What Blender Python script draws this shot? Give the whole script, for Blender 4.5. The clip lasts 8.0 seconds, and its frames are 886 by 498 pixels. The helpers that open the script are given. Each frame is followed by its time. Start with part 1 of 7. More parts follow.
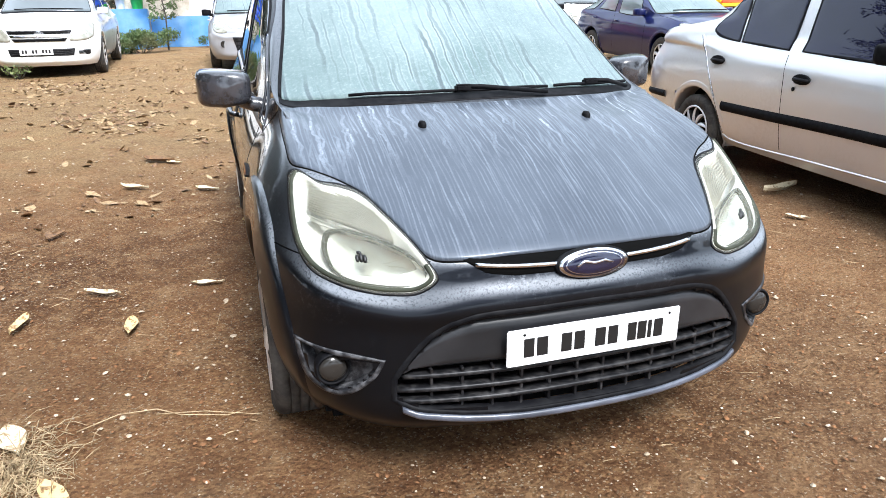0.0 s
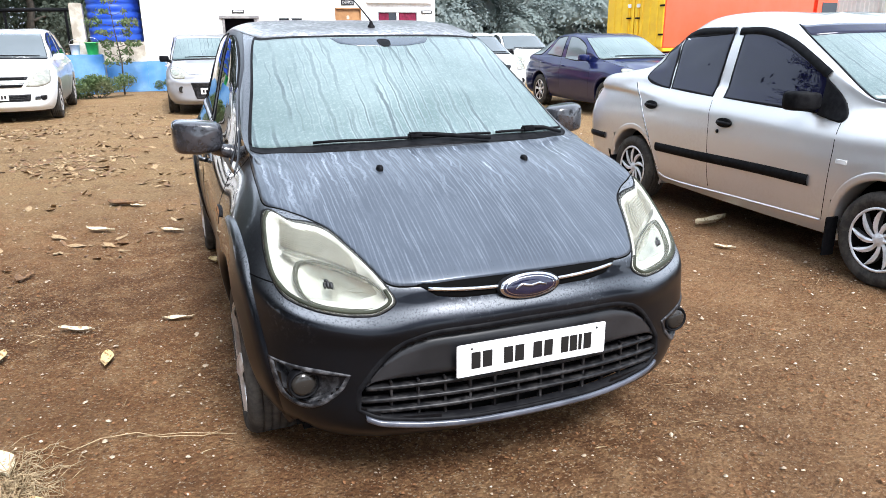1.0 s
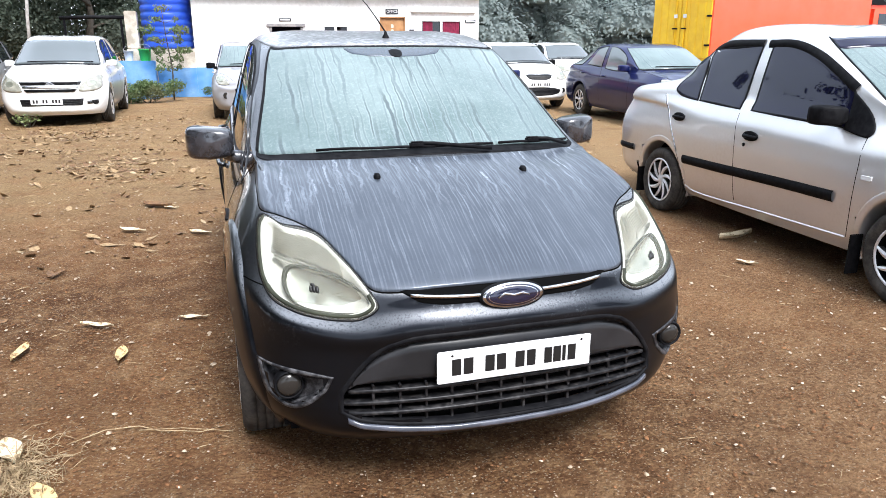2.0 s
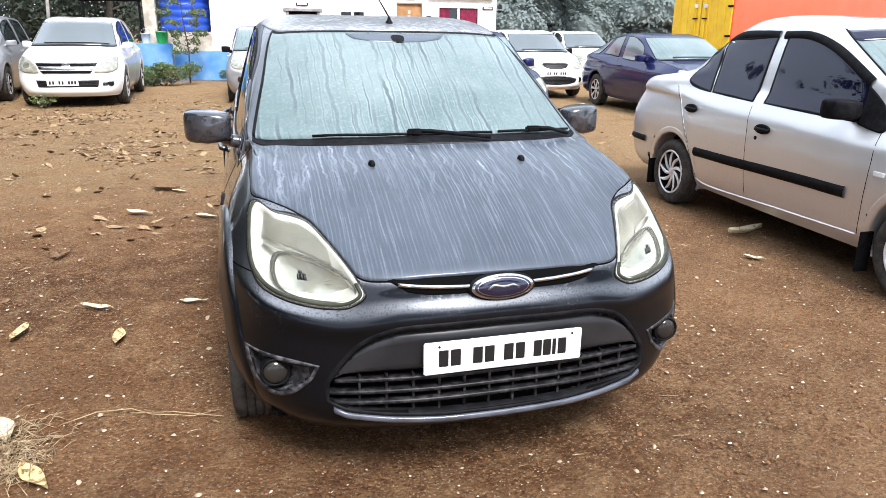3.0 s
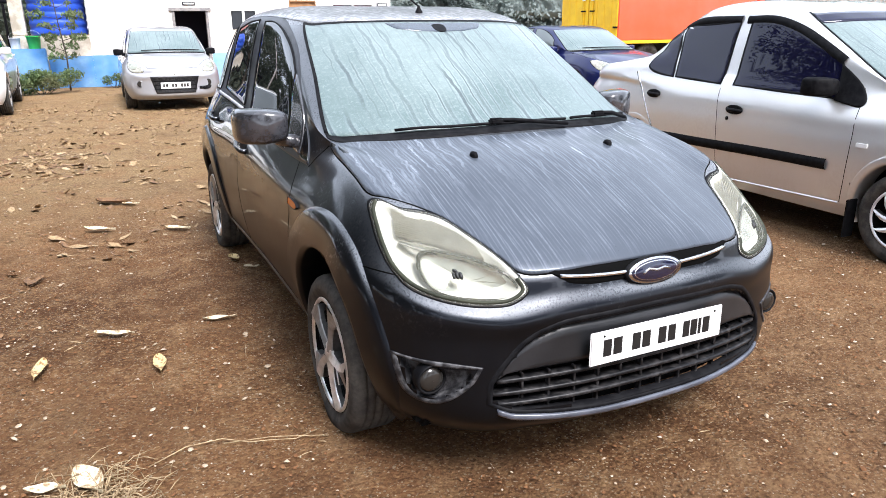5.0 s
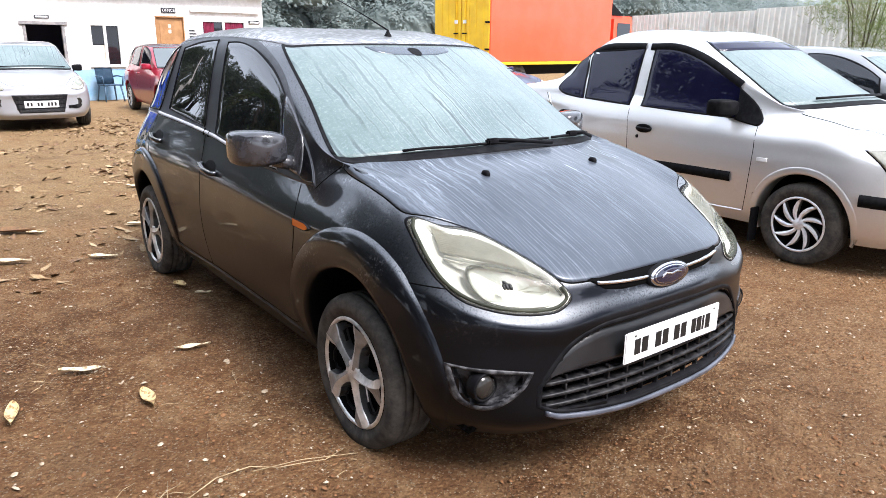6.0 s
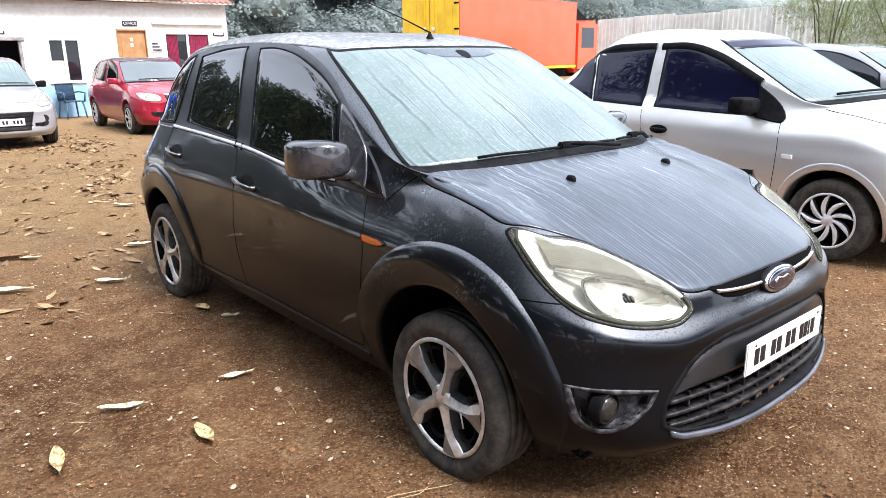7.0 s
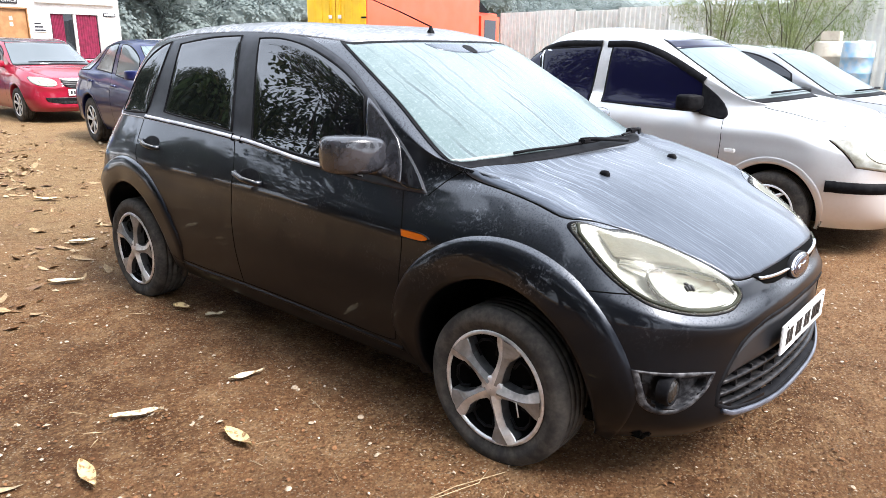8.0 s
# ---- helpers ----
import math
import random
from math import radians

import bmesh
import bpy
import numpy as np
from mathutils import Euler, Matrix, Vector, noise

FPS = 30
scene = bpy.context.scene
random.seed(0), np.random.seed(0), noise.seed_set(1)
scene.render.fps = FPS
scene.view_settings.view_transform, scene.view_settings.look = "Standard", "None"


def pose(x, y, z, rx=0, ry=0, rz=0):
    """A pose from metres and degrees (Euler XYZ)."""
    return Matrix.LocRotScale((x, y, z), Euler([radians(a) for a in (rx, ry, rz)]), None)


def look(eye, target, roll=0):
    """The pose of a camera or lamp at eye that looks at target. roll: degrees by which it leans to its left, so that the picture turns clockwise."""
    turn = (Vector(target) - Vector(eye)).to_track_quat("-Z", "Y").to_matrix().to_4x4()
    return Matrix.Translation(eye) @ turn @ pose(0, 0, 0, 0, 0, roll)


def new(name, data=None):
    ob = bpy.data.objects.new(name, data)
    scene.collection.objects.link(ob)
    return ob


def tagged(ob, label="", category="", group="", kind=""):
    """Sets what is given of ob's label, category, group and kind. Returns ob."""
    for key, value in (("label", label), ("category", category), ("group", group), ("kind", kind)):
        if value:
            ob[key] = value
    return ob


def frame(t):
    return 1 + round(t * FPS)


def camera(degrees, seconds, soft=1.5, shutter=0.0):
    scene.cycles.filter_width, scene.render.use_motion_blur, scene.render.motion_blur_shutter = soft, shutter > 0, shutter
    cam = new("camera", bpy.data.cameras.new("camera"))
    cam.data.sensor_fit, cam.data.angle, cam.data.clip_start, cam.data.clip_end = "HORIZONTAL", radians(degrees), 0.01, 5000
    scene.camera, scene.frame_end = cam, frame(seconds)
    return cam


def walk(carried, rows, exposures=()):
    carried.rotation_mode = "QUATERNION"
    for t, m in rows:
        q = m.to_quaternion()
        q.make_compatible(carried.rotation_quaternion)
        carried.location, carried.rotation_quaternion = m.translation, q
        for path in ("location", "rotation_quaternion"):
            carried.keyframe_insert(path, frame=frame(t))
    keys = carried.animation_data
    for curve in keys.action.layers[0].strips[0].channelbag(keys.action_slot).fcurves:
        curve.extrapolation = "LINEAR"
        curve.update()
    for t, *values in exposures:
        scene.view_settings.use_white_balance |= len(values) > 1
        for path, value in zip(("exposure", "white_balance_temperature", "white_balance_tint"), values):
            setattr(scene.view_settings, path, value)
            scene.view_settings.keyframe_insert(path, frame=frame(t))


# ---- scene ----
cam = camera(64.3, 8.0, soft=0.6)
PATH = [
    (0, (-0.896, -1.429, 1.341), (-0.334, 0.364, 0.655), -0.4),
    (0.5, (-0.94, -1.562, 1.383), (-0.316, 0.233, 0.76), -0.9),
    (1, (-0.974, -1.698, 1.402), (-0.289, 0.089, 0.821), -0.4),
    (1.5, (-0.927, -1.773, 1.407), (-0.268, 0.023, 0.825), 0.1),
    (2, (-0.815, -1.79, 1.412), (-0.245, 0.044, 0.853), -0.0),
    (3.3, (-0.731, -1.775, 1.406), (-0.207, 0.06, 0.809), 0.9),
    (3.5, (-0.79, -1.752, 1.399), (-0.241, 0.079, 0.813), 1.7),
    (4, (-1.076, -1.693, 1.393), (-0.423, 0.102, 0.801), 0.3),
    (4.5, (-1.268, -1.584, 1.374), (-0.517, 0.19, 0.834), -0.2),
    (4.7, (-1.334, -1.513, 1.362), (-0.572, 0.245, 0.79), -0.9),
    (5.8, (-1.846, -1.273, 1.382), (-0.727, 0.291, 0.832), 1.8),
    (6, (-1.96, -1.229, 1.385), (-0.799, 0.305, 0.838), 0.5),
    (6.5, (-2.089, -1.044, 1.352), (-0.87, 0.458, 0.844), 0.3),
    (7, (-2.19, -0.828, 1.358), (-0.942, 0.643, 0.832), -0.8),
    (7.5, (-2.385, -0.652, 1.362), (-0.985, 0.668, 0.817), -0.2),
    (8, (-2.584, -0.48, 1.383), (-1.126, 0.772, 0.829), 0.7),
]
STOPS = ((0, 1.58, 6170, 9), (0.5, 1.51, 6180, 9.5), (1.5, 1.38, 6220, 11), (3.5, 1.38, 6360, 12), (4.5, 1.43, 6380, 13), (6.5, 1.49, 6400, 14), (8, 1.68, 6450, 13))
walk(cam, [(t, look(eye, target, roll)) for t, eye, target, roll in PATH], STOPS)

# ---------------------------------------------------------------- light
world = bpy.data.worlds.new("overcast_sky")
scene.world = world
world.use_nodes = True
wn = world.node_tree
sky = wn.nodes.new("ShaderNodeTexSky")
sky.sky_type, sky.sun_disc = "NISHITA", False
sky.sun_elevation, sky.sun_rotation = radians(52), radians(172)
sky.air_density, sky.dust_density, sky.ozone_density = 1.0, 6.0, 1.0
pale = wn.nodes.new("ShaderNodeMix")
pale.data_type, pale.blend_type = "RGBA", "MIX"
pale.inputs[0].default_value = 0.75
wn.links.new(sky.outputs[0], pale.inputs[6])
pale.inputs[7].default_value = (9.1, 10.2, 11.6, 1)
clouds = wn.nodes.new("ShaderNodeTexNoise")
clouds.inputs["Scale"].default_value, clouds.inputs["Detail"].default_value, clouds.inputs["Roughness"].default_value = 3.2, 6.0, 0.55
wco = wn.nodes.new("ShaderNodeTexCoord")
wn.links.new(wco.outputs["Generated"], clouds.inputs["Vector"])
shade = wn.nodes.new("ShaderNodeMapRange")
for i, v in zip((1, 2, 3, 4), (0.3, 0.7, 0.72, 1.25)):
    shade.inputs[i].default_value = v
wn.links.new(clouds.outputs["Fac"], shade.inputs[0])
veil = wn.nodes.new("ShaderNodeVectorMath")
veil.operation = "SCALE"
wn.links.new(pale.outputs[2], veil.inputs[0])
wn.links.new(shade.outputs[0], veil.inputs["Scale"])
wn.links.new(veil.outputs[0], wn.nodes["Background"].inputs[0])
wn.nodes["Background"].inputs[1].default_value = 0.092
sun = new("sun", bpy.data.lights.new("sun", "SUN"))
sun.data.energy, sun.data.angle, sun.data.color = 2.5, radians(20), (1.0, 0.985, 0.97)
sun.matrix_world = look((1.8, -13, 17), (0, 0, 0))

# ---------------------------------------------------------------- materials
def shader(name, base, rough=0.5, metal=0.0, spec=0.5, coat=0.0, coat_rough=0.05, ior=1.45):
    m = bpy.data.materials.new(name)
    m.use_nodes = True
    b = m.node_tree.nodes["Principled BSDF"]
    b.inputs["Base Color"].default_value = (*base, 1)
    b.inputs["Roughness"].default_value = rough
    b.inputs["Metallic"].default_value = metal
    b.inputs["Specular IOR Level"].default_value = spec
    b.inputs["Coat Weight"].default_value = coat
    b.inputs["Coat Roughness"].default_value = coat_rough
    b.inputs["IOR"].default_value = ior
    return m


def tex(m, scale=(1, 1, 1), detail=5.0, rough=0.6, warp=0.0, turn=(0, 0, 0), kind="noise", scalar=1.0):
    """A noise in object space; returns its value socket."""
    nt = m.node_tree
    co = nt.nodes.new("ShaderNodeTexCoord")
    mp = nt.nodes.new("ShaderNodeMapping")
    mp.inputs["Scale"].default_value = scale
    mp.inputs["Rotation"].default_value = [radians(a) for a in turn]
    nt.links.new(co.outputs["Object"], mp.inputs[0])
    if kind == "voronoi":
        n = nt.nodes.new("ShaderNodeTexVoronoi")
        n.inputs["Scale"].default_value = scalar
        nt.links.new(mp.outputs[0], n.inputs["Vector"])
        return n.outputs["Distance"]
    n = nt.nodes.new("ShaderNodeTexNoise")
    n.inputs["Scale"].default_value = scalar
    n.inputs["Detail"].default_value = detail
    n.inputs["Roughness"].default_value = rough
    n.inputs["Distortion"].default_value = warp
    nt.links.new(mp.outputs[0], n.inputs["Vector"])
    return n.outputs["Fac"]


def ramp(m, value, lo, hi, a=0.0, b=1.0):
    r = m.node_tree.nodes.new("ShaderNodeMapRange")
    r.interpolation_type = "SMOOTHSTEP"
    for i, v in zip((1, 2, 3, 4), (lo, hi, a, b)):
        r.inputs[i].default_value = v
    m.node_tree.links.new(value, r.inputs[0])
    return r.outputs[0]


def math_node(m, op, a, b):
    n = m.node_tree.nodes.new("ShaderNodeMath")
    n.operation = op
    for i, v in ((0, a), (1, b)):
        if isinstance(v, (int, float)):
            n.inputs[i].default_value = v
        else:
            m.node_tree.links.new(v, n.inputs[i])
    return n.outputs[0]


def blend(m, fac, a, b):
    n = m.node_tree.nodes.new("ShaderNodeMix")
    n.data_type = "RGBA"
    if isinstance(fac, (int, float)):
        n.inputs[0].default_value = fac
    else:
        m.node_tree.links.new(fac, n.inputs[0])
    for i, v in ((6, a), (7, b)):
        if isinstance(v, tuple):
            n.inputs[i].default_value = (*v, 1)
        else:
            m.node_tree.links.new(v, n.inputs[i])
    return n.outputs[2]


def put(m, name, socket):
    m.node_tree.links.new(socket, m.node_tree.nodes["Principled BSDF"].inputs[name])


def bump(m, value, strength, distance):
    n = m.node_tree.nodes.new("ShaderNodeBump")
    n.inputs["Strength"].default_value = strength
    n.inputs["Distance"].default_value = distance
    m.node_tree.links.new(value, n.inputs["Height"])
    put(m, "Normal", n.outputs[0])


def grainy(name, c1, c2, scale, rough=0.6, depth=0.002, metal=0.0, lo=0.35, hi=0.65, coat=0.0, fine=0.0, spec=0.5):
    """Two-tone mottled surface with matching relief."""
    m = shader(name, c1, rough, metal, spec, coat)
    v = tex(m, scalar=scale, detail=8)
    col = blend(m, ramp(m, v, lo, hi), c1, c2)
    if fine:
        f = tex(m, scalar=scale * fine, detail=3)
        col = blend(m, ramp(m, f, 0.3, 0.75, 0.0, 0.35), col, tuple(0.55 * c for c in c1))
    put(m, "Base Color", col)
    if depth:
        bump(m, v, 0.5, depth)
    return m


def paint(name, base, dust=(0.3, 0.28, 0.25), metal=0.3, rough=0.32, amount=0.35, coat=1.0):
    """Car paint under a clear coat, with patchy dust."""
    m = shader(name, base, rough, metal, 0.12, coat, 0.06)
    v = math_node(m, "MULTIPLY", ramp(m, tex(m, scalar=2.2, detail=6), 0.4, 0.75), ramp(m, tex(m, scalar=45, detail=5), 0.35, 0.7))
    put(m, "Base Color", blend(m, math_node(m, "MULTIPLY", v, amount), base, dust))
    put(m, "Coat Roughness", ramp(m, tex(m, scalar=6, detail=6), 0.35, 0.85, 0.015, 0.12))
    bump(m, tex(m, scalar=3.0, detail=2), 0.1, 0.02)
    return m


def glass_dark(name, tint, ior=1.65, rough=0.02):
    m = shader(name, tint, rough, 0.0, 0.5, 0.0, 0.05, ior)
    put(m, "Roughness", ramp(m, tex(m, scalar=5, detail=6), 0.35, 0.8, rough * 0.5, rough + 0.015))
    return m


HERO_PAINT = paint("dark_grey_metallic_paint", (0.0128, 0.0146, 0.019), (0.12, 0.125, 0.14), 0.85, 0.4, 0.02)
HERO_PAINT.node_tree.nodes["Principled BSDF"].inputs["Coat IOR"].default_value = 1.52


def dew_and_sheen(m):
    """Dried dew specks on the upper flanks; a pale film that also paints in sky sheen."""
    nt = m.node_tree
    b = nt.nodes["Principled BSDF"].inputs["Base Color"]
    col = b.links[0].from_socket
    co = nt.nodes.new("ShaderNodeTexCoord")
    sp = nt.nodes.new("ShaderNodeSeparateXYZ")
    nt.links.new(co.outputs["Object"], sp.inputs[0])
    v = math_node(m, "MULTIPLY", ramp(m, tex(m, scalar=75, detail=6, rough=0.75), 0.5, 0.68), ramp(m, tex(m, scalar=5, detail=5), 0.46, 0.64))
    v = math_node(m, "MULTIPLY", v, ramp(m, sp.outputs["Z"], 0.5, 0.72, 0.0, 0.32))
    v = math_node(m, "MULTIPLY", v, ramp(m, sp.outputs["Y"], 0.9, 2.4, 1.0, 0.25))
    put(m, "Base Color", blend(m, v, col, (0.34, 0.36, 0.40)))
    # pale film on the faces that look up: dried dew plus painted-in sky sheen
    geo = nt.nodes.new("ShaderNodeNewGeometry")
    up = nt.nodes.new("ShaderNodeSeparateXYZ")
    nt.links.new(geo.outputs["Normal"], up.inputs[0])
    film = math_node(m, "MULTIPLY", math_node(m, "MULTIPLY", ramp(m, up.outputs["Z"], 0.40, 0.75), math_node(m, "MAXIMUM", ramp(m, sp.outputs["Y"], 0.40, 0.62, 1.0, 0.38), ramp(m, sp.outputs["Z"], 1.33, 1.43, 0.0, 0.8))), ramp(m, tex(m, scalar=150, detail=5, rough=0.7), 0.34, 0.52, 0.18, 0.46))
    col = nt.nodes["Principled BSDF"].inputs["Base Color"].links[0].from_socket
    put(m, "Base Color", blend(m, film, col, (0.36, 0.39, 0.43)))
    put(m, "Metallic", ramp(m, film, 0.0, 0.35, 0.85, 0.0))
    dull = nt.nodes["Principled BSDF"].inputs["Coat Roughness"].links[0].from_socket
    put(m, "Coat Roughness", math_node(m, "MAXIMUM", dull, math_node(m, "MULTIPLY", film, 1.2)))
    # the clear coat weakens towards the sills, along a ragged line
    put(m, "Coat Weight", ramp(m, math_node(m, "ADD", sp.outputs["Z"], math_node(m, "MULTIPLY", tex(m, scalar=4, detail=5), 0.2)), 0.64, 0.86, 0.24, 1.0))


dew_and_sheen(HERO_PAINT)
RUBBER = grainy("tyre_rubber", (0.034, 0.032, 0.030), (0.085, 0.076, 0.066), 14, 0.8, 0.001, fine=6, spec=0.2)
BLACK = grainy("black_plastic", (0.004, 0.004, 0.005), (0.010, 0.010, 0.011), 30, 0.55, 0.0006, spec=0.08)
TRIM = grainy("grey_black_trim", (0.018, 0.0185, 0.022), (0.038, 0.038, 0.044), 25, 0.22, 0.0003, spec=0.7, coat=0.8)
GAP = shader("panel_gap", (0.003, 0.003, 0.003), 0.9, 0, 0.05)
DARK = shader("dark_void", (0.004, 0.004, 0.004), 0.9, 0, 0.05)
CHROME = grainy("worn_chrome", (0.75, 0.75, 0.76), (0.5, 0.5, 0.52), 60, 0.18, 0.0002, 1.0)
SILVER = grainy("machined_alloy", (0.80, 0.79, 0.78), (0.5, 0.49, 0.48), 18, 0.28, 0.0004, 0.6)
BRIGHT_ALLOY = grainy("bright_wheel_cover", (0.85, 0.85, 0.86), (0.65, 0.65, 0.66), 18, 0.3, 0.0004, 0.3)
RIM_GREY = grainy("grey_rim_paint", (0.10, 0.10, 0.10), (0.05, 0.05, 0.05), 18, 0.35, 0.0004, 0.3)
WHITE_PLASTIC = grainy("white_plate", (0.82, 0.82, 0.82), (0.7, 0.7, 0.69), 9, 0.35, 0)
INK = shader("black_letter", (0.008, 0.008, 0.008), 0.5)
ORANGE = shader("amber_lens", (0.45, 0.10, 0.006), 0.2, 0, 0.3, 0.1)
DULL = grainy("dull_strip", (0.56, 0.56, 0.58), (0.38, 0.38, 0.40), 14, 0.32, 0.0003, 0.4)
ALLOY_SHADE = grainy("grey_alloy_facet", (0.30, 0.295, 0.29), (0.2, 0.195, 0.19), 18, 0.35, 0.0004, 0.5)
TINT = glass_dark("tinted_side_glass", (0.005, 0.0055, 0.007), 1.95, 0.008)


def streaks(m, freq, wobble, grain, width, seed, along, lo=0.42, hi=0.58):
    """Single runs of water, freq of them to the metre, each with its own length and strength; also their pale banks."""
    nt = m.node_tree
    co = nt.nodes.new("ShaderNodeTexCoord")
    sp = nt.nodes.new("ShaderNodeSeparateXYZ")
    nt.links.new(co.outputs["Object"], sp.inputs[0])
    sway = math_node(m, "MULTIPLY", math_node(m, "SUBTRACT", tex(m, grain, 3, 0.5), 0.5), wobble)
    u = math_node(m, "ADD", math_node(m, "ADD", math_node(m, "MULTIPLY", sp.outputs["X"], freq), sway), seed)
    cell = nt.nodes.new("ShaderNodeMath")
    cell.operation = "FLOOR"
    nt.links.new(u, cell.inputs[0])
    off = nt.nodes.new("ShaderNodeMath")
    off.operation = "ABSOLUTE"
    nt.links.new(math_node(m, "SUBTRACT", math_node(m, "SUBTRACT", u, cell.outputs[0]), 0.5), off.inputs[0])
    lot = nt.nodes.new("ShaderNodeTexWhiteNoise")
    lot.noise_dimensions = "1D"
    nt.links.new(cell.outputs[0], lot.inputs["W"])
    at = nt.nodes.new("ShaderNodeCombineXYZ")
    nt.links.new(math_node(m, "MULTIPLY", cell.outputs[0], 13.7), at.inputs[0])
    nt.links.new(math_node(m, "MULTIPLY", sp.outputs["Y"], along), at.inputs[1])
    run = nt.nodes.new("ShaderNodeTexNoise")
    run.inputs["Scale"].default_value, run.inputs["Detail"].default_value = 1.0, 2.0
    nt.links.new(at.outputs[0], run.inputs["Vector"])
    power = math_node(m, "MULTIPLY", ramp(m, run.outputs["Fac"], lo, hi), ramp(m, lot.outputs["Value"], 0.0, 1.0, 0.45, 1.0))
    core = math_node(m, "MULTIPLY", ramp(m, off.outputs[0], width * 0.4, width, 1.0, 0.0), power)
    bank = math_node(m, "MULTIPLY", ramp(m, off.outputs[0], width, width * 2.2, 1.0, 0.0), power)
    return core, bank


def streaked_bonnet():
    m = shader("dew_streaked_bonnet_paint", (0.03, 0.034, 0.044), 0.4, 0.3, 0.15, 0.45, 0.1)
    runs, _ = streaks(m, 78, 1.0, (5, 6, 6), 0.24, 3.1, 5.0, 0.34, 0.55)
    fine, _ = streaks(m, 44, 1.0, (4, 5, 5), 0.16, 7.7, 3.2)
    rivers, _ = streaks(m, 19, 1.3, (6, 9, 9), 0.14, 1.3, 4.0)
    brooks, _ = streaks(m, 27, 1.7, (5, 10, 10), 0.15, 5.9, 4.5)
    wide = tex(m, (7, 2.6, 2), 5, 0.6, 0.6)
    film = tex(m, scalar=2.6, detail=6)
    speck = tex(m, scalar=90, detail=6, rough=0.75)
    drops = tex(m, kind="voronoi", scalar=150)
    beads = tex(m, kind="voronoi", scalar=85)
    co = m.node_tree.nodes.new("ShaderNodeTexCoord")
    sp = m.node_tree.nodes.new("ShaderNodeSeparateXYZ")
    m.node_tree.links.new(co.outputs["Object"], sp.inputs[0])
    upper = ramp(m, sp.outputs["Y"], 0.40, 0.74)
    lower = ramp(m, sp.outputs["Y"], 0.12, 0.21)
    patchy = ramp(m, wide, 0.36, 0.62, 0.55, 1.0)
    mask = math_node(m, "MULTIPLY", math_node(m, "MAXIMUM", math_node(m, "MULTIPLY", runs, 0.40), math_node(m, "MULTIPLY", fine, 0.55)), patchy)
    mask = math_node(m, "MULTIPLY", mask, ramp(m, sp.outputs["Y"], 0.3, 0.75, 0.72, 1.0))
    broad = math_node(m, "MAXIMUM", rivers, math_node(m, "MULTIPLY", brooks, 0.8))
    mask = math_node(m, "MAXIMUM", mask, math_node(m, "MULTIPLY", math_node(m, "MULTIPLY", broad, patchy), upper))
    mask = math_node(m, "MULTIPLY", math_node(m, "MULTIPLY", mask, lower), ramp(m, speck, 0.34, 0.62, 0.55, 1.1))
    mask = math_node(m, "ADD", math_node(m, "MULTIPLY", mask, 0.42), ramp(m, film, 0.3, 0.75, 0.085, 0.13))
    dots = math_node(m, "MULTIPLY", ramp(m, beads, 0.10, 0.22, 1, 0), ramp(m, speck, 0.5, 0.6))
    mask = math_node(m, "SUBTRACT", mask, math_node(m, "MULTIPLY", dots, 0.05))
    put(m, "Base Color", blend(m, mask, (0.014, 0.019, 0.030), (0.46, 0.52, 0.60)))
    put(m, "Coat Roughness", ramp(m, mask, 0.1, 0.6, 0.12, 0.45))
    put(m, "Metallic", ramp(m, mask, 0.1, 0.6, 0.3, 0.0))
    bump(m, ramp(m, drops, 0.05, 0.3, 1, 0), 0.3, 0.0009)
    return m


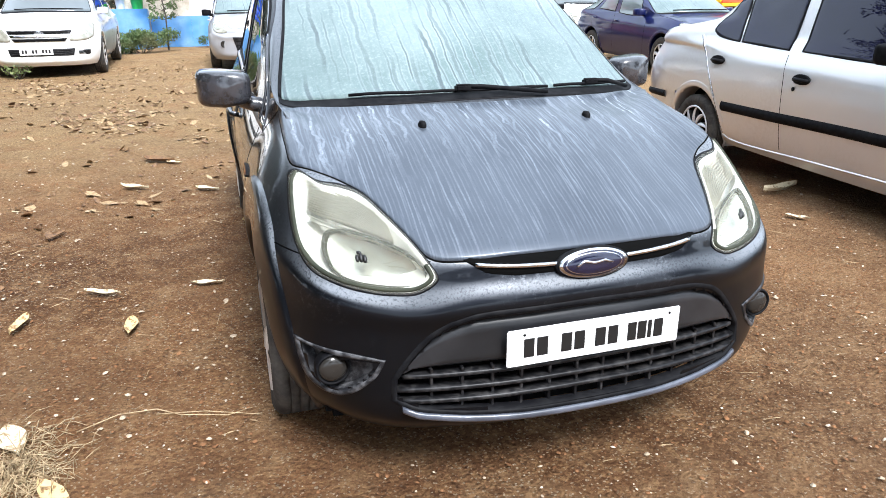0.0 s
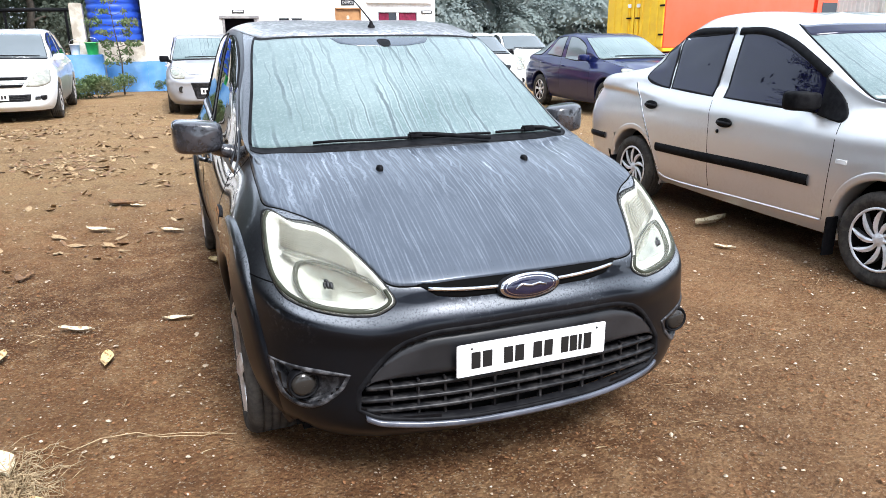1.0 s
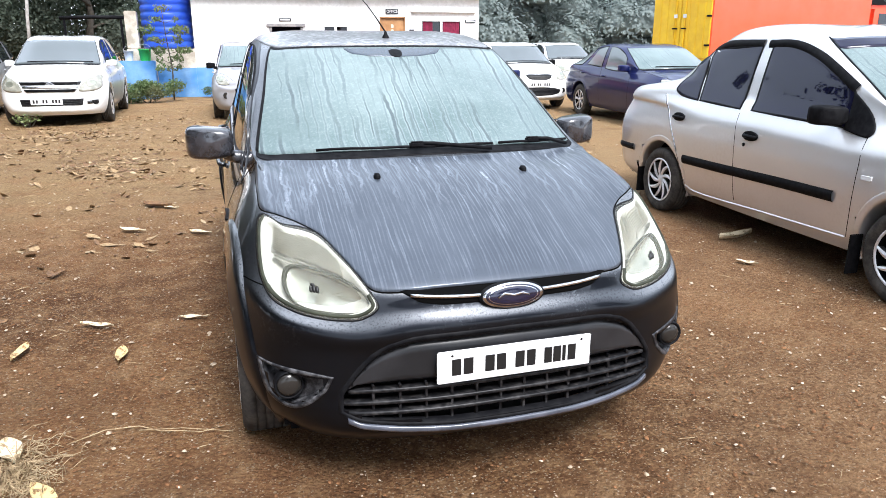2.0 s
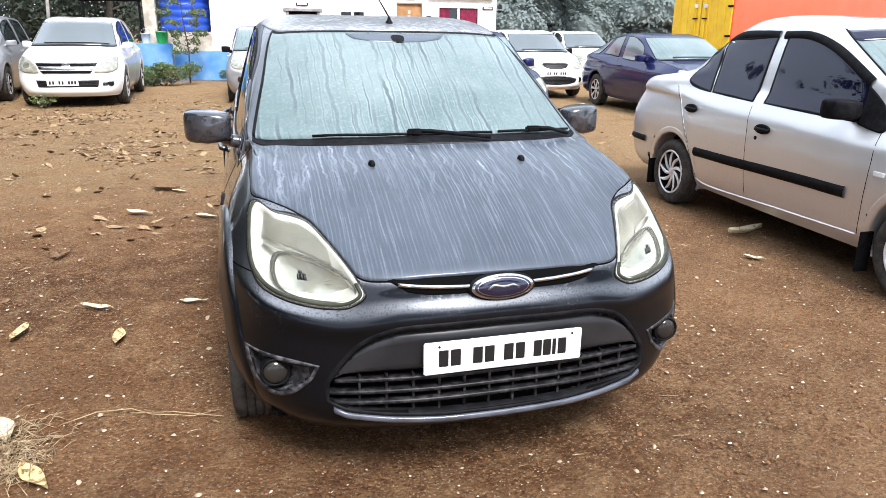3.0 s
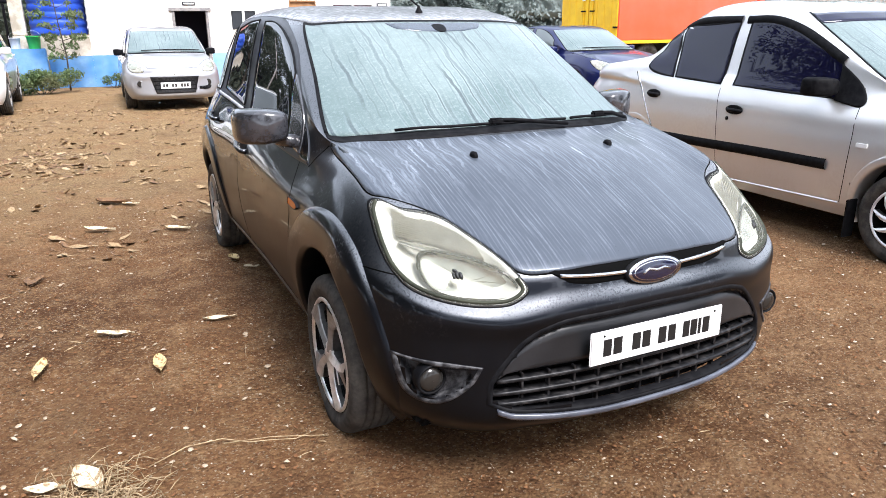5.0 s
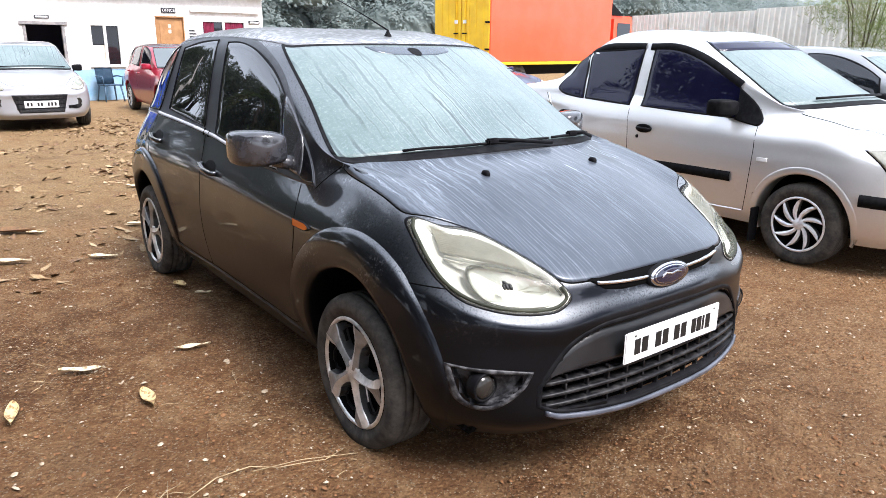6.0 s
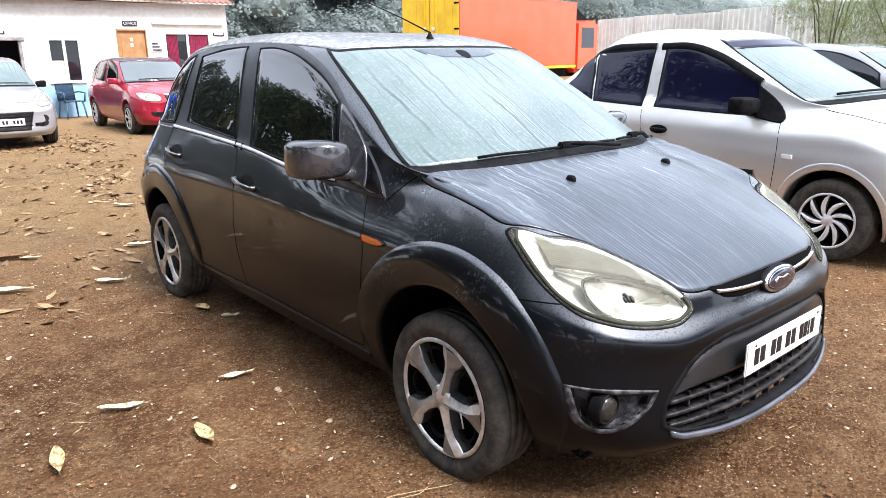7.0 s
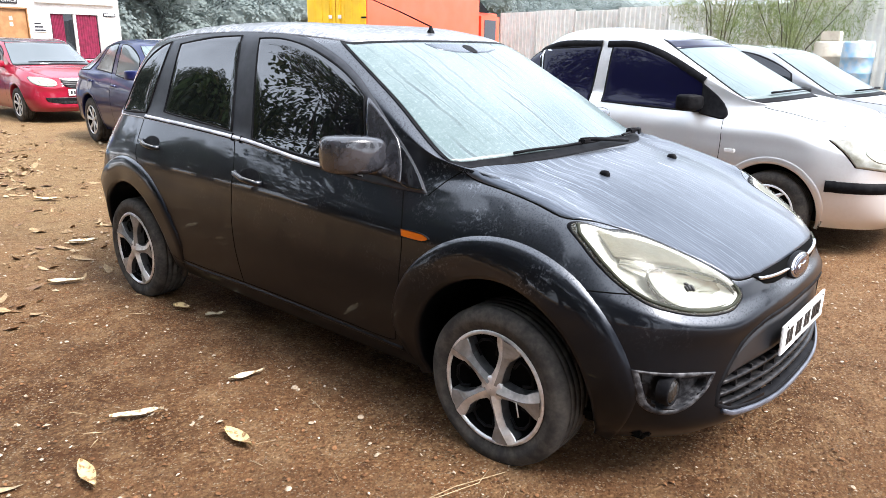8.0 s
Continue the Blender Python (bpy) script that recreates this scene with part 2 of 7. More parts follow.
def misted_glass():
    m = shader("misted_windscreen", (0.6, 0.72, 0.73), 0.25, 0.0, 0.5, 0.4, 0.12)
    wide_run, wide_bank = streaks(m, 13, 0.7, (3, 6, 6), 0.13, 2.2, 1.1, 0.38, 0.48)
    thin_run, thin_bank = streaks(m, 27, 0.9, (4, 7, 7), 0.13, 8.4, 1.5, 0.42, 0.52)
    drips = math_node(m, "MAXIMUM", wide_run, math_node(m, "MULTIPLY", thin_run, 0.75))
    banks = math_node(m, "MAXIMUM", wide_bank, thin_bank)
    band = tex(m, (4.2, 1.3, 1.3), 3, 0.5)
    fine = tex(m, (60, 4, 4), 3, 0.5, 0.6, turn=(0, 0, 8))
    cloud = tex(m, scalar=2.4, detail=7, rough=0.65)
    speck = tex(m, scalar=70, detail=5, rough=0.7)
    drops = tex(m, kind="voronoi", scalar=210)
    co = m.node_tree.nodes.new("ShaderNodeTexCoord")
    sp = m.node_tree.nodes.new("ShaderNodeSeparateXYZ")
    m.node_tree.links.new(co.outputs["Object"], sp.inputs[0])
    # paler towards the top of the glass, in uneven clouds
    paleness = math_node(m, "ADD", cloud, ramp(m, sp.outputs["Z"], 0.95, 1.38, -0.08, 0.16))
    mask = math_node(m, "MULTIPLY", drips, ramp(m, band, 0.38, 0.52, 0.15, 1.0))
    col = blend(m, ramp(m, paleness, 0.24, 0.86), (0.068, 0.106, 0.104), (0.168, 0.218, 0.214))
    col = blend(m, math_node(m, "MULTIPLY", ramp(m, fine, 0.5, 0.68), ramp(m, band, 0.4, 0.6, 0.05, 0.28)), col, (0.11, 0.16, 0.17))
    col = blend(m, ramp(m, speck, 0.48, 0.70, 0, 0.22), col, (0.36, 0.43, 0.43))
    col = blend(m, math_node(m, "MULTIPLY", math_node(m, "MULTIPLY", banks, ramp(m, band, 0.42, 0.56, 0.1, 1.0)), 0.28), col, (0.36, 0.43, 0.43))
    put(m, "Base Color", blend(m, math_node(m, "MULTIPLY", mask, 0.95), col, (0.016, 0.030, 0.036)))
    put(m, "Roughness", ramp(m, cloud, 0.3, 0.8, 0.33, 0.45))
    bump(m, ramp(m, drops, 0.05, 0.3, 1, 0), 0.6, 0.001)
    return m


def dusty_roof():
    m = shader("dusty_roof_paint", (0.03, 0.034, 0.042), 0.4, 0.3, 0.5, 0.7, 0.2)
    v = math_node(m, "MULTIPLY", ramp(m, tex(m, scalar=38, detail=5), 0.4, 0.65), ramp(m, tex(m, scalar=4, detail=4), 0.25, 0.6))
    put(m, "Base Color", blend(m, math_node(m, "ADD", math_node(m, "MULTIPLY", v, 0.55), 0.25), (0.03, 0.034, 0.042), (0.5, 0.5, 0.52)))
    return m


BONNET = streaked_bonnet()
MIST = misted_glass()
ROOF_PAINT = dusty_roof()


def cells(m, scale):
    """Random brightness for each grain of a cell pattern."""
    nt = m.node_tree
    co = nt.nodes.new("ShaderNodeTexCoord")
    v = nt.nodes.new("ShaderNodeTexVoronoi")
    v.inputs["Scale"].default_value = scale
    nt.links.new(co.outputs["Object"], v.inputs["Vector"])
    sp = nt.nodes.new("ShaderNodeSeparateColor")
    nt.links.new(v.outputs["Color"], sp.inputs[0])
    return sp.outputs[0]


def dirt():
    m = shader("damp_red_brown_earth", (0.2, 0.11, 0.06), 0.9, 0, 0.1)
    big = tex(m, scalar=0.6, detail=6)
    mid = tex(m, scalar=5.0, detail=8, rough=0.72)
    fine = tex(m, scalar=48, detail=9, rough=0.85)
    col = blend(m, ramp(m, big, 0.38, 0.62), (0.112, 0.050, 0.0215), (0.252, 0.126, 0.058))
    col = blend(m, ramp(m, mid, 0.42, 0.68, 0, 0.75), col, (0.32, 0.196, 0.102))
    col = blend(m, ramp(m, mid, 0.24, 0.42, 0.75, 0), col, (0.06, 0.028, 0.015))
    col = blend(m, ramp(m, fine, 0.52, 0.66, 0, 0.50), col, (0.042, 0.016, 0.008))
    col = blend(m, ramp(m, fine, 0.3, 0.44, 0.6, 0), col, (0.46, 0.28, 0.135))
    for size in (62, 120):
        grain = cells(m, size)
        col = blend(m, ramp(m, grain, 0.0, 0.4, 0.26, 0), col, (0.066, 0.026, 0.011))
        col = blend(m, ramp(m, grain, 0.68, 1.0, 0, 0.30), col, (0.48, 0.29, 0.14))
    col = blend(m, ramp(m, cells(m, 170), 0.90, 0.98, 0, 0.6), col, (0.52, 0.42, 0.29))
    col = blend(m, ramp(m, cells(m, 95), 0.93, 0.98, 0, 0.5), col, (0.06, 0.03, 0.02))
    co = m.node_tree.nodes.new("ShaderNodeTexCoord")
    sp = m.node_tree.nodes.new("ShaderNodeSeparateXYZ")
    m.node_tree.links.new(co.outputs["Object"], sp.inputs[0])
    # paler grains towards +x, dark patches stronger towards -x
    dry = math_node(m, "MULTIPLY", ramp(m, sp.outputs["X"], -0.6, 1.6), ramp(m, tex(m, scalar=0.9, detail=6), 0.3, 0.6, 0.15, 0.45))
    col = blend(m, dry, col, blend(m, ramp(m, fine, 0.36, 0.64), (0.44, 0.27, 0.145), (0.11, 0.052, 0.024)))
    damp = math_node(m, "MULTIPLY", ramp(m, tex(m, scalar=1.5, detail=6, rough=0.66), 0.44, 0.62, 0, 0.34), ramp(m, sp.outputs["X"], -0.5, 1.4, 1.0, 0.4))
    col = blend(m, damp, col, (0.072, 0.033, 0.017))
    straw = math_node(m, "MULTIPLY", ramp(m, sp.outputs["Y"], 2.6, 6.5), ramp(m, tex(m, scalar=2.6, detail=9, rough=0.82), 0.36, 0.56, 0.15, 0.95))
    col = blend(m, straw, col, blend(m, ramp(m, fine, 0.35, 0.65), (0.45, 0.31, 0.16), (0.108, 0.060, 0.028)))
    put(m, "Base Color", col)
    put(m, "Roughness", ramp(m, big, 0.3, 0.7, 0.72, 0.95))
    stones = ramp(m, tex(m, kind="voronoi", scalar=62), 0.05, 0.6, 0.5, 0.0)
    bump(m, math_node(m, "ADD", math_node(m, "ADD", math_node(m, "MULTIPLY", mid, 0.55), math_node(m, "MULTIPLY", fine, 0.45)), math_node(m, "MULTIPLY", stones, 0.3)), 1.0, 0.06)
    return m


EARTH = dirt()

# ---------------------------------------------------------------- mesh helpers
def part(name, bm, material, parent=None, label="", smooth=True):
    """One mesh object from a bmesh, under a thing or a part."""
    if len(bm.faces) and smooth:
        for f in bm.faces:
            f.smooth = True
    me = bpy.data.meshes.new(name)
    bm.to_mesh(me)
    bm.free()
    me.materials.append(material)
    ob = new(name, me)
    if parent:
        ob.parent = parent
    if label:
        ob["label"] = label
    return ob


def thing(name, m, label, category, group="", kind=""):
    ob = new(name)
    ob.empty_display_size = 0.2
    ob.matrix_world = m
    return tagged(ob, label, category, group, kind)


def grid_mesh(bm, rows, closed=False, flip=False):
    """Quads over rows of points, all of one length."""
    vs = [[bm.verts.new(p) for p in row] for row in rows]
    for a, b in zip(vs, vs[1:]):
        n = len(a)
        for i in range(n if closed else n - 1):
            q = (a[i], a[(i + 1) % n], b[(i + 1) % n], b[i])
            try:
                bm.faces.new(q[::-1] if flip else q)
            except ValueError:
                pass
    return vs


def box(bm, lo, hi, bevel=0.0, m=None):
    cs = [Vector((x, y, z)) for x in (lo[0], hi[0]) for y in (lo[1], hi[1]) for z in (lo[2], hi[2])]
    if m:
        cs = [m @ c for c in cs]
    v = [bm.verts.new(c) for c in cs]
    fs = [bm.faces.new([v[i] for i in q]) for q in ((0, 1, 3, 2), (4, 6, 7, 5), (0, 4, 5, 1), (2, 3, 7, 6), (0, 2, 6, 4), (1, 5, 7, 3))]
    if bevel:
        es = list({e for f in fs for e in f.edges})
        bmesh.ops.bevel(bm, geom=es, offset=bevel, segments=2, affect="EDGES")


def boxed(name, lo, hi, material, parent=None, bevel=0.0, label="", m=None):
    bm = bmesh.new()
    box(bm, lo, hi, bevel, m)
    return part(name, bm, material, parent, label, smooth=False)


def lathe(bm, profile, n=40, axis="x", centre=(0, 0, 0)):
    """Turns a profile of (radius, along) round an axis."""
    rows = []
    for r, a in profile:
        ring = []
        for i in range(n):
            t = 2 * math.pi * i / n
            c, s = r * math.cos(t), r * math.sin(t)
            p = {"x": (a, c, s), "y": (s, a, c), "z": (c, s, a)}[axis]
            ring.append(Vector(p) + Vector(centre))
        rows.append(ring)
    grid_mesh(bm, rows, closed=True)


def tube(bm, pts, r, n=8, taper=None):
    pts = [Vector(p) for p in pts]
    rows = []
    for i, p in enumerate(pts):
        d = (pts[min(i + 1, len(pts) - 1)] - pts[max(i - 1, 0)]).normalized()
        u = d.cross(Vector((0.3, 0.2, 1) if abs(d.z) < 0.9 else (1, 0, 0))).normalized()
        w = d.cross(u)
        rr = r if taper is None else r + (taper - r) * i / (len(pts) - 1)
        rows.append([p + rr * (math.cos(2 * math.pi * k / n) * u + math.sin(2 * math.pi * k / n) * w) for k in range(n)])
    vs = grid_mesh(bm, rows, closed=True)
    for ring in (vs[0], vs[-1][::-1]):
        bm.faces.new(ring[::-1])


def spline(P, n, mirror=False):
    """Centripetal spline through the rows of P (rows first), n steps a span."""
    P = np.asarray(P, float)
    a, z = 2 * P[0] - P[1], 2 * P[-1] - P[-2]
    if mirror:
        a, z = P[1] * (-1, 1, 1), P[-2] * (-1, 1, 1)
    Q = np.concatenate([a[None], P, z[None]])
    d = np.sqrt(np.linalg.norm(np.diff(Q, axis=0), axis=-1, keepdims=True)) + 1e-4
    t = np.concatenate([np.zeros_like(d[:1]), np.cumsum(d, 0)])
    out = []
    for i in range(1, len(Q) - 2):
        p0, p1, p2, p3 = Q[i - 1:i + 3]
        t0, t1, t2, t3 = t[i - 1:i + 3]
        for u in np.arange(n) / n:
            s = t1 + u * (t2 - t1)
            a1 = ((t1 - s) * p0 + (s - t0) * p1) / (t1 - t0)
            a2 = ((t2 - s) * p1 + (s - t1) * p2) / (t2 - t1)
            a3 = ((t3 - s) * p2 + (s - t2) * p3) / (t3 - t2)
            b1 = ((t2 - s) * a1 + (s - t0) * a2) / (t2 - t0)
            b2 = ((t3 - s) * a2 + (s - t1) * a3) / (t3 - t1)
            out.append(((t2 - s) * b1 + (s - t1) * b2) / (t2 - t1))
    out.append(P[-1])
    return np.array(out)


def smooth_loop(pts, n=6):
    """Closed smooth outline through 2D points; a point given twice makes a corner."""
    P = [Vector((*p, 0)) for p in pts]
    m = len(P)
    out = []
    for i in range(m):
        q = spline([P[(i - 1) % m], P[i], P[(i + 1) % m], P[(i + 2) % m]], n)[n:2 * n]
        if (P[i] - P[(i + 1) % m]).length < 1e-6:
            continue
        out += [(a[0], a[1]) for a in q]
    return out

# ---------------------------------------------------------------- car bodies
from mathutils.bvhtree import BVHTree

# Styling lines of the small hatchback, from the sill up to the roof's spine: half width, way back from the nose, height.
# Each runs from the middle of the nose round the side to the middle of the tail.
LINES = {
    "under": [(0, .15, .19), (.30, .17, .19), (.54, .24, .19), (.68, .38, .19), (.745, .56, .19), (.755, .80, .19), (.75, 1.25, .19), (.745, 2.0, .19), (.75, 2.75, .20), (.755, 3.29, .21), (.70, 3.64, .23), (.42, 3.75, .24), (0, 3.77, .24)],
    "lip": [(0, .065, .262), (.30, .085, .262), (.56, .172, .262), (.71, .315, .26), (.79, .54, .26), (.80, .80, .26), (.785, 1.25, .26), (.78, 2, .26), (.79, 2.75, .27), (.80, 3.29, .28), (.75, 3.68, .30), (.44, 3.79, .32), (0, 3.81, .32)],
    "lower": [(0, .075, .38), (.30, .095, .38), (.57, .17, .38), (.74, .295, .39), (.828, .53, .41), (.838, .80, .43), (.828, 1.25, .44), (.822, 2, .45), (.83, 2.75, .46), (.838, 3.29, .47), (.77, 3.70, .47), (.45, 3.81, .47), (0, 3.83, .47)],
    "waist": [(0, .084, .51), (.30, .103, .51), (.56, .172, .51), (.735, .293, .525), (.83, .55, .56), (.843, .80, .59), (.839, 1.25, .60), (.834, 2, .61), (.84, 2.75, .62), (.844, 3.29, .63), (.78, 3.70, .61), (.45, 3.80, .59), (0, 3.82, .59)],
    "ledge": [(0, .083, .60), (.30, .098, .588), (.50, .146, .572), (.70, .262, .606), (.815, .53, .64), (.832, .80, .67), (.832, 1.25, .675), (.83, 2, .69), (.833, 2.75, .71), (.836, 3.29, .73), (.77, 3.685, .71), (.445, 3.78, .70), (0, 3.80, .70)],
    "crease": [(0, .115, .648), (.30, .128, .645), (.50, .185, .628), (.70, .30, .648), (.80, .55, .70), (.818, .80, .755), (.82, 1.25, .755), (.822, 2, .78), (.822, 2.75, .80), (.82, 3.29, .83), (.753, 3.66, .81), (.44, 3.76, .80), (0, 3.78, .80)],
    "shoulder": [(0, .14, .705), (.26, .15, .702), (.44, .205, .705), (.61, .335, .752), (.698, .56, .852), (.73, .80, .90), (.755, 1.25, .885), (.765, 2, .935), (.76, 2.75, .97), (.735, 3.29, 1.00), (.67, 3.60, 1.00), (.40, 3.70, 1.00), (0, 3.72, 1.00)],
    "bonnet_a": [(0, .34, .815), (.23, .35, .81), (.39, .39, .805), (.54, .49, .83), (.63, .67, .895), (.685, .87, .945), (.735, 1.27, .93), (.745, 2, .975), (.74, 2.75, 1.01), (.715, 3.29, 1.04), (.645, 3.58, 1.05), (.39, 3.67, 1.04), (0, 3.69, 1.04)],
    "bonnet_b": [(0, .64, .925), (.22, .65, .922), (.38, .67, .915), (.51, .74, .915), (.61, .85, .94), (.69, .99, .972), (.715, 1.36, 1.01), (.725, 2.0, 1.06), (.715, 2.75, 1.09), (.69, 3.29, 1.11), (.62, 3.56, 1.13), (.37, 3.65, 1.13), (0, 3.67, 1.13)],
    "cowl": [(0, .93, .995), (.25, .94, .992), (.44, .98, .985), (.57, 1.03, .978), (.65, 1.07, .975), (.695, 1.115, .985), (.70, 1.47, 1.11), (.70, 2.0, 1.16), (.69, 2.75, 1.18), (.665, 3.29, 1.19), (.60, 3.54, 1.20), (.36, 3.62, 1.21), (0, 3.64, 1.21)],
    "glass": [(0, 1.27, 1.19), (.24, 1.285, 1.187), (.42, 1.33, 1.182), (.53, 1.38, 1.176), (.60, 1.41, 1.174), (.635, 1.45, 1.185), (.655, 1.72, 1.27), (.66, 2.2, 1.30), (.655, 2.8, 1.30), (.63, 3.25, 1.29), (.56, 3.50, 1.29), (.33, 3.57, 1.30), (0, 3.59, 1.30)],
    "header": [(0, 1.68, 1.402), (0.22, 1.69, 1.401), (0.38, 1.725, 1.398), (0.48, 1.765, 1.393), (0.535, 1.795, 1.389), (0.56, 1.83, 1.395), (0.595, 2.05, 1.414), (0.605, 2.4, 1.428), (0.6, 2.85, 1.42), (0.58, 3.2, 1.395), (0.51, 3.42, 1.378), (0.3, 3.49, 1.376), (0, 3.51, 1.381)],
    "rail": [(0, 1.8, 1.432), (0.2, 1.81, 1.431), (0.35, 1.83, 1.428), (0.43, 1.87, 1.425), (0.47, 1.9, 1.429), (0.49, 1.95, 1.438), (0.515, 2.12, 1.459), (0.525, 2.4, 1.469), (0.52, 2.8, 1.463), (0.5, 3.12, 1.443), (0.44, 3.32, 1.421), (0.27, 3.39, 1.419), (0, 3.41, 1.419)],
    "spine": [(0, 2.05, 1.47), (0, 2.06, 1.47), (0, 2.08, 1.471), (0, 2.1, 1.472), (0, 2.12, 1.473), (0, 2.16, 1.474), (0, 2.25, 1.48), (0, 2.45, 1.483), (0, 2.7, 1.479), (0, 2.9, 1.472), (0, 3.05, 1.462), (0, 3.1, 1.457), (0, 3.12, 1.455)],
}
NAMES = list(LINES)


class Shell:
    """The smooth skin of a car, spun over its styling lines; both halves."""

    def __init__(self, lines, nj=12, nk=7):
        R = np.array([lines[k] for k in NAMES], float)
        rows = np.stack([spline(r, nj, mirror=True) for r in R])
        self.g, self.nj, self.nk = spline(rows, nk), nj, nk
        g = self.g
        verts, faces = [], []
        for s in (1, -1):
            base = len(verts)
            n = g.shape[1]
            verts += [Vector((s * p[0], p[1], p[2])) for p in g.reshape(-1, 3)]
            for k in range(g.shape[0] - 1):
                for j in range(n - 1):
                    q = [base + k * n + j, base + k * n + j + 1, base + (k + 1) * n + j + 1, base + (k + 1) * n + j]
                    faces.append(q if s > 0 else q[::-1])
        self.verts, self.faces = verts, faces
        self.tree = BVHTree.FromPolygons(verts, faces)

    def at(self, j, k):
        a, b = min(max(k * self.nk, 0), self.g.shape[0] - 1.001), min(max(j * self.nj, 0), self.g.shape[1] - 1.001)
        k0, j0 = int(a), int(b)
        u, v, g = a - k0, b - j0, self.g
        p = (1 - u) * ((1 - v) * g[k0, j0] + v * g[k0, j0 + 1]) + u * ((1 - v) * g[k0 + 1, j0] + v * g[k0 + 1, j0 + 1])
        e = g[k0, j0 + 1] - g[k0, j0] + g[k0 + 1, j0 + 1] - g[k0 + 1, j0]
        f = g[k0 + 1, j0] - g[k0, j0] + g[k0 + 1, j0 + 1] - g[k0, j0 + 1]
        nrm = np.cross(e, f)
        nrm = nrm / (np.linalg.norm(nrm) + 1e-12)
        return Vector(p), Vector(nrm)

    def hit(self, way, a, b):
        """The skin met from the side at (y, z), from the front at (x, z) or from above at (x, y)."""
        o, d = {"side": ((3, a, b), (-1, 0, 0)), "front": ((a, -3, b), (0, 1, 0)), "top": ((a, b, 4), (0, 0, -1))}[way]
        p, n, i, _ = self.tree.ray_cast(Vector(o), Vector(d))
        if p is None:
            q = {"side": (0.78, a, b), "front": (a, 0.1, b), "top": (a, b, 1.0)}[way]
            p, n, i, _ = self.tree.find_nearest(Vector(q))
        if n.dot(Vector(d)) > 0:
            n = -n
        return p, n

    def body(self, bm, arches, drop=()):
        """All of the skin but the wheel arches and the faces that drop() picks."""
        vs = [bm.verts.new(v) for v in self.verts]
        for q in self.faces:
            c = (self.verts[q[0]] + self.verts[q[2]]) / 2
            if abs(c.x) > 0.5 and any(math.hypot(c.y - y, c.z - z) < r for y, z, r in arches):
                continue
            if any(test(c) for test in drop):
                continue
            try:
                bm.faces.new([vs[i] for i in q])
            except ValueError:
                pass
        bmesh.ops.delete(bm, geom=[v for v in bm.verts if not v.link_faces], context="VERTS")
        bmesh.ops.remove_doubles(bm, verts=bm.verts, dist=0.0004)


def skin(bm, shell, way, outline, off=0.003, side=1, edge=0.004, n=6, fr=(1, 1, 0.97, 0.85, 0.65, 0.4, 0.15), offs=None):
    """A panel that follows the skin inside an outline, proud by off, with its edge turned in."""
    loop = smooth_loop(outline, n) if n else outline
    c = np.mean(loop, 0)
    rows = []
    for i, f in enumerate(fr):
        d = (-edge if i == 0 else off * (0.6 if i == 1 else 1.0)) if offs is None else offs[i]
        row = []
        for q in loop:
            p, nr = shell.hit(way, *(c + (np.array(q) - c) * f))
            p = p + nr * d
            row.append((side * p.x, p.y, p.z))
        rows.append(row)
    area = sum(a[0] * b[1] - b[0] * a[1] for a, b in zip(loop, loop[1:] + loop[:1]))
    flip = (area > 0) == (way != "front")
    flip = flip if side > 0 else not flip
    vs = grid_mesh(bm, rows, closed=True, flip=flip)
    bm.faces.new(vs[-1] if not flip else vs[-1][::-1])
    bmesh.ops.recalc_face_normals(bm, faces=bm.faces)


def sheet(bm, shell, j0, j1, k0, k1, off=0.003, nj=40, nk=14, edge=0.004, both=True, side=1):
    """A panel over a stretch of the skin between styling lines; k0, k1 may vary along j."""
    rows = []
    for i in range(-1, nk + 2):
        u = min(max(i / nk, 0), 1)
        row = []
        js = np.linspace(-j1 if both else j0, j1, nj * (2 if both else 1) + 1)
        for w in [js[0], *js, js[-1]]:
            a, b = (f(abs(w)) if callable(f) else f for f in (k0, k1))
            p, nr = shell.at(abs(w), a + (b - a) * u)
            row.append((p, nr, (-1 if w < 0 else 1) if both else side))
        m = len(row)
        pts = []
        for q, (p, nr, s) in enumerate(row):
            d = -edge if i in (-1, nk + 1) or q in (0, m - 1) else off
            p = p + nr * d
            pts.append((s * p.x, p.y, p.z))
        rows.append(pts)
    grid_mesh(bm, rows)
    bmesh.ops.recalc_face_normals(bm, faces=bm.faces)


def inside(poly, x, y):
    hit = False
    for (a, b), (c, d) in zip(poly, poly[1:] + poly[:1]):
        if (b > y) != (d > y) and x < (c - a) * (y - b) / (d - b) + a:
            hit = not hit
    return hit


def shrunk(poly, f):
    c = np.mean(poly, 0)
    return [tuple(c + (np.array(p) - c) * f) for p in poly]


def collar(bm, shell, way, outline, side=1, width=0.012, off=0.003, inner=-0.02, n=6):
    """A rim round an outline: from just outside it, over a proud edge, down into a recess."""
    loop = smooth_loop(outline, n)
    c = np.mean(loop, 0)
    rows = []
    for grow, d in ((0.4, -0.003), (0.3, off * 0.7), (0.0, off), (-0.5, off), (-0.8, off * 0.4), (-1.0, inner * 0.4), (-1.05, inner)):
        row = []
        for q in loop:
            v = np.array(q) - c
            p, nr = shell.hit(way, *(np.array(q) + v / np.linalg.norm(v) * grow * width))
            p = p + nr * d
            row.append((side * p.x, p.y, p.z))
        rows.append(row)
    grid_mesh(bm, rows, closed=True)
    bmesh.ops.recalc_face_normals(bm, faces=bm.faces)


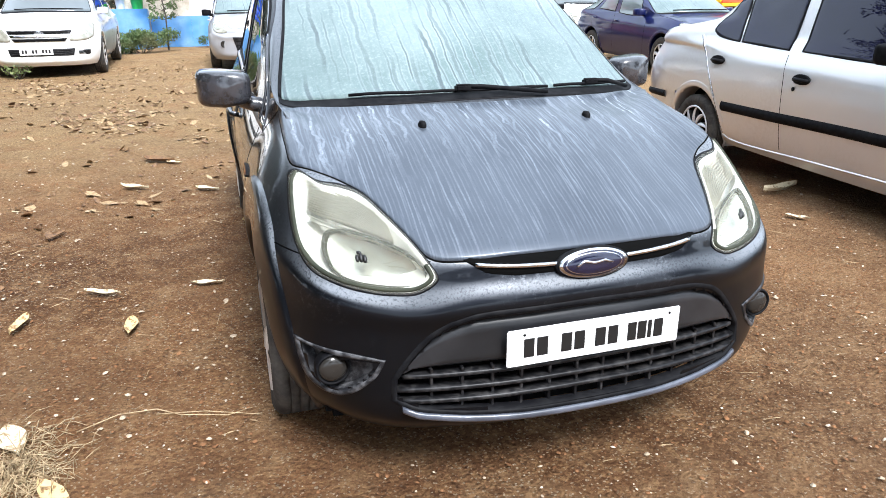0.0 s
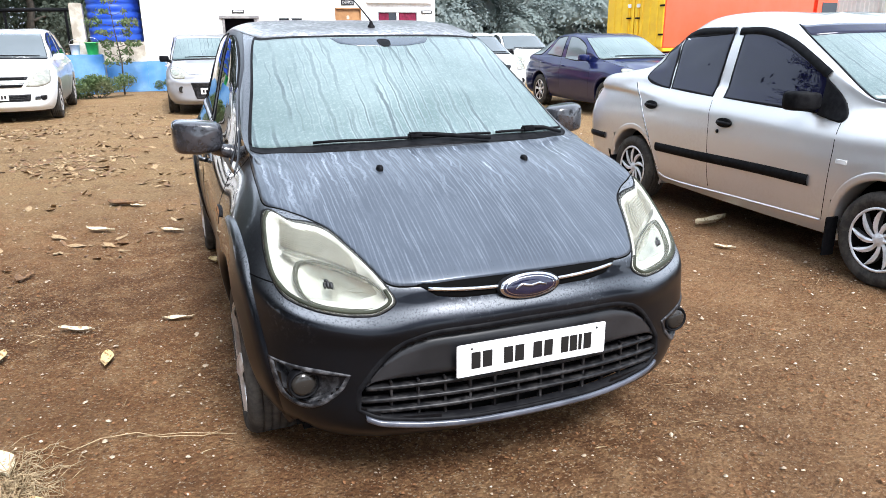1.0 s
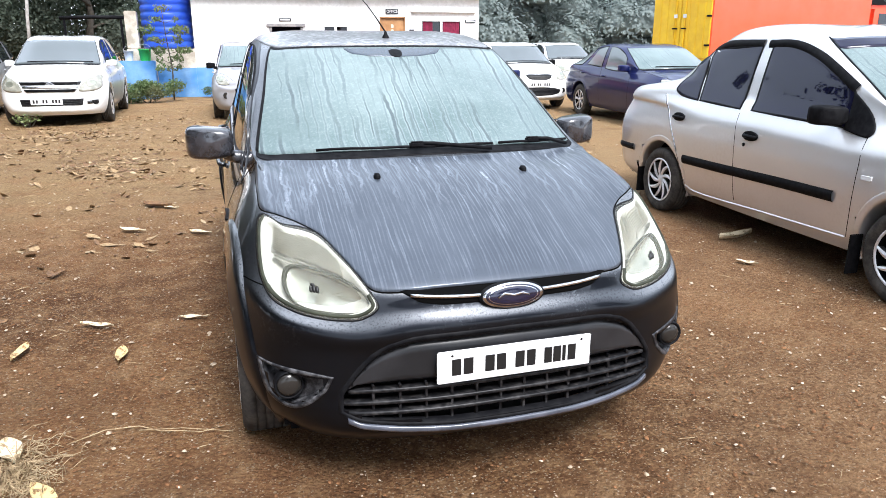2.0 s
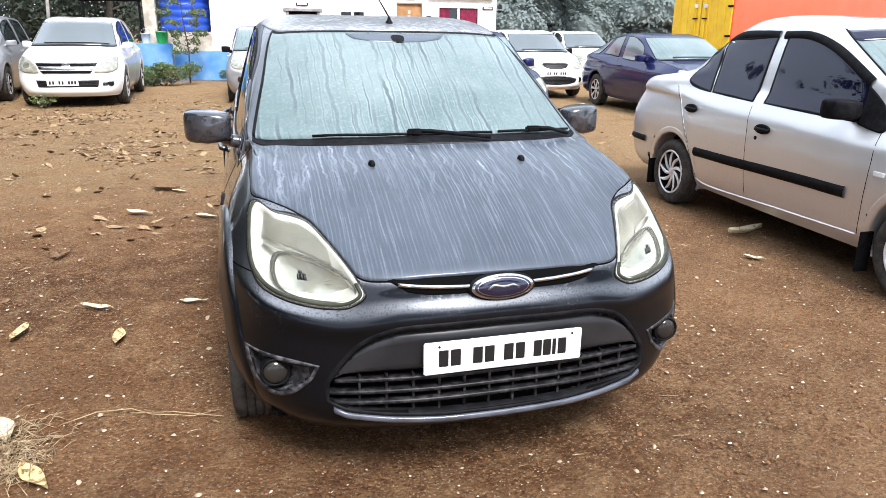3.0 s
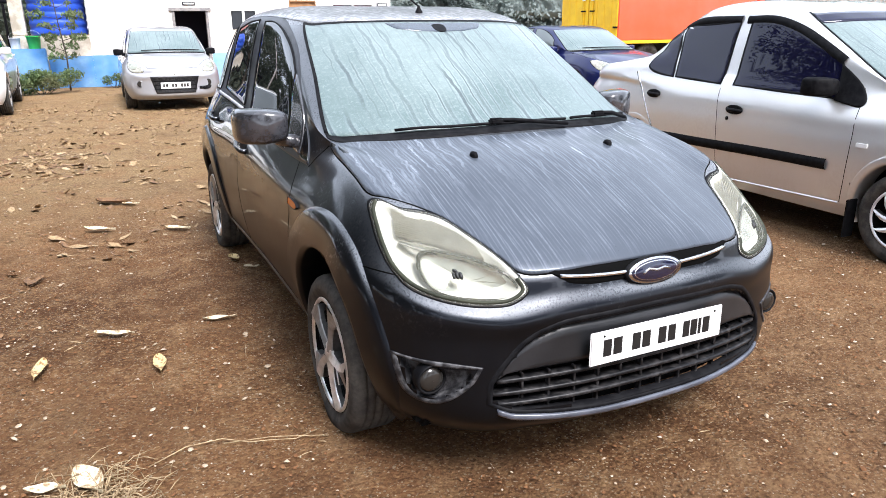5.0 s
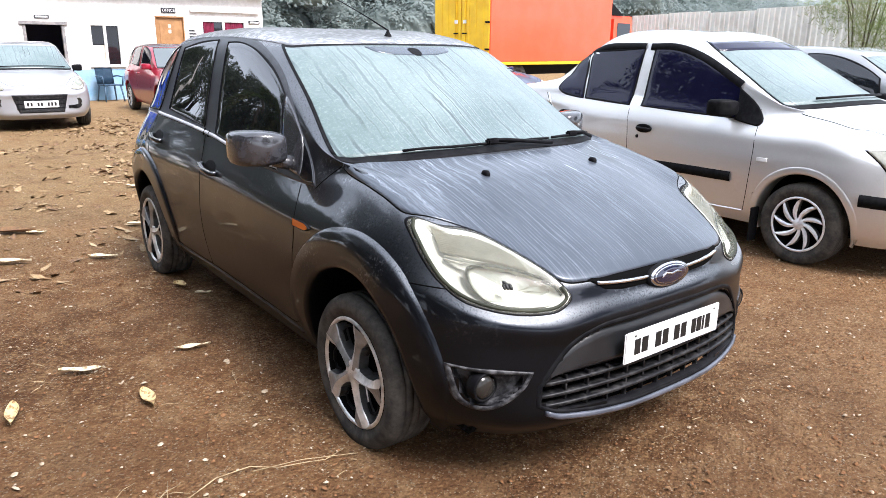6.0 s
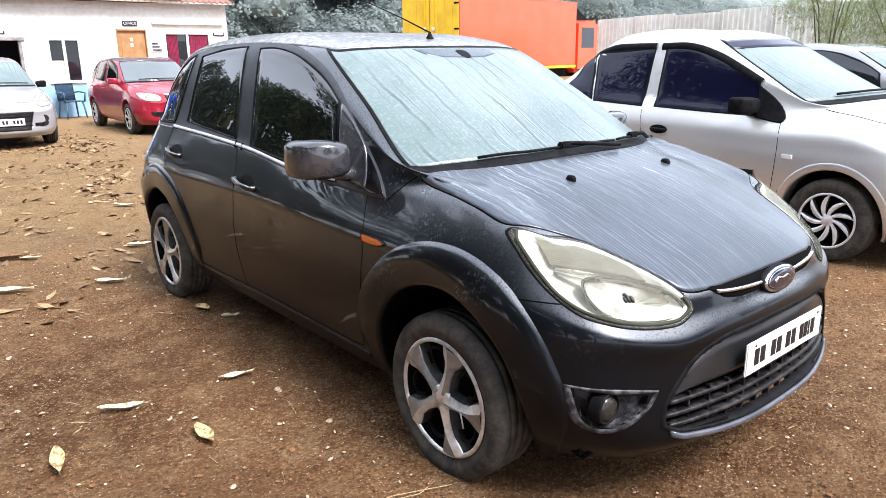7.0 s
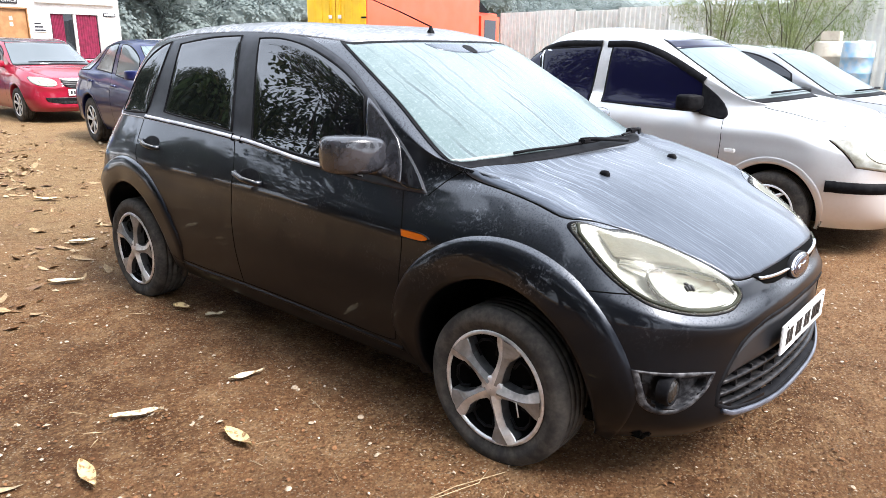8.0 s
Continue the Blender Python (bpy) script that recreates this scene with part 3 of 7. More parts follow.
def band(bm, shell, xs, top, bottom, off, rows=6, depth=0.0):
    """A panel seen from the front, between two curves over x, at an offset that may vary with height."""
    grid = []
    for i in range(rows + 1):
        u = i / rows
        line = []
        for x in xs:
            z = top(x) + (bottom(x) - top(x)) * u
            p, nr = shell.hit("front", x, z)
            d = off(u) if callable(off) else off
            line.append((p.x, p.y - d, p.z))
        grid.append(line)
    grid_mesh(bm, grid)
    bmesh.ops.recalc_face_normals(bm, faces=bm.faces)


def bar_on(bm, shell, xs, zf, h, front, back):
    """A bar across the nose, following the skin: height h, from front to back offsets."""
    rows = []
    for x in xs:
        p, nr = shell.hit("front", x, zf(x))
        y = p.y
        rows.append([(x, y - front + 0.003, zf(x) - h / 2), (x, y - front, zf(x) - h / 4), (x, y - front, zf(x) + h / 4), (x, y - front + 0.003, zf(x) + h / 2), (x, y + back, zf(x) + h / 2), (x, y + back, zf(x) - h / 2)])
    vs = grid_mesh(bm, rows, closed=True)
    bm.faces.new(vs[0])
    bm.faces.new(vs[-1])
    bmesh.ops.recalc_face_normals(bm, faces=bm.faces)


def seam(bm, shell, way, line, width=0.006, off=0.0012, side=1, n=8, bulge=None):
    """A narrow band along a line on the skin."""
    pts = spline([(a, b, 0) for a, b in line], n)
    ps = [shell.hit(way, p[0], p[1]) for p in pts]
    rows = []
    for i, (p, nr) in enumerate(ps):
        t = (ps[min(i + 1, len(ps) - 1)][0] - ps[max(i - 1, 0)][0]).normalized()
        b = nr.cross(t).normalized()
        rows.append([(side * q.x, q.y, q.z) for q in (p - b * width / 2 - nr * 0.002, p - b * width * 0.3 + nr * off, p + nr * (bulge or off), p + b * width * 0.3 + nr * off, p + b * width / 2 - nr * 0.002)])
    grid_mesh(bm, rows)
    bmesh.ops.recalc_face_normals(bm, faces=bm.faces)


def arch(bm, shell, y, z, r, side, a0=-25, a1=205, flare=0.012, width=0.05):
    """The raised flange of a wheel arch, its rolled lip and its wall inward."""
    rows = []
    for t in np.linspace(a0, a1, 60):
        c, s = math.cos(radians(t)), math.sin(radians(t))
        row = []
        fade = min(1.0, max(0.0, (s + 0.32) / 0.5))
        for dr, d in ((width + 0.010, -0.004), (width + 0.003, flare * 0.45), (width - 0.007, flare), (width * 0.6, flare * 0.62), (0.02, flare * 0.8), (0.006, flare * 0.6), (0, -0.010), (0.004, -0.05), (0.012, -0.16)):
            w = (r + (dr if dr < 0.03 else dr * (0.35 + 0.65 * fade)))
            q, nr = shell.hit("side", y + w * c, max(z + w * s, 0.2))
            row.append((side * (q.x + (d if d < 0 else d * fade)), y + w * c, z + w * s))
        rows.append(row)
    grid_mesh(bm, rows)
    bmesh.ops.recalc_face_normals(bm, faces=bm.faces)


def wheel(parent, x, y, r, rim, side, spokes="five", width=0.175, turn=0.0, rim_mat=None, high=None):
    """Tyre, rim, spokes and cap; x is the outer face, high the hub's height where the tyre is soft."""
    high = high or r
    w = thing_part("wheel", parent, pose(side * x, y, high, 0, 0, 0))
    o = -side * 1.0
    bm = bmesh.new()
    hw = width
    prof = [(rim - 0.004, -0.012), (rim + 0.01, -0.002), (rim + 0.03, 0.004), (r - 0.045, 0.006), (r - 0.018, 0.0), (r - 0.006, -0.012), (r, -0.03), *[(r - d, -(0.03 + (hw - .06) * (k + u) / 4)) for k in range(4) for u, d in ((.42, 0), (.46, .007), (.54, .007), (.58, 0))], (r, -hw + 0.03), (r - 0.006, -hw + 0.012), (r - 0.03, -hw), (rim, -hw)]
    lathe(bm, [(a, side * b) for a, b in prof], 72)
    for v in bm.verts:
        low = max(0.0, -v.co.z - high + 0.02)
        if low and abs(v.co.x) < hw * .5:
            v.co.x += side * low * .35
        v.co.z = max(v.co.z, -high)
    bmesh.ops.recalc_face_normals(bm, faces=bm.faces)
    part("tyre", bm, RUBBER, w)
    bm = bmesh.new()
    lathe(bm, [(a, side * b) for a, b in [(rim + 0.002, -0.004), (rim - 0.005, 0.002), (rim - 0.011, 0.001), (rim - 0.014, -0.008)]], 56)
    bmesh.ops.recalc_face_normals(bm, faces=bm.faces)
    part("rim", bm, rim_mat or SILVER, w)
    bm = bmesh.new()
    lathe(bm, [(rim - 0.013, -side * 0.007), (rim - 0.02, -side * 0.05), (rim - 0.05, -side * 0.06), (0.05, -side * 0.055), (0.001, -side * 0.05)], 40)
    bmesh.ops.recalc_face_normals(bm, faces=bm.faces)
    part("wheel_backing", bm, DARK, w)
    count = {"five": 5, "swirl": 9, "plain": 7}[spokes]
    for i in range(count):
        t = turn + 2 * math.pi * i / count
        bm = bmesh.new()
        # stations outwards: radius, middle line, half width
        if spokes == "five":
            st = [(0.022, 0, .026), (0.05, .001, .0215), (0.08, .001, .0175), (0.108, .001, .0185), (0.135, .001, .024), (rim - .045, 0, .040), (rim - .03, 0, .047), (rim - .009, 0, .054)]
        elif spokes == "swirl":
            st = [(0.028, .0, .010), (0.05, .004, .0115), (0.075, .015, .016), (0.10, .034, .020), (0.122, .058, .021), (0.138, .084, .018), (0.142, .108, .012)]
        else:
            st = [(0.03, 0, .016), (0.09, 0, .018), (rim - 0.03, 0, .024), (rim - 0.012, 0, .03)]
        rows = []
        for a, mid, w_ in st:
            z0 = (0.001 if spokes == "five" else -0.004 - 0.014 * (1 - (a - 0.02) / rim) ** 2)
            row = []
            for off, dep in ((-w_ * 1.12, -.045), (-w_ * 1.05, z0 - .007), (-w_, z0 - .003), (0.15 * w_, z0 + .004), (w_, z0 - .003), (w_ * 1.05, z0 - .007), (w_ * 1.12, -.045)):
                b_ = mid + off
                if spokes == "five" and off == .15 * w_:
                    dep, b_ = dep + .004, mid + w_ * (.2 - 1.0 * max(0.0, a - .09) / .1 * .6)
                row.append((side * dep, a * math.cos(t) - b_ * math.sin(t), a * math.sin(t) + b_ * math.cos(t)))
            rows.append(row)
        grid_mesh(bm, rows)
        bmesh.ops.recalc_face_normals(bm, faces=bm.faces)
        for f in bm.faces:
            if min(abs(v.co.x) for v in f.verts) < .04 and max(abs(v.co.x) for v in f.verts) > .04:
                f.material_index = 1
            elif spokes == "five" and max(v.co.yz.dot(Vector((-math.sin(t), math.cos(t)))) for v in f.verts) > .6 * max(v.co.yz.dot(Vector((-math.sin(t), math.cos(t)))) for v in bm.verts if abs(v.co.yz.length - f.calc_center_median().yz.length) < .03):
                f.material_index = 2
        sp_ = part("spoke", bm, rim_mat or SILVER, w, smooth=False)
        sp_.data.materials.append(RIM_GREY)
        sp_.data.materials.append(ALLOY_SHADE)
    if spokes == "five":
        # black brackets in the pockets between the spokes
        for i in range(count):
            t = turn + 2 * math.pi * (i + .5) / count
            bm = bmesh.new()
            pts = [(.112, -.034), (.150, -.046), (.168, -.016), (.168, .018), (.148, .046), (.112, .034)]
            tube(bm, [(-side * .022, a * math.cos(t) - b_ * math.sin(t), a * math.sin(t) + b_ * math.cos(t)) for a, b_ in pts], .006, 6)
            part("pocket_rib", bm, BLACK, w)
    bm = bmesh.new()
    lathe(bm, [(a, side * b) for a, b in [(a * .78, b * .5 + .006) if spokes == "five" else (a * .66, b * .6 - .008) for a, b in ((0.06, -0.03), (0.058, -0.012), (0.048, -0.006), (0.034, -0.004), (0.03, 0.0), (0.012, 0.002), (0.001, 0.002))]], 32)
    bmesh.ops.recalc_face_normals(bm, faces=bm.faces)
    part("hub_cap", bm, rim_mat or SILVER, w)
    return w


def thing_part(name, parent, m):
    ob = new(name)
    ob.empty_display_size = 0.1
    ob.parent = parent
    ob.matrix_basis = m
    return ob


def well(bm, y, z, r, side, x0=0.42, x1=0.80):
    rows = []
    for x in (x0, x1):
        rows.append([(side * x, y + r * math.cos(radians(t)), z + r * math.sin(radians(t))) for t in range(4, 177, 12)])
    grid_mesh(bm, rows)
    vs = [bm.verts.new((side * x0, y + r * math.cos(radians(t)), z + r * math.sin(radians(t)))) for t in range(4, 177, 12)]
    bm.faces.new(vs)
    bmesh.ops.recalc_face_normals(bm, faces=bm.faces)

# ---------------------------------------------------------------- ground
def ground():
    bm = bmesh.new()
    ax = sorted({round(float(v), 2) for v in (*np.linspace(-400, -30, 12), *np.linspace(-30, -8, 16), *np.linspace(-8, 9, 120), *np.linspace(9, 30, 20), *np.linspace(30, 400, 12))})
    ay = sorted({round(float(v), 2) for v in (*np.linspace(-200, -20, 8), *np.linspace(-20, -4, 10), *np.linspace(-4, 12, 110), *np.linspace(12, 40, 24), *np.linspace(40, 600, 14))})
    rows = []
    for y in ay:
        rows.append([(x, y, 0.0 if max(abs(x), abs(y)) > 45 else 0.012 * noise.noise((x * 1.3, y * 1.3, 0)) + 0.006 * noise.noise((x * 5, y * 5, 3))) for x in ax])
    grid_mesh(bm, rows)
    ob = part("ground", bm, EARTH)
    return tagged(ob, "damp reddish brown earth yard with grit and leaf litter", "ground", kind="structure")


ground()


# ---------------------------------------------------------------- the dark grey hatchback
# outlines on the skin: from the side (way back, height), from the front (half width, height), from above (half width, way back)
FRONT_GLASS = [(2.30, 1.405), (2.16, 1.405), (1.97, 1.375), (1.79, 1.315), (1.655, 1.25), (1.56, 1.19), (1.56, 1.19), (1.49, .945), (1.49, .945), (1.79, .932), (2.225, .972), (2.225, .972), (2.30, 1.405)]
REAR_GLASS = [(2.985, 1.376), (2.985, 1.376), (2.69, 1.408), (2.44, 1.416), (2.44, 1.416), (2.385, .992), (2.385, .992), (3.02, 1.037), (3.02, 1.037)]
QUARTER_GLASS = [(3.09, 1.385), (3.09, 1.385), (3.23, 1.353), (3.36, 1.285), (3.53, 1.035), (3.52, 1.015), (3.45, 1.012), (3.20, 1.02), (3.20, 1.02)]
SURROUND = [(1.165, .876), (1.165, .876), (1.36, 1.062), (1.545, 1.205), (1.66, 1.278), (1.80, 1.345), (1.98, 1.404), (2.16, 1.433), (2.42, 1.441), (2.7, 1.433), (3.0, 1.406), (3.15, 1.386), (3.27, 1.345), (3.39, 1.285), (3.548, 1.03), (3.53, .998), (3.45, .993), (3.2, .993), (2.67, .975), (2.2, .948), (1.78, .903), (1.35, .878)]
SAIL = [(1.545, 1.19), (1.545, 1.19), (1.355, 1.05), (1.30, .895), (1.30, .895), (1.48, .92), (1.48, .92)]
CORNER_GLASS = [(1.345, 1.03), (1.185, .885), (1.185, .885), (1.305, .897)]
LAMP = [(.412, .652), (.428, .69), (.458, .732), (.50, .776), (.545, .814), (.60, .832), (.655, .843), (.70, .862), (.722, .85), (.735, .80), (.74, .75), (.735, .70), (.714, .66), (.665, .638), (.60, .622), (.52, .614), (.46, .62)]
FOG = [(.766, .466), (.766, .466), (.70, .456), (.62, .447), (.558, .438), (.558, .438), (.583, .39), (.612, .36), (.647, .333), (.675, .322), (.71, .326), (.74, .352), (.758, .405)]
BONNET_EDGE = [(0, .137), (.20, .142), (.337, .16), (.425, .195), (.455, .25), (.497, .35), (.545, .46), (.60, .522), (.66, .562), (.708, .62), (.714, .75), (.71, .90), (.703, 1.04), (.703, 1.04), (.66, 1.052), (.47, .965), (.24, .905), (0, .885)]


def lens_haze():
    m = shader("hazed_lamp_lens", (0.78, 0.8, 0.72), 0.22, 0, 0.5, 0.8, 0.08)
    v = tex(m, scalar=7, detail=5)
    put(m, "Base Color", blend(m, ramp(m, v, 0.3, 0.7), (0.58, 0.58, 0.51), (0.46, 0.46, 0.38)))
    put(m, "Alpha", ramp(m, v, 0.3, 0.75, 0.07, 0.18))
    return m


LENS = lens_haze()
REFLECTOR = grainy("lamp_reflector", (0.57, 0.565, 0.50), (0.43, 0.43, 0.36), 9, 0.3, 0.0005, 0.2)
BOWL = grainy("reflector_bowl_metal", (0.46, 0.465, 0.38), (0.33, 0.335, 0.265), 9, 0.26, 0.0005, 0.7)
RIB = grainy("lamp_rib_plastic", (0.66, 0.64, 0.55), (0.54, 0.52, 0.43), 9, 0.4, 0.0004)
BEZEL = grainy("lamp_bezel", (0.045, 0.048, 0.034), (0.025, 0.028, 0.02), 12, 0.5, 0.0004, spec=0.12)
CARRIER = grainy("dark_grey_carrier_plastic", (0.012, 0.0125, 0.014), (0.021, 0.021, 0.023), 7, 0.32, 0.0003, spec=0.4)
DUSTY = grainy("dusty_grey_plastic", (0.012, 0.012, 0.014), (0.10, 0.10, 0.105), 34, 0.45, 0.0006, lo=0.42, hi=0.68, spec=0.3)
FRAME_BLACK = grainy("satin_black_frame", (0.010, 0.011, 0.014), (0.022, 0.023, 0.028), 20, 0.35, 0.0003, spec=0.5)
LAMP_GLASS = shader("fog_lamp_glass", (0.022, 0.02, 0.018), 0.12, 0.0, 0.4, 0.0, 0.05, 1.5)
BADGE_BLUE = shader("badge_blue", (0.008, 0.009, 0.03), 0.2, 0.2, 0.5, 1.0)
# scuffed lip, its paint paled to carry the sky it would mirror
LIP = grainy("scuffed_sky_sheen_lip_paint", (0.045, 0.05, 0.064), (0.085, 0.092, 0.115), 12, 0.3, 0.0004, coat=0.6)
GRILLE = grainy("dusty_grille_plastic", (0.006, 0.006, 0.007), (0.042, 0.040, 0.040), 40, 0.4, 0.0008, lo=0.42, hi=0.72, spec=0.3)
SMOKE = shader("visor_tint", (0.04, 0.052, 0.068), 0.2, 0, 0.5, 0.6)


def mirror_housing(side, centre, half, lean=0.0):
    """A rounded mirror shell, fuller in front, cut off flat behind."""
    bm = bmesh.new()
    rows = []
    for i in range(13):
        v = -math.pi / 2 + math.pi * i / 12
        row = []
        for j in range(28):
            u = 2 * math.pi * j / 28
            f = lambda t, e: math.copysign(abs(t) ** e, t)
            x = f(math.cos(v), 0.27) * f(math.cos(u), 0.36)
            z = f(math.cos(v), 0.27) * f(math.sin(u), 0.4)
            y = f(math.sin(v), 0.7)
            if y > 0.3:
                y = 0.3 + (y - 0.3) * 0.15
            taper = 1 - 0.16 * (x < 0) * abs(x)
            row.append((side * (centre[0] + half[0] * x + lean * z * 0.02), centre[1] + half[1] * y - 0.03 * (1 - abs(x)) + 0.03 * x, centre[2] + half[2] * z * taper))
        rows.append(row)
    grid_mesh(bm, rows, closed=True)
    bmesh.ops.remove_doubles(bm, verts=bm.verts, dist=0.0005)
    bmesh.ops.recalc_face_normals(bm, faces=bm.faces)
    return bm


def dark_hatchback():
    car = thing("hatchback_car", pose(0, 0, 0), "dark grey hatchback with dew-streaked bonnet on bare earth", "car")
    sh = Shell(LINES, 14, 8)
    R = 0.288
    FA, RA = (0.802, R + 0.01, 0.352), (3.288, R + 0.01, 0.352)
    xs = np.linspace(-0.55, 0.55, 61)
    top = lambda x: float(np.interp(abs(x), (0, .27, .33, .40, .45, .50, .545), (.571, .566, .56, .537, .50, .44, .372)))
    mid = lambda x: float(np.interp(abs(x), (0, .5, .545), (.418, .408, .368)))
    bot = lambda x: float(np.interp(abs(x), (0, .2, .36, .48, .53, .545), (.277, .279, .286, .297, .318, .33)))
    holes = [lambda c: c.y < 0.4 and abs(c.x) < .535 and bot(c.x) + 0.012 < c.z < top(c.x) - 0.012,
             lambda c, P=shrunk(LAMP, 0.97): c.y < 0.75 and c.z < 0.86 and inside(P, abs(c.x), c.z),
             lambda c, P=shrunk(FOG, 0.85): c.y < 0.5 and inside(P, abs(c.x), c.z)]
    bm = bmesh.new()
    sh.body(bm, [(y, z, r + 0.05) for y, z, r in (FA, RA)], holes)
    part("body", bm, HERO_PAINT, car)
    boxed("underbody", (-0.70, 0.3, 0.2), (0.70, 3.65, 0.26), DARK, car, 0.02)

    full = BONNET_EDGE + [(-x, y) for x, y in BONNET_EDGE[-2:0:-1]]
    bm = bmesh.new()
    skin(bm, sh, "top", full, 0.004, 1, 0.006, 5, (1, 1, .985, .95, .9, .82, .74, .66, .58, .5, .42, .34, .26, .18, .1, .04))
    part("bonnet", bm, BONNET, car, "dark bonnet covered with pale dew streaks")
    for s in (-1, 1):
        bm = bmesh.new()
        seam(bm, sh, "top", [p for p in BONNET_EDGE[:14]], 0.012, 0.0015, s, 5)
        part("bonnet_gap", bm, GAP, car)

    bm = bmesh.new()
    sheet(bm, sh, 0, 4.72, 9.08, 10.93, 0.005, 50, 24)
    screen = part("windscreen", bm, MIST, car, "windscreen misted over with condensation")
    bm = bmesh.new()
    sheet(bm, sh, 0, 5.0, 8.92, 9.10, 0.003, 50, 5)
    sheet(bm, sh, 0, 5.0, 10.91, 11.03, 0.003, 50, 3)
    for s in (-1, 1):
        sheet(bm, sh, 4.68, 5.02, 9.1, 10.98, 0.004, 6, 20, both=False, side=s)
    part("windscreen_frame", bm, BLACK, car)
    bm = bmesh.new()
    skin(bm, sh, "front", [(-.24, 1.386), (-.24, 1.386), (-.205, 1.362), (.20, 1.362), (.24, 1.386), (.24, 1.386)], 0.0075, 1, 0.0, 4)
    part("visor_strip", bm, SMOKE, screen)
    bm = bmesh.new()
    skin(bm, sh, "front", [(-.03, 1.375), (.03, 1.375), (.025, 1.352), (-.025, 1.352)], 0.009, 1, 0.0, 3)
    part("mirror_mount", bm, BLACK, screen)
    bm = bmesh.new()
    sheet(bm, sh, 0, 12, 11.06, 13, 0.002, 70, 14)
    part("roof", bm, ROOF_PAINT, car, "roof speckled with dew and dust")

    # nose: slot with chrome bars, badge, intake with its slats, plate
    # a black band on the uncut skin paints in the slot's dark depth
    slot_x = np.linspace(-.345, .345, 41)
    bm = bmesh.new()
    band(bm, sh, slot_x, lambda x: .703 - .006 * (abs(x) > .33), lambda x: float(np.interp(abs(x), (0, .22, .29, .345), (.650, .653, .663, .697))), lambda u: 0.006 if 0.05 < u < 0.95 else 0.0005, 5)
    part("upper_slot_shade", bm, GAP, car)
    for s in (-1, 1):
        bm = bmesh.new()
        bar_on(bm, sh, s * np.linspace(.09, .318, 16), lambda x: .673 + .014 * (abs(x) / .32) ** 2, 0.011, 0.015, 0.0)
        part("chrome_bar", bm, CHROME, car, "chrome bar")
    y0 = sh.hit("front", 0, .668)[0].y
    badge = thing_part("badge", car, pose(0, y0 - 0.016, .668, -10))
    for nm, rx, rz, d0, d1, mt in (("badge_backing", .108, .044, .014, 0, BLACK), ("badge_rim", .101, .040, 0.0, -.006, CHROME), ("badge_field", .091, .034, -.005, -.0075, BADGE_BLUE), ("badge_line", .083, .0295, -.0076, -.0086, CHROME), ("badge_face", .080, .0275, -.0086, -.0094, BADGE_BLUE)):
        bm = bmesh.new()
        rows = [[(rx * f * math.cos(2 * math.pi * i / 48), d, rz * f * math.sin(2 * math.pi * i / 48)) for i in range(48)] for f, d in ((1, d0), (1, (d0 + d1) / 2), (.985, d1), (.5, d1 - 0.001), (.02, d1 - 0.001))]
        grid_mesh(bm, rows, closed=True)
        bmesh.ops.recalc_face_normals(bm, faces=bm.faces)
        part(nm, bm, mt, badge)
    bm = bmesh.new()
    tube(bm, [(-.052, -.0105, -.004), (-.03, -.0105, .008), (0, -.0105, .001), (.03, -.0105, .006), (.052, -.0105, -.002)], .0042, 6)
    part("badge_emblem", bm, CHROME, badge, "silver swash shape")

    bm = bmesh.new()
    edge = [(x, top(x)) for x in np.linspace(-.535, .535, 46)] + [(x, bot(x)) for x in np.linspace(.54, -.54, 46)]
    loop = edge
    rows = []
    for grow, d in ((0.010, -0.004), (0.007, 0.002), (-0.002, 0.004), (-0.008, 0.001), (-0.012, -0.03)):
        row = []
        for i, (x, z) in enumerate(loop):
            a, b = np.array(loop[i - 1]), np.array(loop[(i + 1) % len(loop)])
            t = (b - a) / (np.linalg.norm(b - a) + 1e-9)
            nrm = np.array((-t[1], t[0]))
            p, nr = sh.hit("front", x + nrm[0] * grow, z + nrm[1] * grow)
            row.append((p.x, p.y - d, p.z))
        rows.append(row)
    grid_mesh(bm, rows, closed=True)
    bmesh.ops.recalc_face_normals(bm, faces=bm.faces)
    part("intake_surround", bm, BLACK, car)
    bm = bmesh.new()
    bar_on(bm, sh, np.linspace(-.52, .52, 61), lambda x: bot(x) - .012, 0.018, 0.014, 0.0)
    part("lower_lip", bm, LIP, car, "scuffed lower bumper lip with sky sheen in its paint")
    bm = bmesh.new()
    band(bm, sh, xs, lambda x: max(top(x), bot(x) + .002), lambda x: bot(x) - 0.004, -0.055, 8)
    part("intake_back", bm, DARK, car)
    bm = bmesh.new()
    px = np.linspace(-.512, .512, 49)
    band(bm, sh, px, lambda x: top(x) - 0.004, lambda x: min(mid(x), top(x) - .006), lambda u: -0.035 + 0.032 * min(1, u / 0.22) if u < .9 else -0.003 - 0.05 * (u - .9) / .1, 12)
    part("plate_carrier", bm, CARRIER, car)
    for z0, half, fr in ((.400, .513, -.004), (.362, .53, -.003), (.326, .525, -.002)):
        bm = bmesh.new()
        bar_on(bm, sh, np.linspace(-half, half, 37), lambda x, z0=z0: z0 - 0.012 * (abs(x) / .53) ** 2 + (0.004 if z0 < .34 else 0), 0.013, fr, 0.035)
        part("intake_slat", bm, GRILLE, car)
    for x in np.linspace(-.44, .44, 12):
        p, nr = sh.hit("front", float(x), .35)
        bm = bmesh.new()
        box(bm, (x - .004, p.y + .012, bot(x) + .004), (x + .004, p.y + .03, mid(x) + .002), 0.0015)
        part("intake_rib", bm, GRILLE, car, smooth=False)
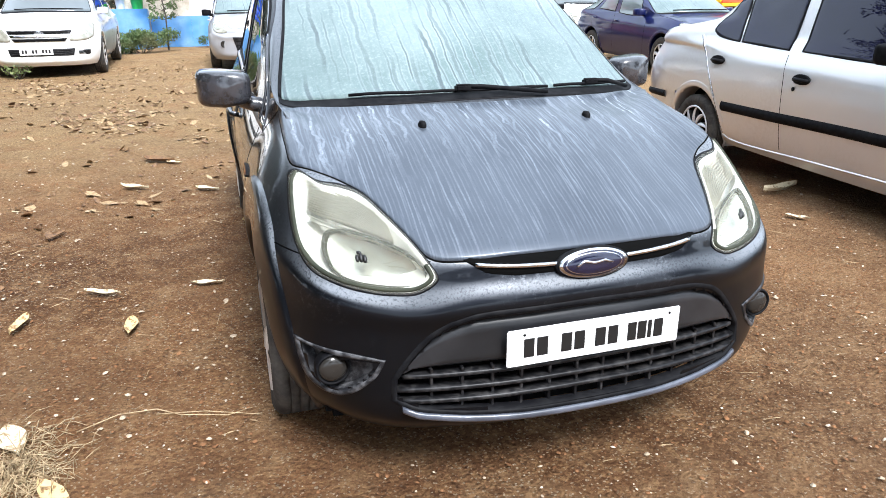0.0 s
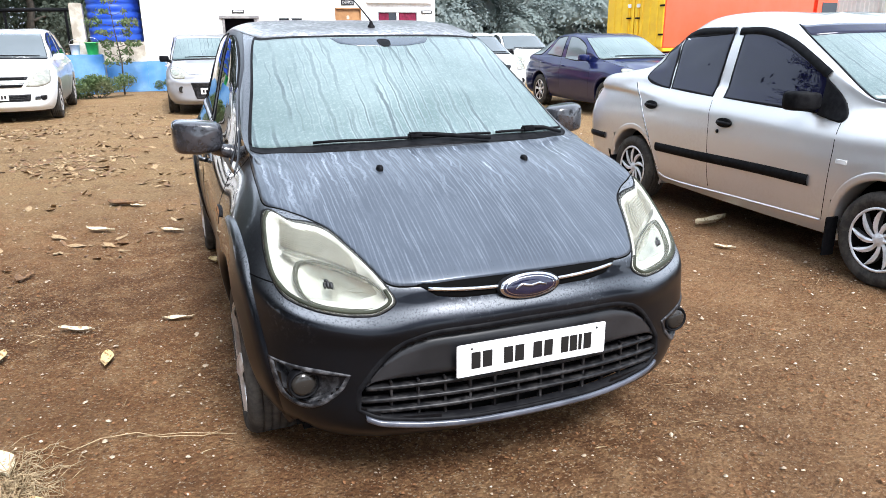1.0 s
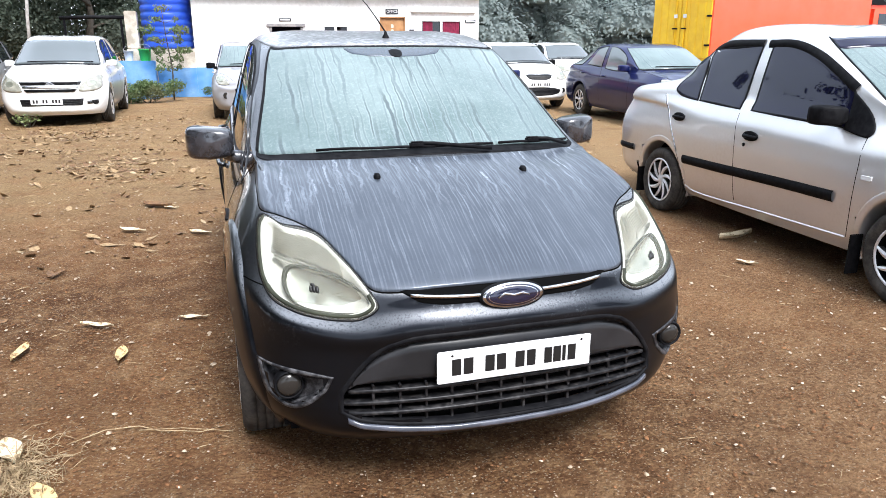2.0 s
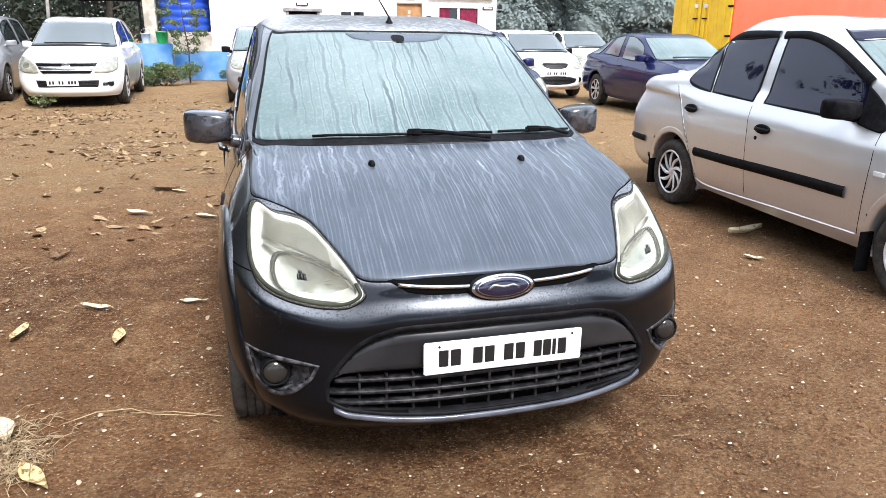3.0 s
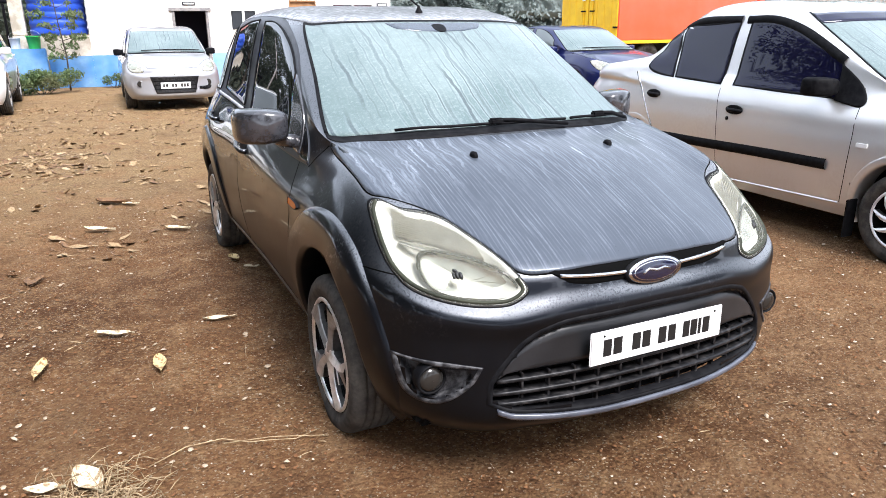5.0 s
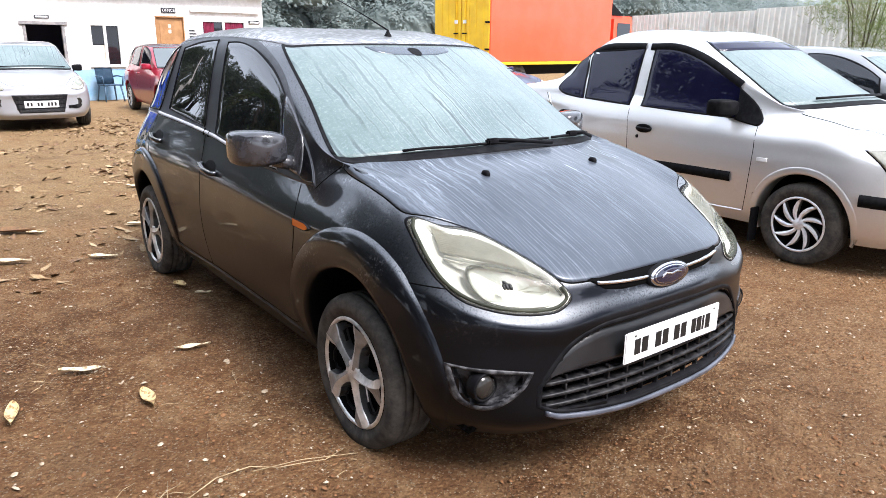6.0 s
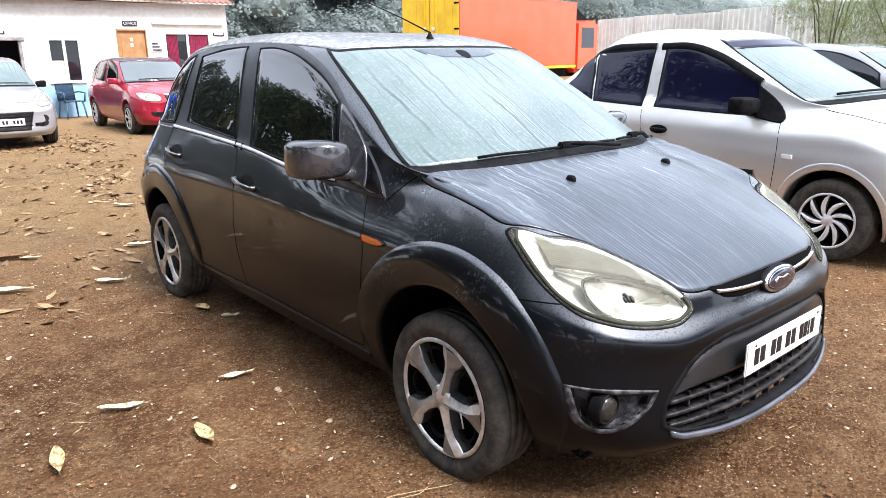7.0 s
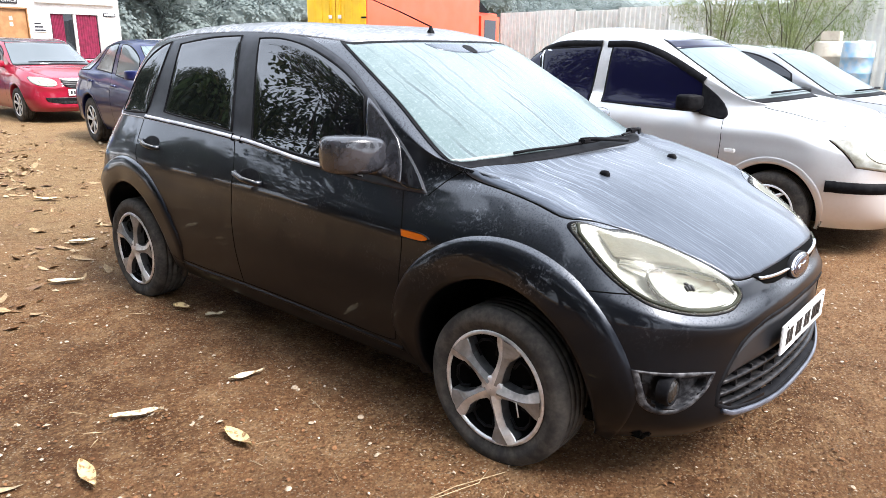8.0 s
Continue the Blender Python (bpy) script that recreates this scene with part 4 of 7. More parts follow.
    pl = thing_part("number_plate", car, pose(0, .066, .471, 0, 0, 0))
    bm = bmesh.new()
    box(bm, (-.257, -.004, -.053), (.257, .004, .053), 0.0035)
    part("plate", bm, WHITE_PLASTIC, pl, "white number plate", smooth=False)
    for x, w in zip((-.196, -.158, -.088, -.05, .012, .05, .108, .139, .163, .19), (.03, .032, .031, .031, .031, .03, .027, .027, .012, .028)):
        boxed("plate_bar", (x - w / 2, -.0055, -.028), (x + w / 2, -.0035, .026), INK, pl, 0.001)
    for x in (-.21, .222):
        boxed("plate_screw", (x - .004, -.007, .034), (x + .004, -.003, .042), BLACK, pl, 0.002)

    for s in (-1, 1):
        for (y, z, r), turn, yh in ((FA, 0.646, .803), (RA, 0.47, 3.315)):
            bm = bmesh.new()
            arch(bm, sh, y, z, r, s, -18, 198, 0.013, 0.135)
            part("wheel_arch", bm, HERO_PAINT, car)
            bm = bmesh.new()
            well(bm, y, z, r + 0.02, s, 0.42, 0.79)
            part("wheel_well", bm, DARK, car)
            wheel(car, 0.825, yh, .285, 0.205, s, "five", 0.178, turn, None, .265)
        # lamps
        bm = bmesh.new()
        skin(bm, sh, "front", LAMP, 0.004, s, 0.004, 5, (1, 1, .985, .95, .85, .7, .5, .3, .1))
        lamp = part("headlight", bm, LENS, car, "hazy yellowed headlight lens")
        bm = bmesh.new()
        collar(bm, sh, "front", LAMP, s, 0.010, 0.0025, -0.012, 5)
        part("lamp_gasket", bm, BLACK, lamp)
        bm = bmesh.new()
        skin(bm, sh, "front", shrunk(LAMP, .985), 0.002, s, 0.002, 5, (1, 1, .95, .905, .87, .80, .68, .5, .3, .1), (.002, .002, .002, .002, -.006, -.018, -.036, -.048, -.052, -.053))
        part("lamp_housing", bm, REFLECTOR, lamp)
        low = [(.438, .654), (.452, .69), (.49, .718), (.56, .742), (.62, .752), (.662, .744), (.678, .708), (.665, .666), (.62, .643), (.53, .631), (.465, .636)]
        bm = bmesh.new()
        collar(bm, sh, "front", low, s, 0.0045, -0.004, -0.034, 5)
        part("reflector_rim", bm, BEZEL, lamp)
        bm = bmesh.new()
        skin(bm, sh, "front", low, -0.04, s, 0.03, 5, (1, 1, .9, .7, .4, .15), (-.012, -.015, -.024, -.034, -.041, -.043))
        part("reflector_bowl", bm, BOWL, lamp)
        for dz in np.linspace(0, 0.055, 13):
            bm = bmesh.new()
            seam(bm, sh, "front", [(.70 - dz * .3, .784 + dz * 1.1), (.60, .766 + dz * 1.0), (.50 + dz * .1, .733 + dz * .7)], 0.0022, -0.021, s, 6, -0.017)
            part("lens_rib", bm, RIB, lamp)
        bm = bmesh.new()
        seam(bm, sh, "front", [(.70, .768), (.65, .758), (.55, .738), (.475, .71)], 0.012, -0.022, s, 6, -0.012)
        part("lamp_divider", bm, REFLECTOR, lamp)
        bm = bmesh.new()
        seam(bm, sh, "front", [(.706, .857), (.72, .835), (.727, .80), (.731, .75), (.727, .705), (.708, .672), (.663, .648), (.60, .632), (.52, .624), (.462, .630), (.426, .655), (.436, .685)], 0.014, 0.0075, s, 6, 0.0085)
        part("lamp_border", bm, BEZEL, lamp, "dull olive lower border")
        for dx, dz, w, h in ((-.009, 0, .007, .016), (0, .002, .007, .018), (.009, 0, .006, .014), (.003, .012, .010, .006)):
            bm = bmesh.new()
            cx, cz = .588 + dx, .693 + dz
            skin(bm, sh, "front", [(cx - w / 2, cz - h / 2), (cx + w / 2, cz - h / 2), (cx + w / 2, cz + h / 2), (cx - w / 2, cz + h / 2)], 0.0065, s, 0, 3, (1, 1, .5))
            part("sticker", bm, INK, lamp)
        fog = thing_part("fog_lamp", car, pose(0, 0, 0))
        bm = bmesh.new()
        collar(bm, sh, "front", FOG, s, 0.013, 0.004, -0.035, 5)
        part("fog_bezel", bm, DUSTY, fog)
        bm = bmesh.new()
        skin(bm, sh, "front", shrunk(FOG, .97), -0.034, s, 0.034, 5, offs=(-.03, -.032, -.034, -.036, -.04, -.04, -.04))
        part("fog_recess", bm, DUSTY, fog)
        bm = bmesh.new()
        lathe(bm, [(.047, .03), (.047, -.004), (.044, -.009), (.040, -.008), (.038, 0)], 32, "y", (s * .682, .245, .397))
        bmesh.ops.recalc_face_normals(bm, faces=bm.faces)
        part("fog_ring", bm, BLACK, fog)
        bm = bmesh.new()
        lathe(bm, [(.039, -.002), (.034, -.010), (.024, -.015), (.012, -.017), (.001, -.018)], 32, "y", (s * .682, .245, .397))
        bmesh.ops.recalc_face_normals(bm, faces=bm.faces)
        part("fog_glass", bm, LAMP_GLASS, fog)
        # side glass, pillars, doors
        bm = bmesh.new()
        skin(bm, sh, "side", SURROUND, 0.002, s, 0.003, 5, (1, 1, .97, .9, .8, .65, .5, .35, .2, .08))
        part("window_surround", bm, FRAME_BLACK, car, "satin black window frames and pillars")
        for name, out in (("front_door_glass", FRONT_GLASS), ("rear_door_glass", REAR_GLASS), ("quarter_glass", QUARTER_GLASS), ("corner_glass", CORNER_GLASS)):
            bm = bmesh.new()
            skin(bm, sh, "side", out, 0.0045, s, 0.0)
            g = part(name, bm, TINT, car, "dark tinted glass")
            if name != "corner_glass":
                bm = bmesh.new()
                collar(bm, sh, "side", out, s, 0.009, 0.0075, 0.003, 4)
                part("glass_seal", bm, BLACK, g)
        bm = bmesh.new()
        skin(bm, sh, "side", SAIL, 0.009, s, 0.002, 5)
        part("mirror_sail", bm, TRIM, car)
        bm = bmesh.new()
        seam(bm, sh, "side", [(3.2, 1.004), (2.67, .985), (2.2, .958), (1.78, .914), (1.49, .905)], 0.026, 0.006, s, 8, 0.008)
        waist = part("waist_strip", bm, DULL, car, "dull bright waist strip")
        for line, w in (([(3.2, .996), (2.67, .977), (2.2, .950), (1.78, .906), (1.49, .897)], .0045), ([(2.368, .985), (2.362, .955)], .008), ([(2.30, .98), (2.294, .95)], .005)):
            bm = bmesh.new()
            seam(bm, sh, "side", line, w, 0.0088, s)
            part("strip_groove", bm, GAP, waist)
        bm = bmesh.new()
        seam(bm, sh, "side", [(3.548, 1.035), (3.535, 1.0), (3.45, .995), (3.2, .995)], 0.008, 0.004, s, 6, 0.006)
        part("quarter_strip", bm, DULL, car)
        for line in ([(2.345, .962), (2.30, .835), (2.302, .62), (2.305, .45), (2.30, .30)], [(1.275, .872), (1.226, .72), (1.24, .50), (1.29, .297)],
                     [(3.21, .99), (3.175, .82), (3.11, .72)], [(1.29, .297), (1.32, .288), (1.6, .287), (2.22, .295), (2.85, .30), (2.93, .32)],
                     [(.615, .60), (.56, .648), (.497, .682), (.458, .684), (.36, .684)], [(1.16, .872), (1.10, .93), (1.05, .965)]):
            bm = bmesh.new()
            seam(bm, sh, "side", line, 0.006, 0.001, s)
            part("panel_gap", bm, GAP, car)
        bm = bmesh.new()
        seam(bm, sh, "side", [(1.26, .262), (1.6, .268), (2.22, .276), (2.85, .285), (2.95, .33)], 0.022, 0.004, s, 8, 0.008)
        part("sill_ridge", bm, HERO_PAINT, car)
        for (ya, za), (yb, zb), nm in (((2.275, .826), (2.07, .802), "front"), ((3.135, .889), (2.955, .866), "rear")):
            c = ((ya + yb) / 2, (za + zb) / 2)
            handle = thing_part("door_handle", car, pose(0, 0, 0))
            # flat black oval on the door, painting the shade of the handle's hollow
            bm = bmesh.new()
            skin(bm, sh, "side", [(c[0] + .075 * math.cos(t), c[1] + .005 + .036 * math.sin(t)) for t in np.linspace(0, 2 * math.pi, 13)[:-1]], 0.0015, s, 0.0, 3)
            part("handle_hollow_shade", bm, BLACK, handle)
            p0, p1, pc = (sh.hit("side", *q)[0] for q in ((ya, za), (yb, zb), c))
            bm = bmesh.new()
            tube(bm, [(s * (p0.x + .004), ya, za), (s * (p0.x + .024), ya - .02, za - .001), (s * (pc.x + .036), c[0], c[1] - .002), (s * (p1.x + .026), yb + .02, zb + .001), (s * (p1.x + .004), yb, zb)], 0.012, 10)
            part("grip", bm, HERO_PAINT, handle)
            bm = bmesh.new()
            tube(bm, [(s * (p0.x + .03), ya - .015, za + .009), (s * (pc.x + .043), c[0], c[1] + .008), (s * (p1.x + .03), yb + .015, zb + .011)], 0.003, 6)
            part("grip_edge", bm, ALLOY_SHADE, handle)
        bm = bmesh.new()
        skin(bm, sh, "side", [(1.232, .750), (1.232, .750), (1.226, .726), (1.226, .726), (1.118, .725), (1.092, .737), (1.126, .749)], 0.008, s, 0.0, 4)
        rep = part("side_repeater", bm, ORANGE, car, "amber side repeater")
        bm = bmesh.new()
        collar(bm, sh, "side", [(1.232, .750), (1.232, .750), (1.226, .726), (1.226, .726), (1.118, .725), (1.092, .737), (1.126, .749)], s, 0.006, 0.009, 0.001, 4)
        part("repeater_frame", bm, BLACK, rep)
        # mirror
        mir = thing_part("side_mirror", car, pose(0, 0, 0))
        part("mirror_shell", mirror_housing(s, (.872, 1.44, 1.004), (.100, .08, .070)), TRIM, mir)
        bm = bmesh.new()
        box(bm, (-.085, 0, -.045), (.085, .004, .045), 0.003, pose(s * .872, 1.472, 1.004, 0, 0, -8 * s))
        part("mirror_glass", bm, CHROME, mir, smooth=False)
        bm = bmesh.new()
        tube(bm, [(s * .735, 1.40, .935), (s * .77, 1.41, .94), (s * .81, 1.425, .95)], 0.03, 12, 0.026)
        part("mirror_arm", bm, TRIM, mir)

    bm = bmesh.new()
    tube(bm, [(-.822, .735, .262), (-.829, .70, .25), (-.827, .69, .20)], .0025, 6)
    part("cable_tie", bm, WHITE_PLASTIC, car, "white cable tie on the wheel cover")
    # wipers, nozzles, aerial
    for x0, x1, hub in ((-.47, .25, -.06), (.28, .655, .46)):
        wiper = thing_part("wiper", car, pose(0, 0, 0))
        pts = []
        for x in np.linspace(x0, x1, 12):
            p, nr = sh.hit("top", float(x), float(np.interp(abs(x), (0, .25, .47, .66), (.915, .93, .985, 1.075))) + 0.015)
            pts.append((float(x), p.y, p.z + 0.022))
        bm = bmesh.new()
        tube(bm, pts, 0.0055, 8)
        part("wiper_blade", bm, BLACK, wiper)
        i = min(range(12), key=lambda q: abs(pts[q][0] - hub))
        bm = bmesh.new()
        tube(bm, [(pts[i][0], pts[i][1], pts[i][2] + .012), (pts[i][0] + .07, pts[i][1] - .005, pts[i][2] + .010), (x1 - .02, pts[-1][1] - .045, pts[-1][2] - .012)], 0.008, 8)
        part("wiper_arm", bm, BLACK, wiper)
        bm = bmesh.new()
        box(bm, (pts[i][0] - .03, pts[i][1] - .014, pts[i][2] - .004), (pts[i][0] + .03, pts[i][1] + .014, pts[i][2] + .02), 0.006)
        part("wiper_clip", bm, BLACK, wiper, smooth=False)
    for x in (-.287, .293):
        p, nr = sh.hit("top", x, .725)
        bm = bmesh.new()
        lathe(bm, [(.016, -.004), (.016, .006), (.011, .015), (.001, .017)], 14, "z", (0, 0, 0))
        for v in bm.verts:
            v.co = Vector((v.co.x * 0.8 + x, v.co.y * 1.3 + .725, v.co.z + p.z + .004))
        bmesh.ops.recalc_face_normals(bm, faces=bm.faces)
        part("washer_nozzle", bm, BLACK, car)
    p, nr = sh.hit("top", .0, 1.84)
    aer = thing_part("aerial", car, pose(0.01, 1.84, p.z))
    bm = bmesh.new()
    lathe(bm, [(.019, -.004), (.018, .006), (.010, .018), (.006, .032), (.001, .034)], 16, "z")
    bmesh.ops.recalc_face_normals(bm, faces=bm.faces)
    part("aerial_base", bm, BLACK, aer)
    bm = bmesh.new()
    tube(bm, [(0, 0, .03), (0, .2, .10), (0, .45, .18), (0, .75, .26)], 0.0042, 6, 0.002)
    part("aerial_rod", bm, BLACK, aer)
    return car


dark_hatchback()

# ---------------------------------------------------------------- the other cars
SILVER_PAINT = paint("silver_paint", (0.72, 0.712, 0.708), (0.46, 0.41, 0.36), 0.62, 0.36, 0.2)
WHITE_PAINT = paint("white_paint", (0.8, 0.8, 0.79), (0.5, 0.45, 0.4), 0.0, 0.3, 0.4)
PEARL_PAINT = paint("pale_silver_paint", (0.33, 0.33, 0.345), (0.5, 0.47, 0.43), 0.25, 0.3, 0.3)
SCUFFED = paint("chalky_white_paint", (0.74, 0.74, 0.73), (0.32, 0.3, 0.28), 0.0, 0.6, 0.9, 0.2)
NAVY_PAINT = paint("navy_paint", (0.006, 0.010, 0.062), (0.10, 0.11, 0.17), 0.2, 0.35, 0.05, 0.7)
RED_PAINT = paint("red_paint", (0.29, 0.010, 0.030), (0.3, 0.15, 0.13), 0.0, 0.3, 0.2)
BLACK_PAINT = paint("black_roof_paint", (0.012, 0.012, 0.014), (0.1, 0.1, 0.1), 0.0, 0.3, 0.3)
GREY_PAINT = paint("grey_paint", (0.3, 0.31, 0.32), (0.3, 0.28, 0.26), 0.5, 0.35, 0.3)
GLASS_A = glass_dark("dark_glass", (0.01, 0.012, 0.016))
GLASS_V = glass_dark("violet_film_glass", (0.006, 0.006, 0.024), 1.40)
# the pale grey-green paints in the sky mirrored by the navy sedans' windows
GLASS_M = shader("sky_paled_side_glass", (0.13, 0.155, 0.155), 0.12, 0, 0.5, 0.5)
RED_LENS = shader("red_lens", (0.4, 0.01, 0.015), 0.12, 0, 0.5, 0.8)
CLEAR_LAMP = grainy("clear_lamp", (0.38, 0.37, 0.31), (0.24, 0.235, 0.19), 14, 0.12, 0.0006, 0.2, coat=1.0)

PLAIN_LAMP = [(.43, .645), (.47, .72), (.56, .79), (.66, .83), (.72, .82), (.74, .74), (.72, .66), (.60, .625), (.50, .625)]


def morphed(low, belt, top, zs, wide, deck=None):
    """The styling lines stretched to another car's lengths, heights and width; deck: tail, glass foot and height of a boot."""
    src_low, src_belt, src_top, src_z = (.07, .80, 3.29, 3.83), (.07, .80, 1.0, 3.64), (1.68, 2.4, 3.51), (.19, .715, .995, 1.47)
    ext = lambda v, s, d: np.interp(v, s, d) + (v - s[-1] if v > s[-1] else 0) + (v - s[0] if v < s[0] else 0)
    fz = lambda z: float(np.interp(z, src_z, zs))
    fl, fb, ft = (lambda y, s=s, d=d: float(ext(y, s, d)) for s, d in ((src_low, low), (src_belt, belt), (src_top, top)))
    out = {}
    for i, k in enumerate(NAMES):
        fy = fl if i < 7 else fb if i < 10 else ft
        out[k] = [(x * wide, fy(y), fz(z)) for x, y, z in LINES[k]]
    if deck:
        tail, foot, h = deck
        for q, k in enumerate(("shoulder", "bonnet_a", "bonnet_b", "cowl")):
            u = (0.0, 0.10, 0.55, 1.0)[q]
            y = tail - 0.11 + (foot - tail + 0.11) * u
            z = h + (-.13, -.055, -.004, .03)[q]
            row = list(out[k])
            row[10] = ((.735, .70, .66, .63)[q] * wide, y - (.26, .27, .20, .10)[q], z - 0.012)
            row[11] = (.42 * wide, y, z)
            row[12] = (0, y + 0.01, z + 0.004)
            row[9] = ((.802, .772, .715, .665)[q] * wide, (tail - .45, tail - .47, (tail - .5 + foot) / 2 - .05, foot - .15)[q], h + (-.115, -.05, .0, .05)[q])
            out[k] = row
    out["glass"] = [(x * wide, (out["cowl"][j][1] + out["header"][j][1]) / 2, fz(z) if j < 9 or not deck else (out["cowl"][j][2] + out["header"][j][2]) / 2) for j, (x, y, z) in enumerate(LINES["glass"])]
    side = lambda y, z: (lambda u: (fb(y) * (1 - u) + ft(y) * u, fz(z)))(min(max((z - .97) / .42, 0), 1))
    front = lambda x, z: (x * wide, fz(z))
    return out, side, front


def bars_plate(car, x, y, z, w=.5, h=.11, turn=0, bars=9):
    pl = thing_part("number_plate", car, pose(x, y, z, 0, 0, turn))
    boxed("plate", (-w / 2, -.004, -h / 2), (w / 2, .004, h / 2), WHITE_PLASTIC, pl, 0.003)
    for i in range(bars):
        c = -w * .40 + w * .8 * i / (bars - 1)
        if i in (2, 5):
            continue
        boxed("plate_bar", (c - w * .03, -.0055, -h * .26), (c + w * .03, -.0035, h * .26), INK, pl)


def parked_car(name, label, m, spec, body_mat, glass, axles, r, rim, spokes="plain", width=0.18, lamp=None, grille=(), intake=(), plate=None, glasses=None,
               roof=None, bonnet=None, mirror=TRIM, strip=None, handle=None, screen=None, front_fog=None, chrome=None, handles=None, seams=None, mirror_at=None):
    lines, side, front = morphed(*spec)
    car = thing(name, m, label, "car")
    sh = Shell(lines, 8, 5)
    ar = [(y, r + 0.01, r + 0.05) for y in axles]
    hw = max(p[0] for p in lines["waist"])
    bm = bmesh.new()
    sh.body(bm, [(y, z, rr + 0.03) for y, z, rr in ar])
    part("body", bm, body_mat, car)
    boxed("underbody", (-hw + .15, 0.3, 0.22), (hw - .15, spec[0][3] - .3, 0.3), DARK, car, 0.02)
    bm = bmesh.new()
    sheet(bm, sh, 0, 4.72, 9.12, 10.93, 0.005, 24, 10)
    part("windscreen", bm, screen or MIST, car)
    bm = bmesh.new()
    sheet(bm, sh, 0, 5.0, 8.96, 9.14, 0.004, 24, 3)
    for s in (-1, 1):
        sheet(bm, sh, 4.68, 5.0, 9.08, 10.98, 0.003, 4, 12, both=False, side=s)
    part("windscreen_frame", bm, BLACK, car)
    if roof:
        bm = bmesh.new()
        sheet(bm, sh, 0, 12, 11.0, 13, 0.004, 40, 10)
        part("roof", bm, roof, car)
    edge = [(x * spec[4], np.interp(y, (.07, .8, 1.0), (spec[1][0] - .0, spec[1][1], spec[1][2]))) for x, y in BONNET_EDGE]
    edge = [(x, y + 0.03 * (y < 0.3)) for x, y in edge]
    if bonnet:
        bm = bmesh.new()
        skin(bm, sh, "top", edge + [(-x, y) for x, y in edge[-2:0:-1]], 0.004, 1, 0.005, 3, (1, 1, .97, .85, .65, .45, .25, .08))
        part("bonnet", bm, bonnet, car)
    for s in (-1, 1):
        bm = bmesh.new()
        seam(bm, sh, "top", edge[1:13], 0.007, 0.0015, s, 3)
        part("bonnet_gap", bm, GAP, car)
        for y, z, rr in ar:
            bm = bmesh.new()
            arch(bm, sh, y, z, rr, s, -18, 198, 0.003, 0.045)
            part("wheel_arch", bm, body_mat, car)
            bm = bmesh.new()
            well(bm, y, z, rr + 0.02, s, hw - .42, hw - .05)
            part("wheel_well", bm, DARK, car)
            wheel(car, hw - 0.015, y, r, rim, s, spokes, width, 0.3 * y, BRIGHT_ALLOY if spokes == "swirl" else None)
        for nm, out in glasses or [(n, [side(*p) for p in o]) for n, o in (("front_door_glass", FRONT_GLASS), ("rear_door_glass", REAR_GLASS), ("quarter_glass", QUARTER_GLASS))]:
            bm = bmesh.new()
            skin(bm, sh, "side", out, 0.004, s, 0.0, n=4)
            g = part(nm, bm, glass, car)
            bm = bmesh.new()
            collar(bm, sh, "side", out, s, 0.016, 0.006, 0.002, 4)
            part("glass_seal", bm, BLACK, g)
        bm = bmesh.new()
        skin(bm, sh, "front", [front(*p) for p in lamp or PLAIN_LAMP], 0.008, s, 0.004, n=4)
        hl = part("headlight", bm, CLEAR_LAMP, car)
        bm = bmesh.new()
        collar(bm, sh, "front", [front(*p) for p in lamp or PLAIN_LAMP], s, 0.012, 0.003, 0.0, 4)
        part("lamp_gasket", bm, GAP, hl)
        bm = bmesh.new()
        cx, cz = np.mean([front(*p) for p in lamp or PLAIN_LAMP], 0)
        skin(bm, sh, "front", [(cx + .07 * math.cos(t), cz + .05 * math.sin(t)) for t in np.linspace(0, 2 * math.pi, 11)[:-1]], 0.0105, s, 0.0, 3)
        part("lamp_bowl", bm, BOWL, hl)
        for line in seams or [[side(*p) for p in l] for l in ([(2.345, .962), (2.30, .835), (2.302, .62), (2.30, .30)], [(1.275, .872), (1.226, .72), (1.24, .50), (1.29, .297)], [(3.21, .99), (3.14, .80), (2.98, .62)])]:
            bm = bmesh.new()
            seam(bm, sh, "side", line, 0.007, 0.001, s, 5)
            part("panel_gap", bm, GAP, car)
        for y, z in handles or [side(*q) for q in ((2.17, .82), (3.0, .86))]:
            p = sh.hit("side", y, z)[0]
            bm = bmesh.new()
            tube(bm, [(s * p.x, y + .068, z), (s * (p.x + .026), y + .045, z), (s * (p.x + .028), y - .045, z - .002), (s * p.x, y - .068, z - .004)], 0.013, 8)
            part("door_handle", bm, handle or body_mat, car)
            if handle:
                bm = bmesh.new()
                skin(bm, sh, "side", [(y + .078 * math.cos(t), z + .034 * math.sin(t)) for t in np.linspace(0, 2 * math.pi, 13)[:-1]], 0.012, s, 0.0, 3)
                part("handle_plate", bm, BLACK, car)
        y, z = mirror_at or side(1.40, .955)
        p = sh.hit("side", y, z)[0]
        mir = thing_part("side_mirror", car, pose(0, 0, 0))
        part("mirror_shell", mirror_housing(s, (p.x + .105, y + .02, z + .045), (.090, .07, .06)), mirror, mir)
        bm = bmesh.new()
        tube(bm, [(s * (p.x - .02), y, z - .005), (s * (p.x + .05), y + .01, z + .01)], 0.03, 8)
        part("mirror_arm", bm, mirror, mir)
        if front_fog:
            fx, fz_ = front(*front_fog)
            p = sh.hit("front", fx, fz_)[0]
            bm = bmesh.new()
            lathe(bm, [(.06, .01), (.055, -.008), (.04, -.004), (.001, .0)], 18, "y", (s * fx, p.y, fz_))
            bmesh.ops.recalc_face_normals(bm, faces=bm.faces)
            part("fog_lamp", bm, LAMP_GLASS, car)
        bm = bmesh.new()
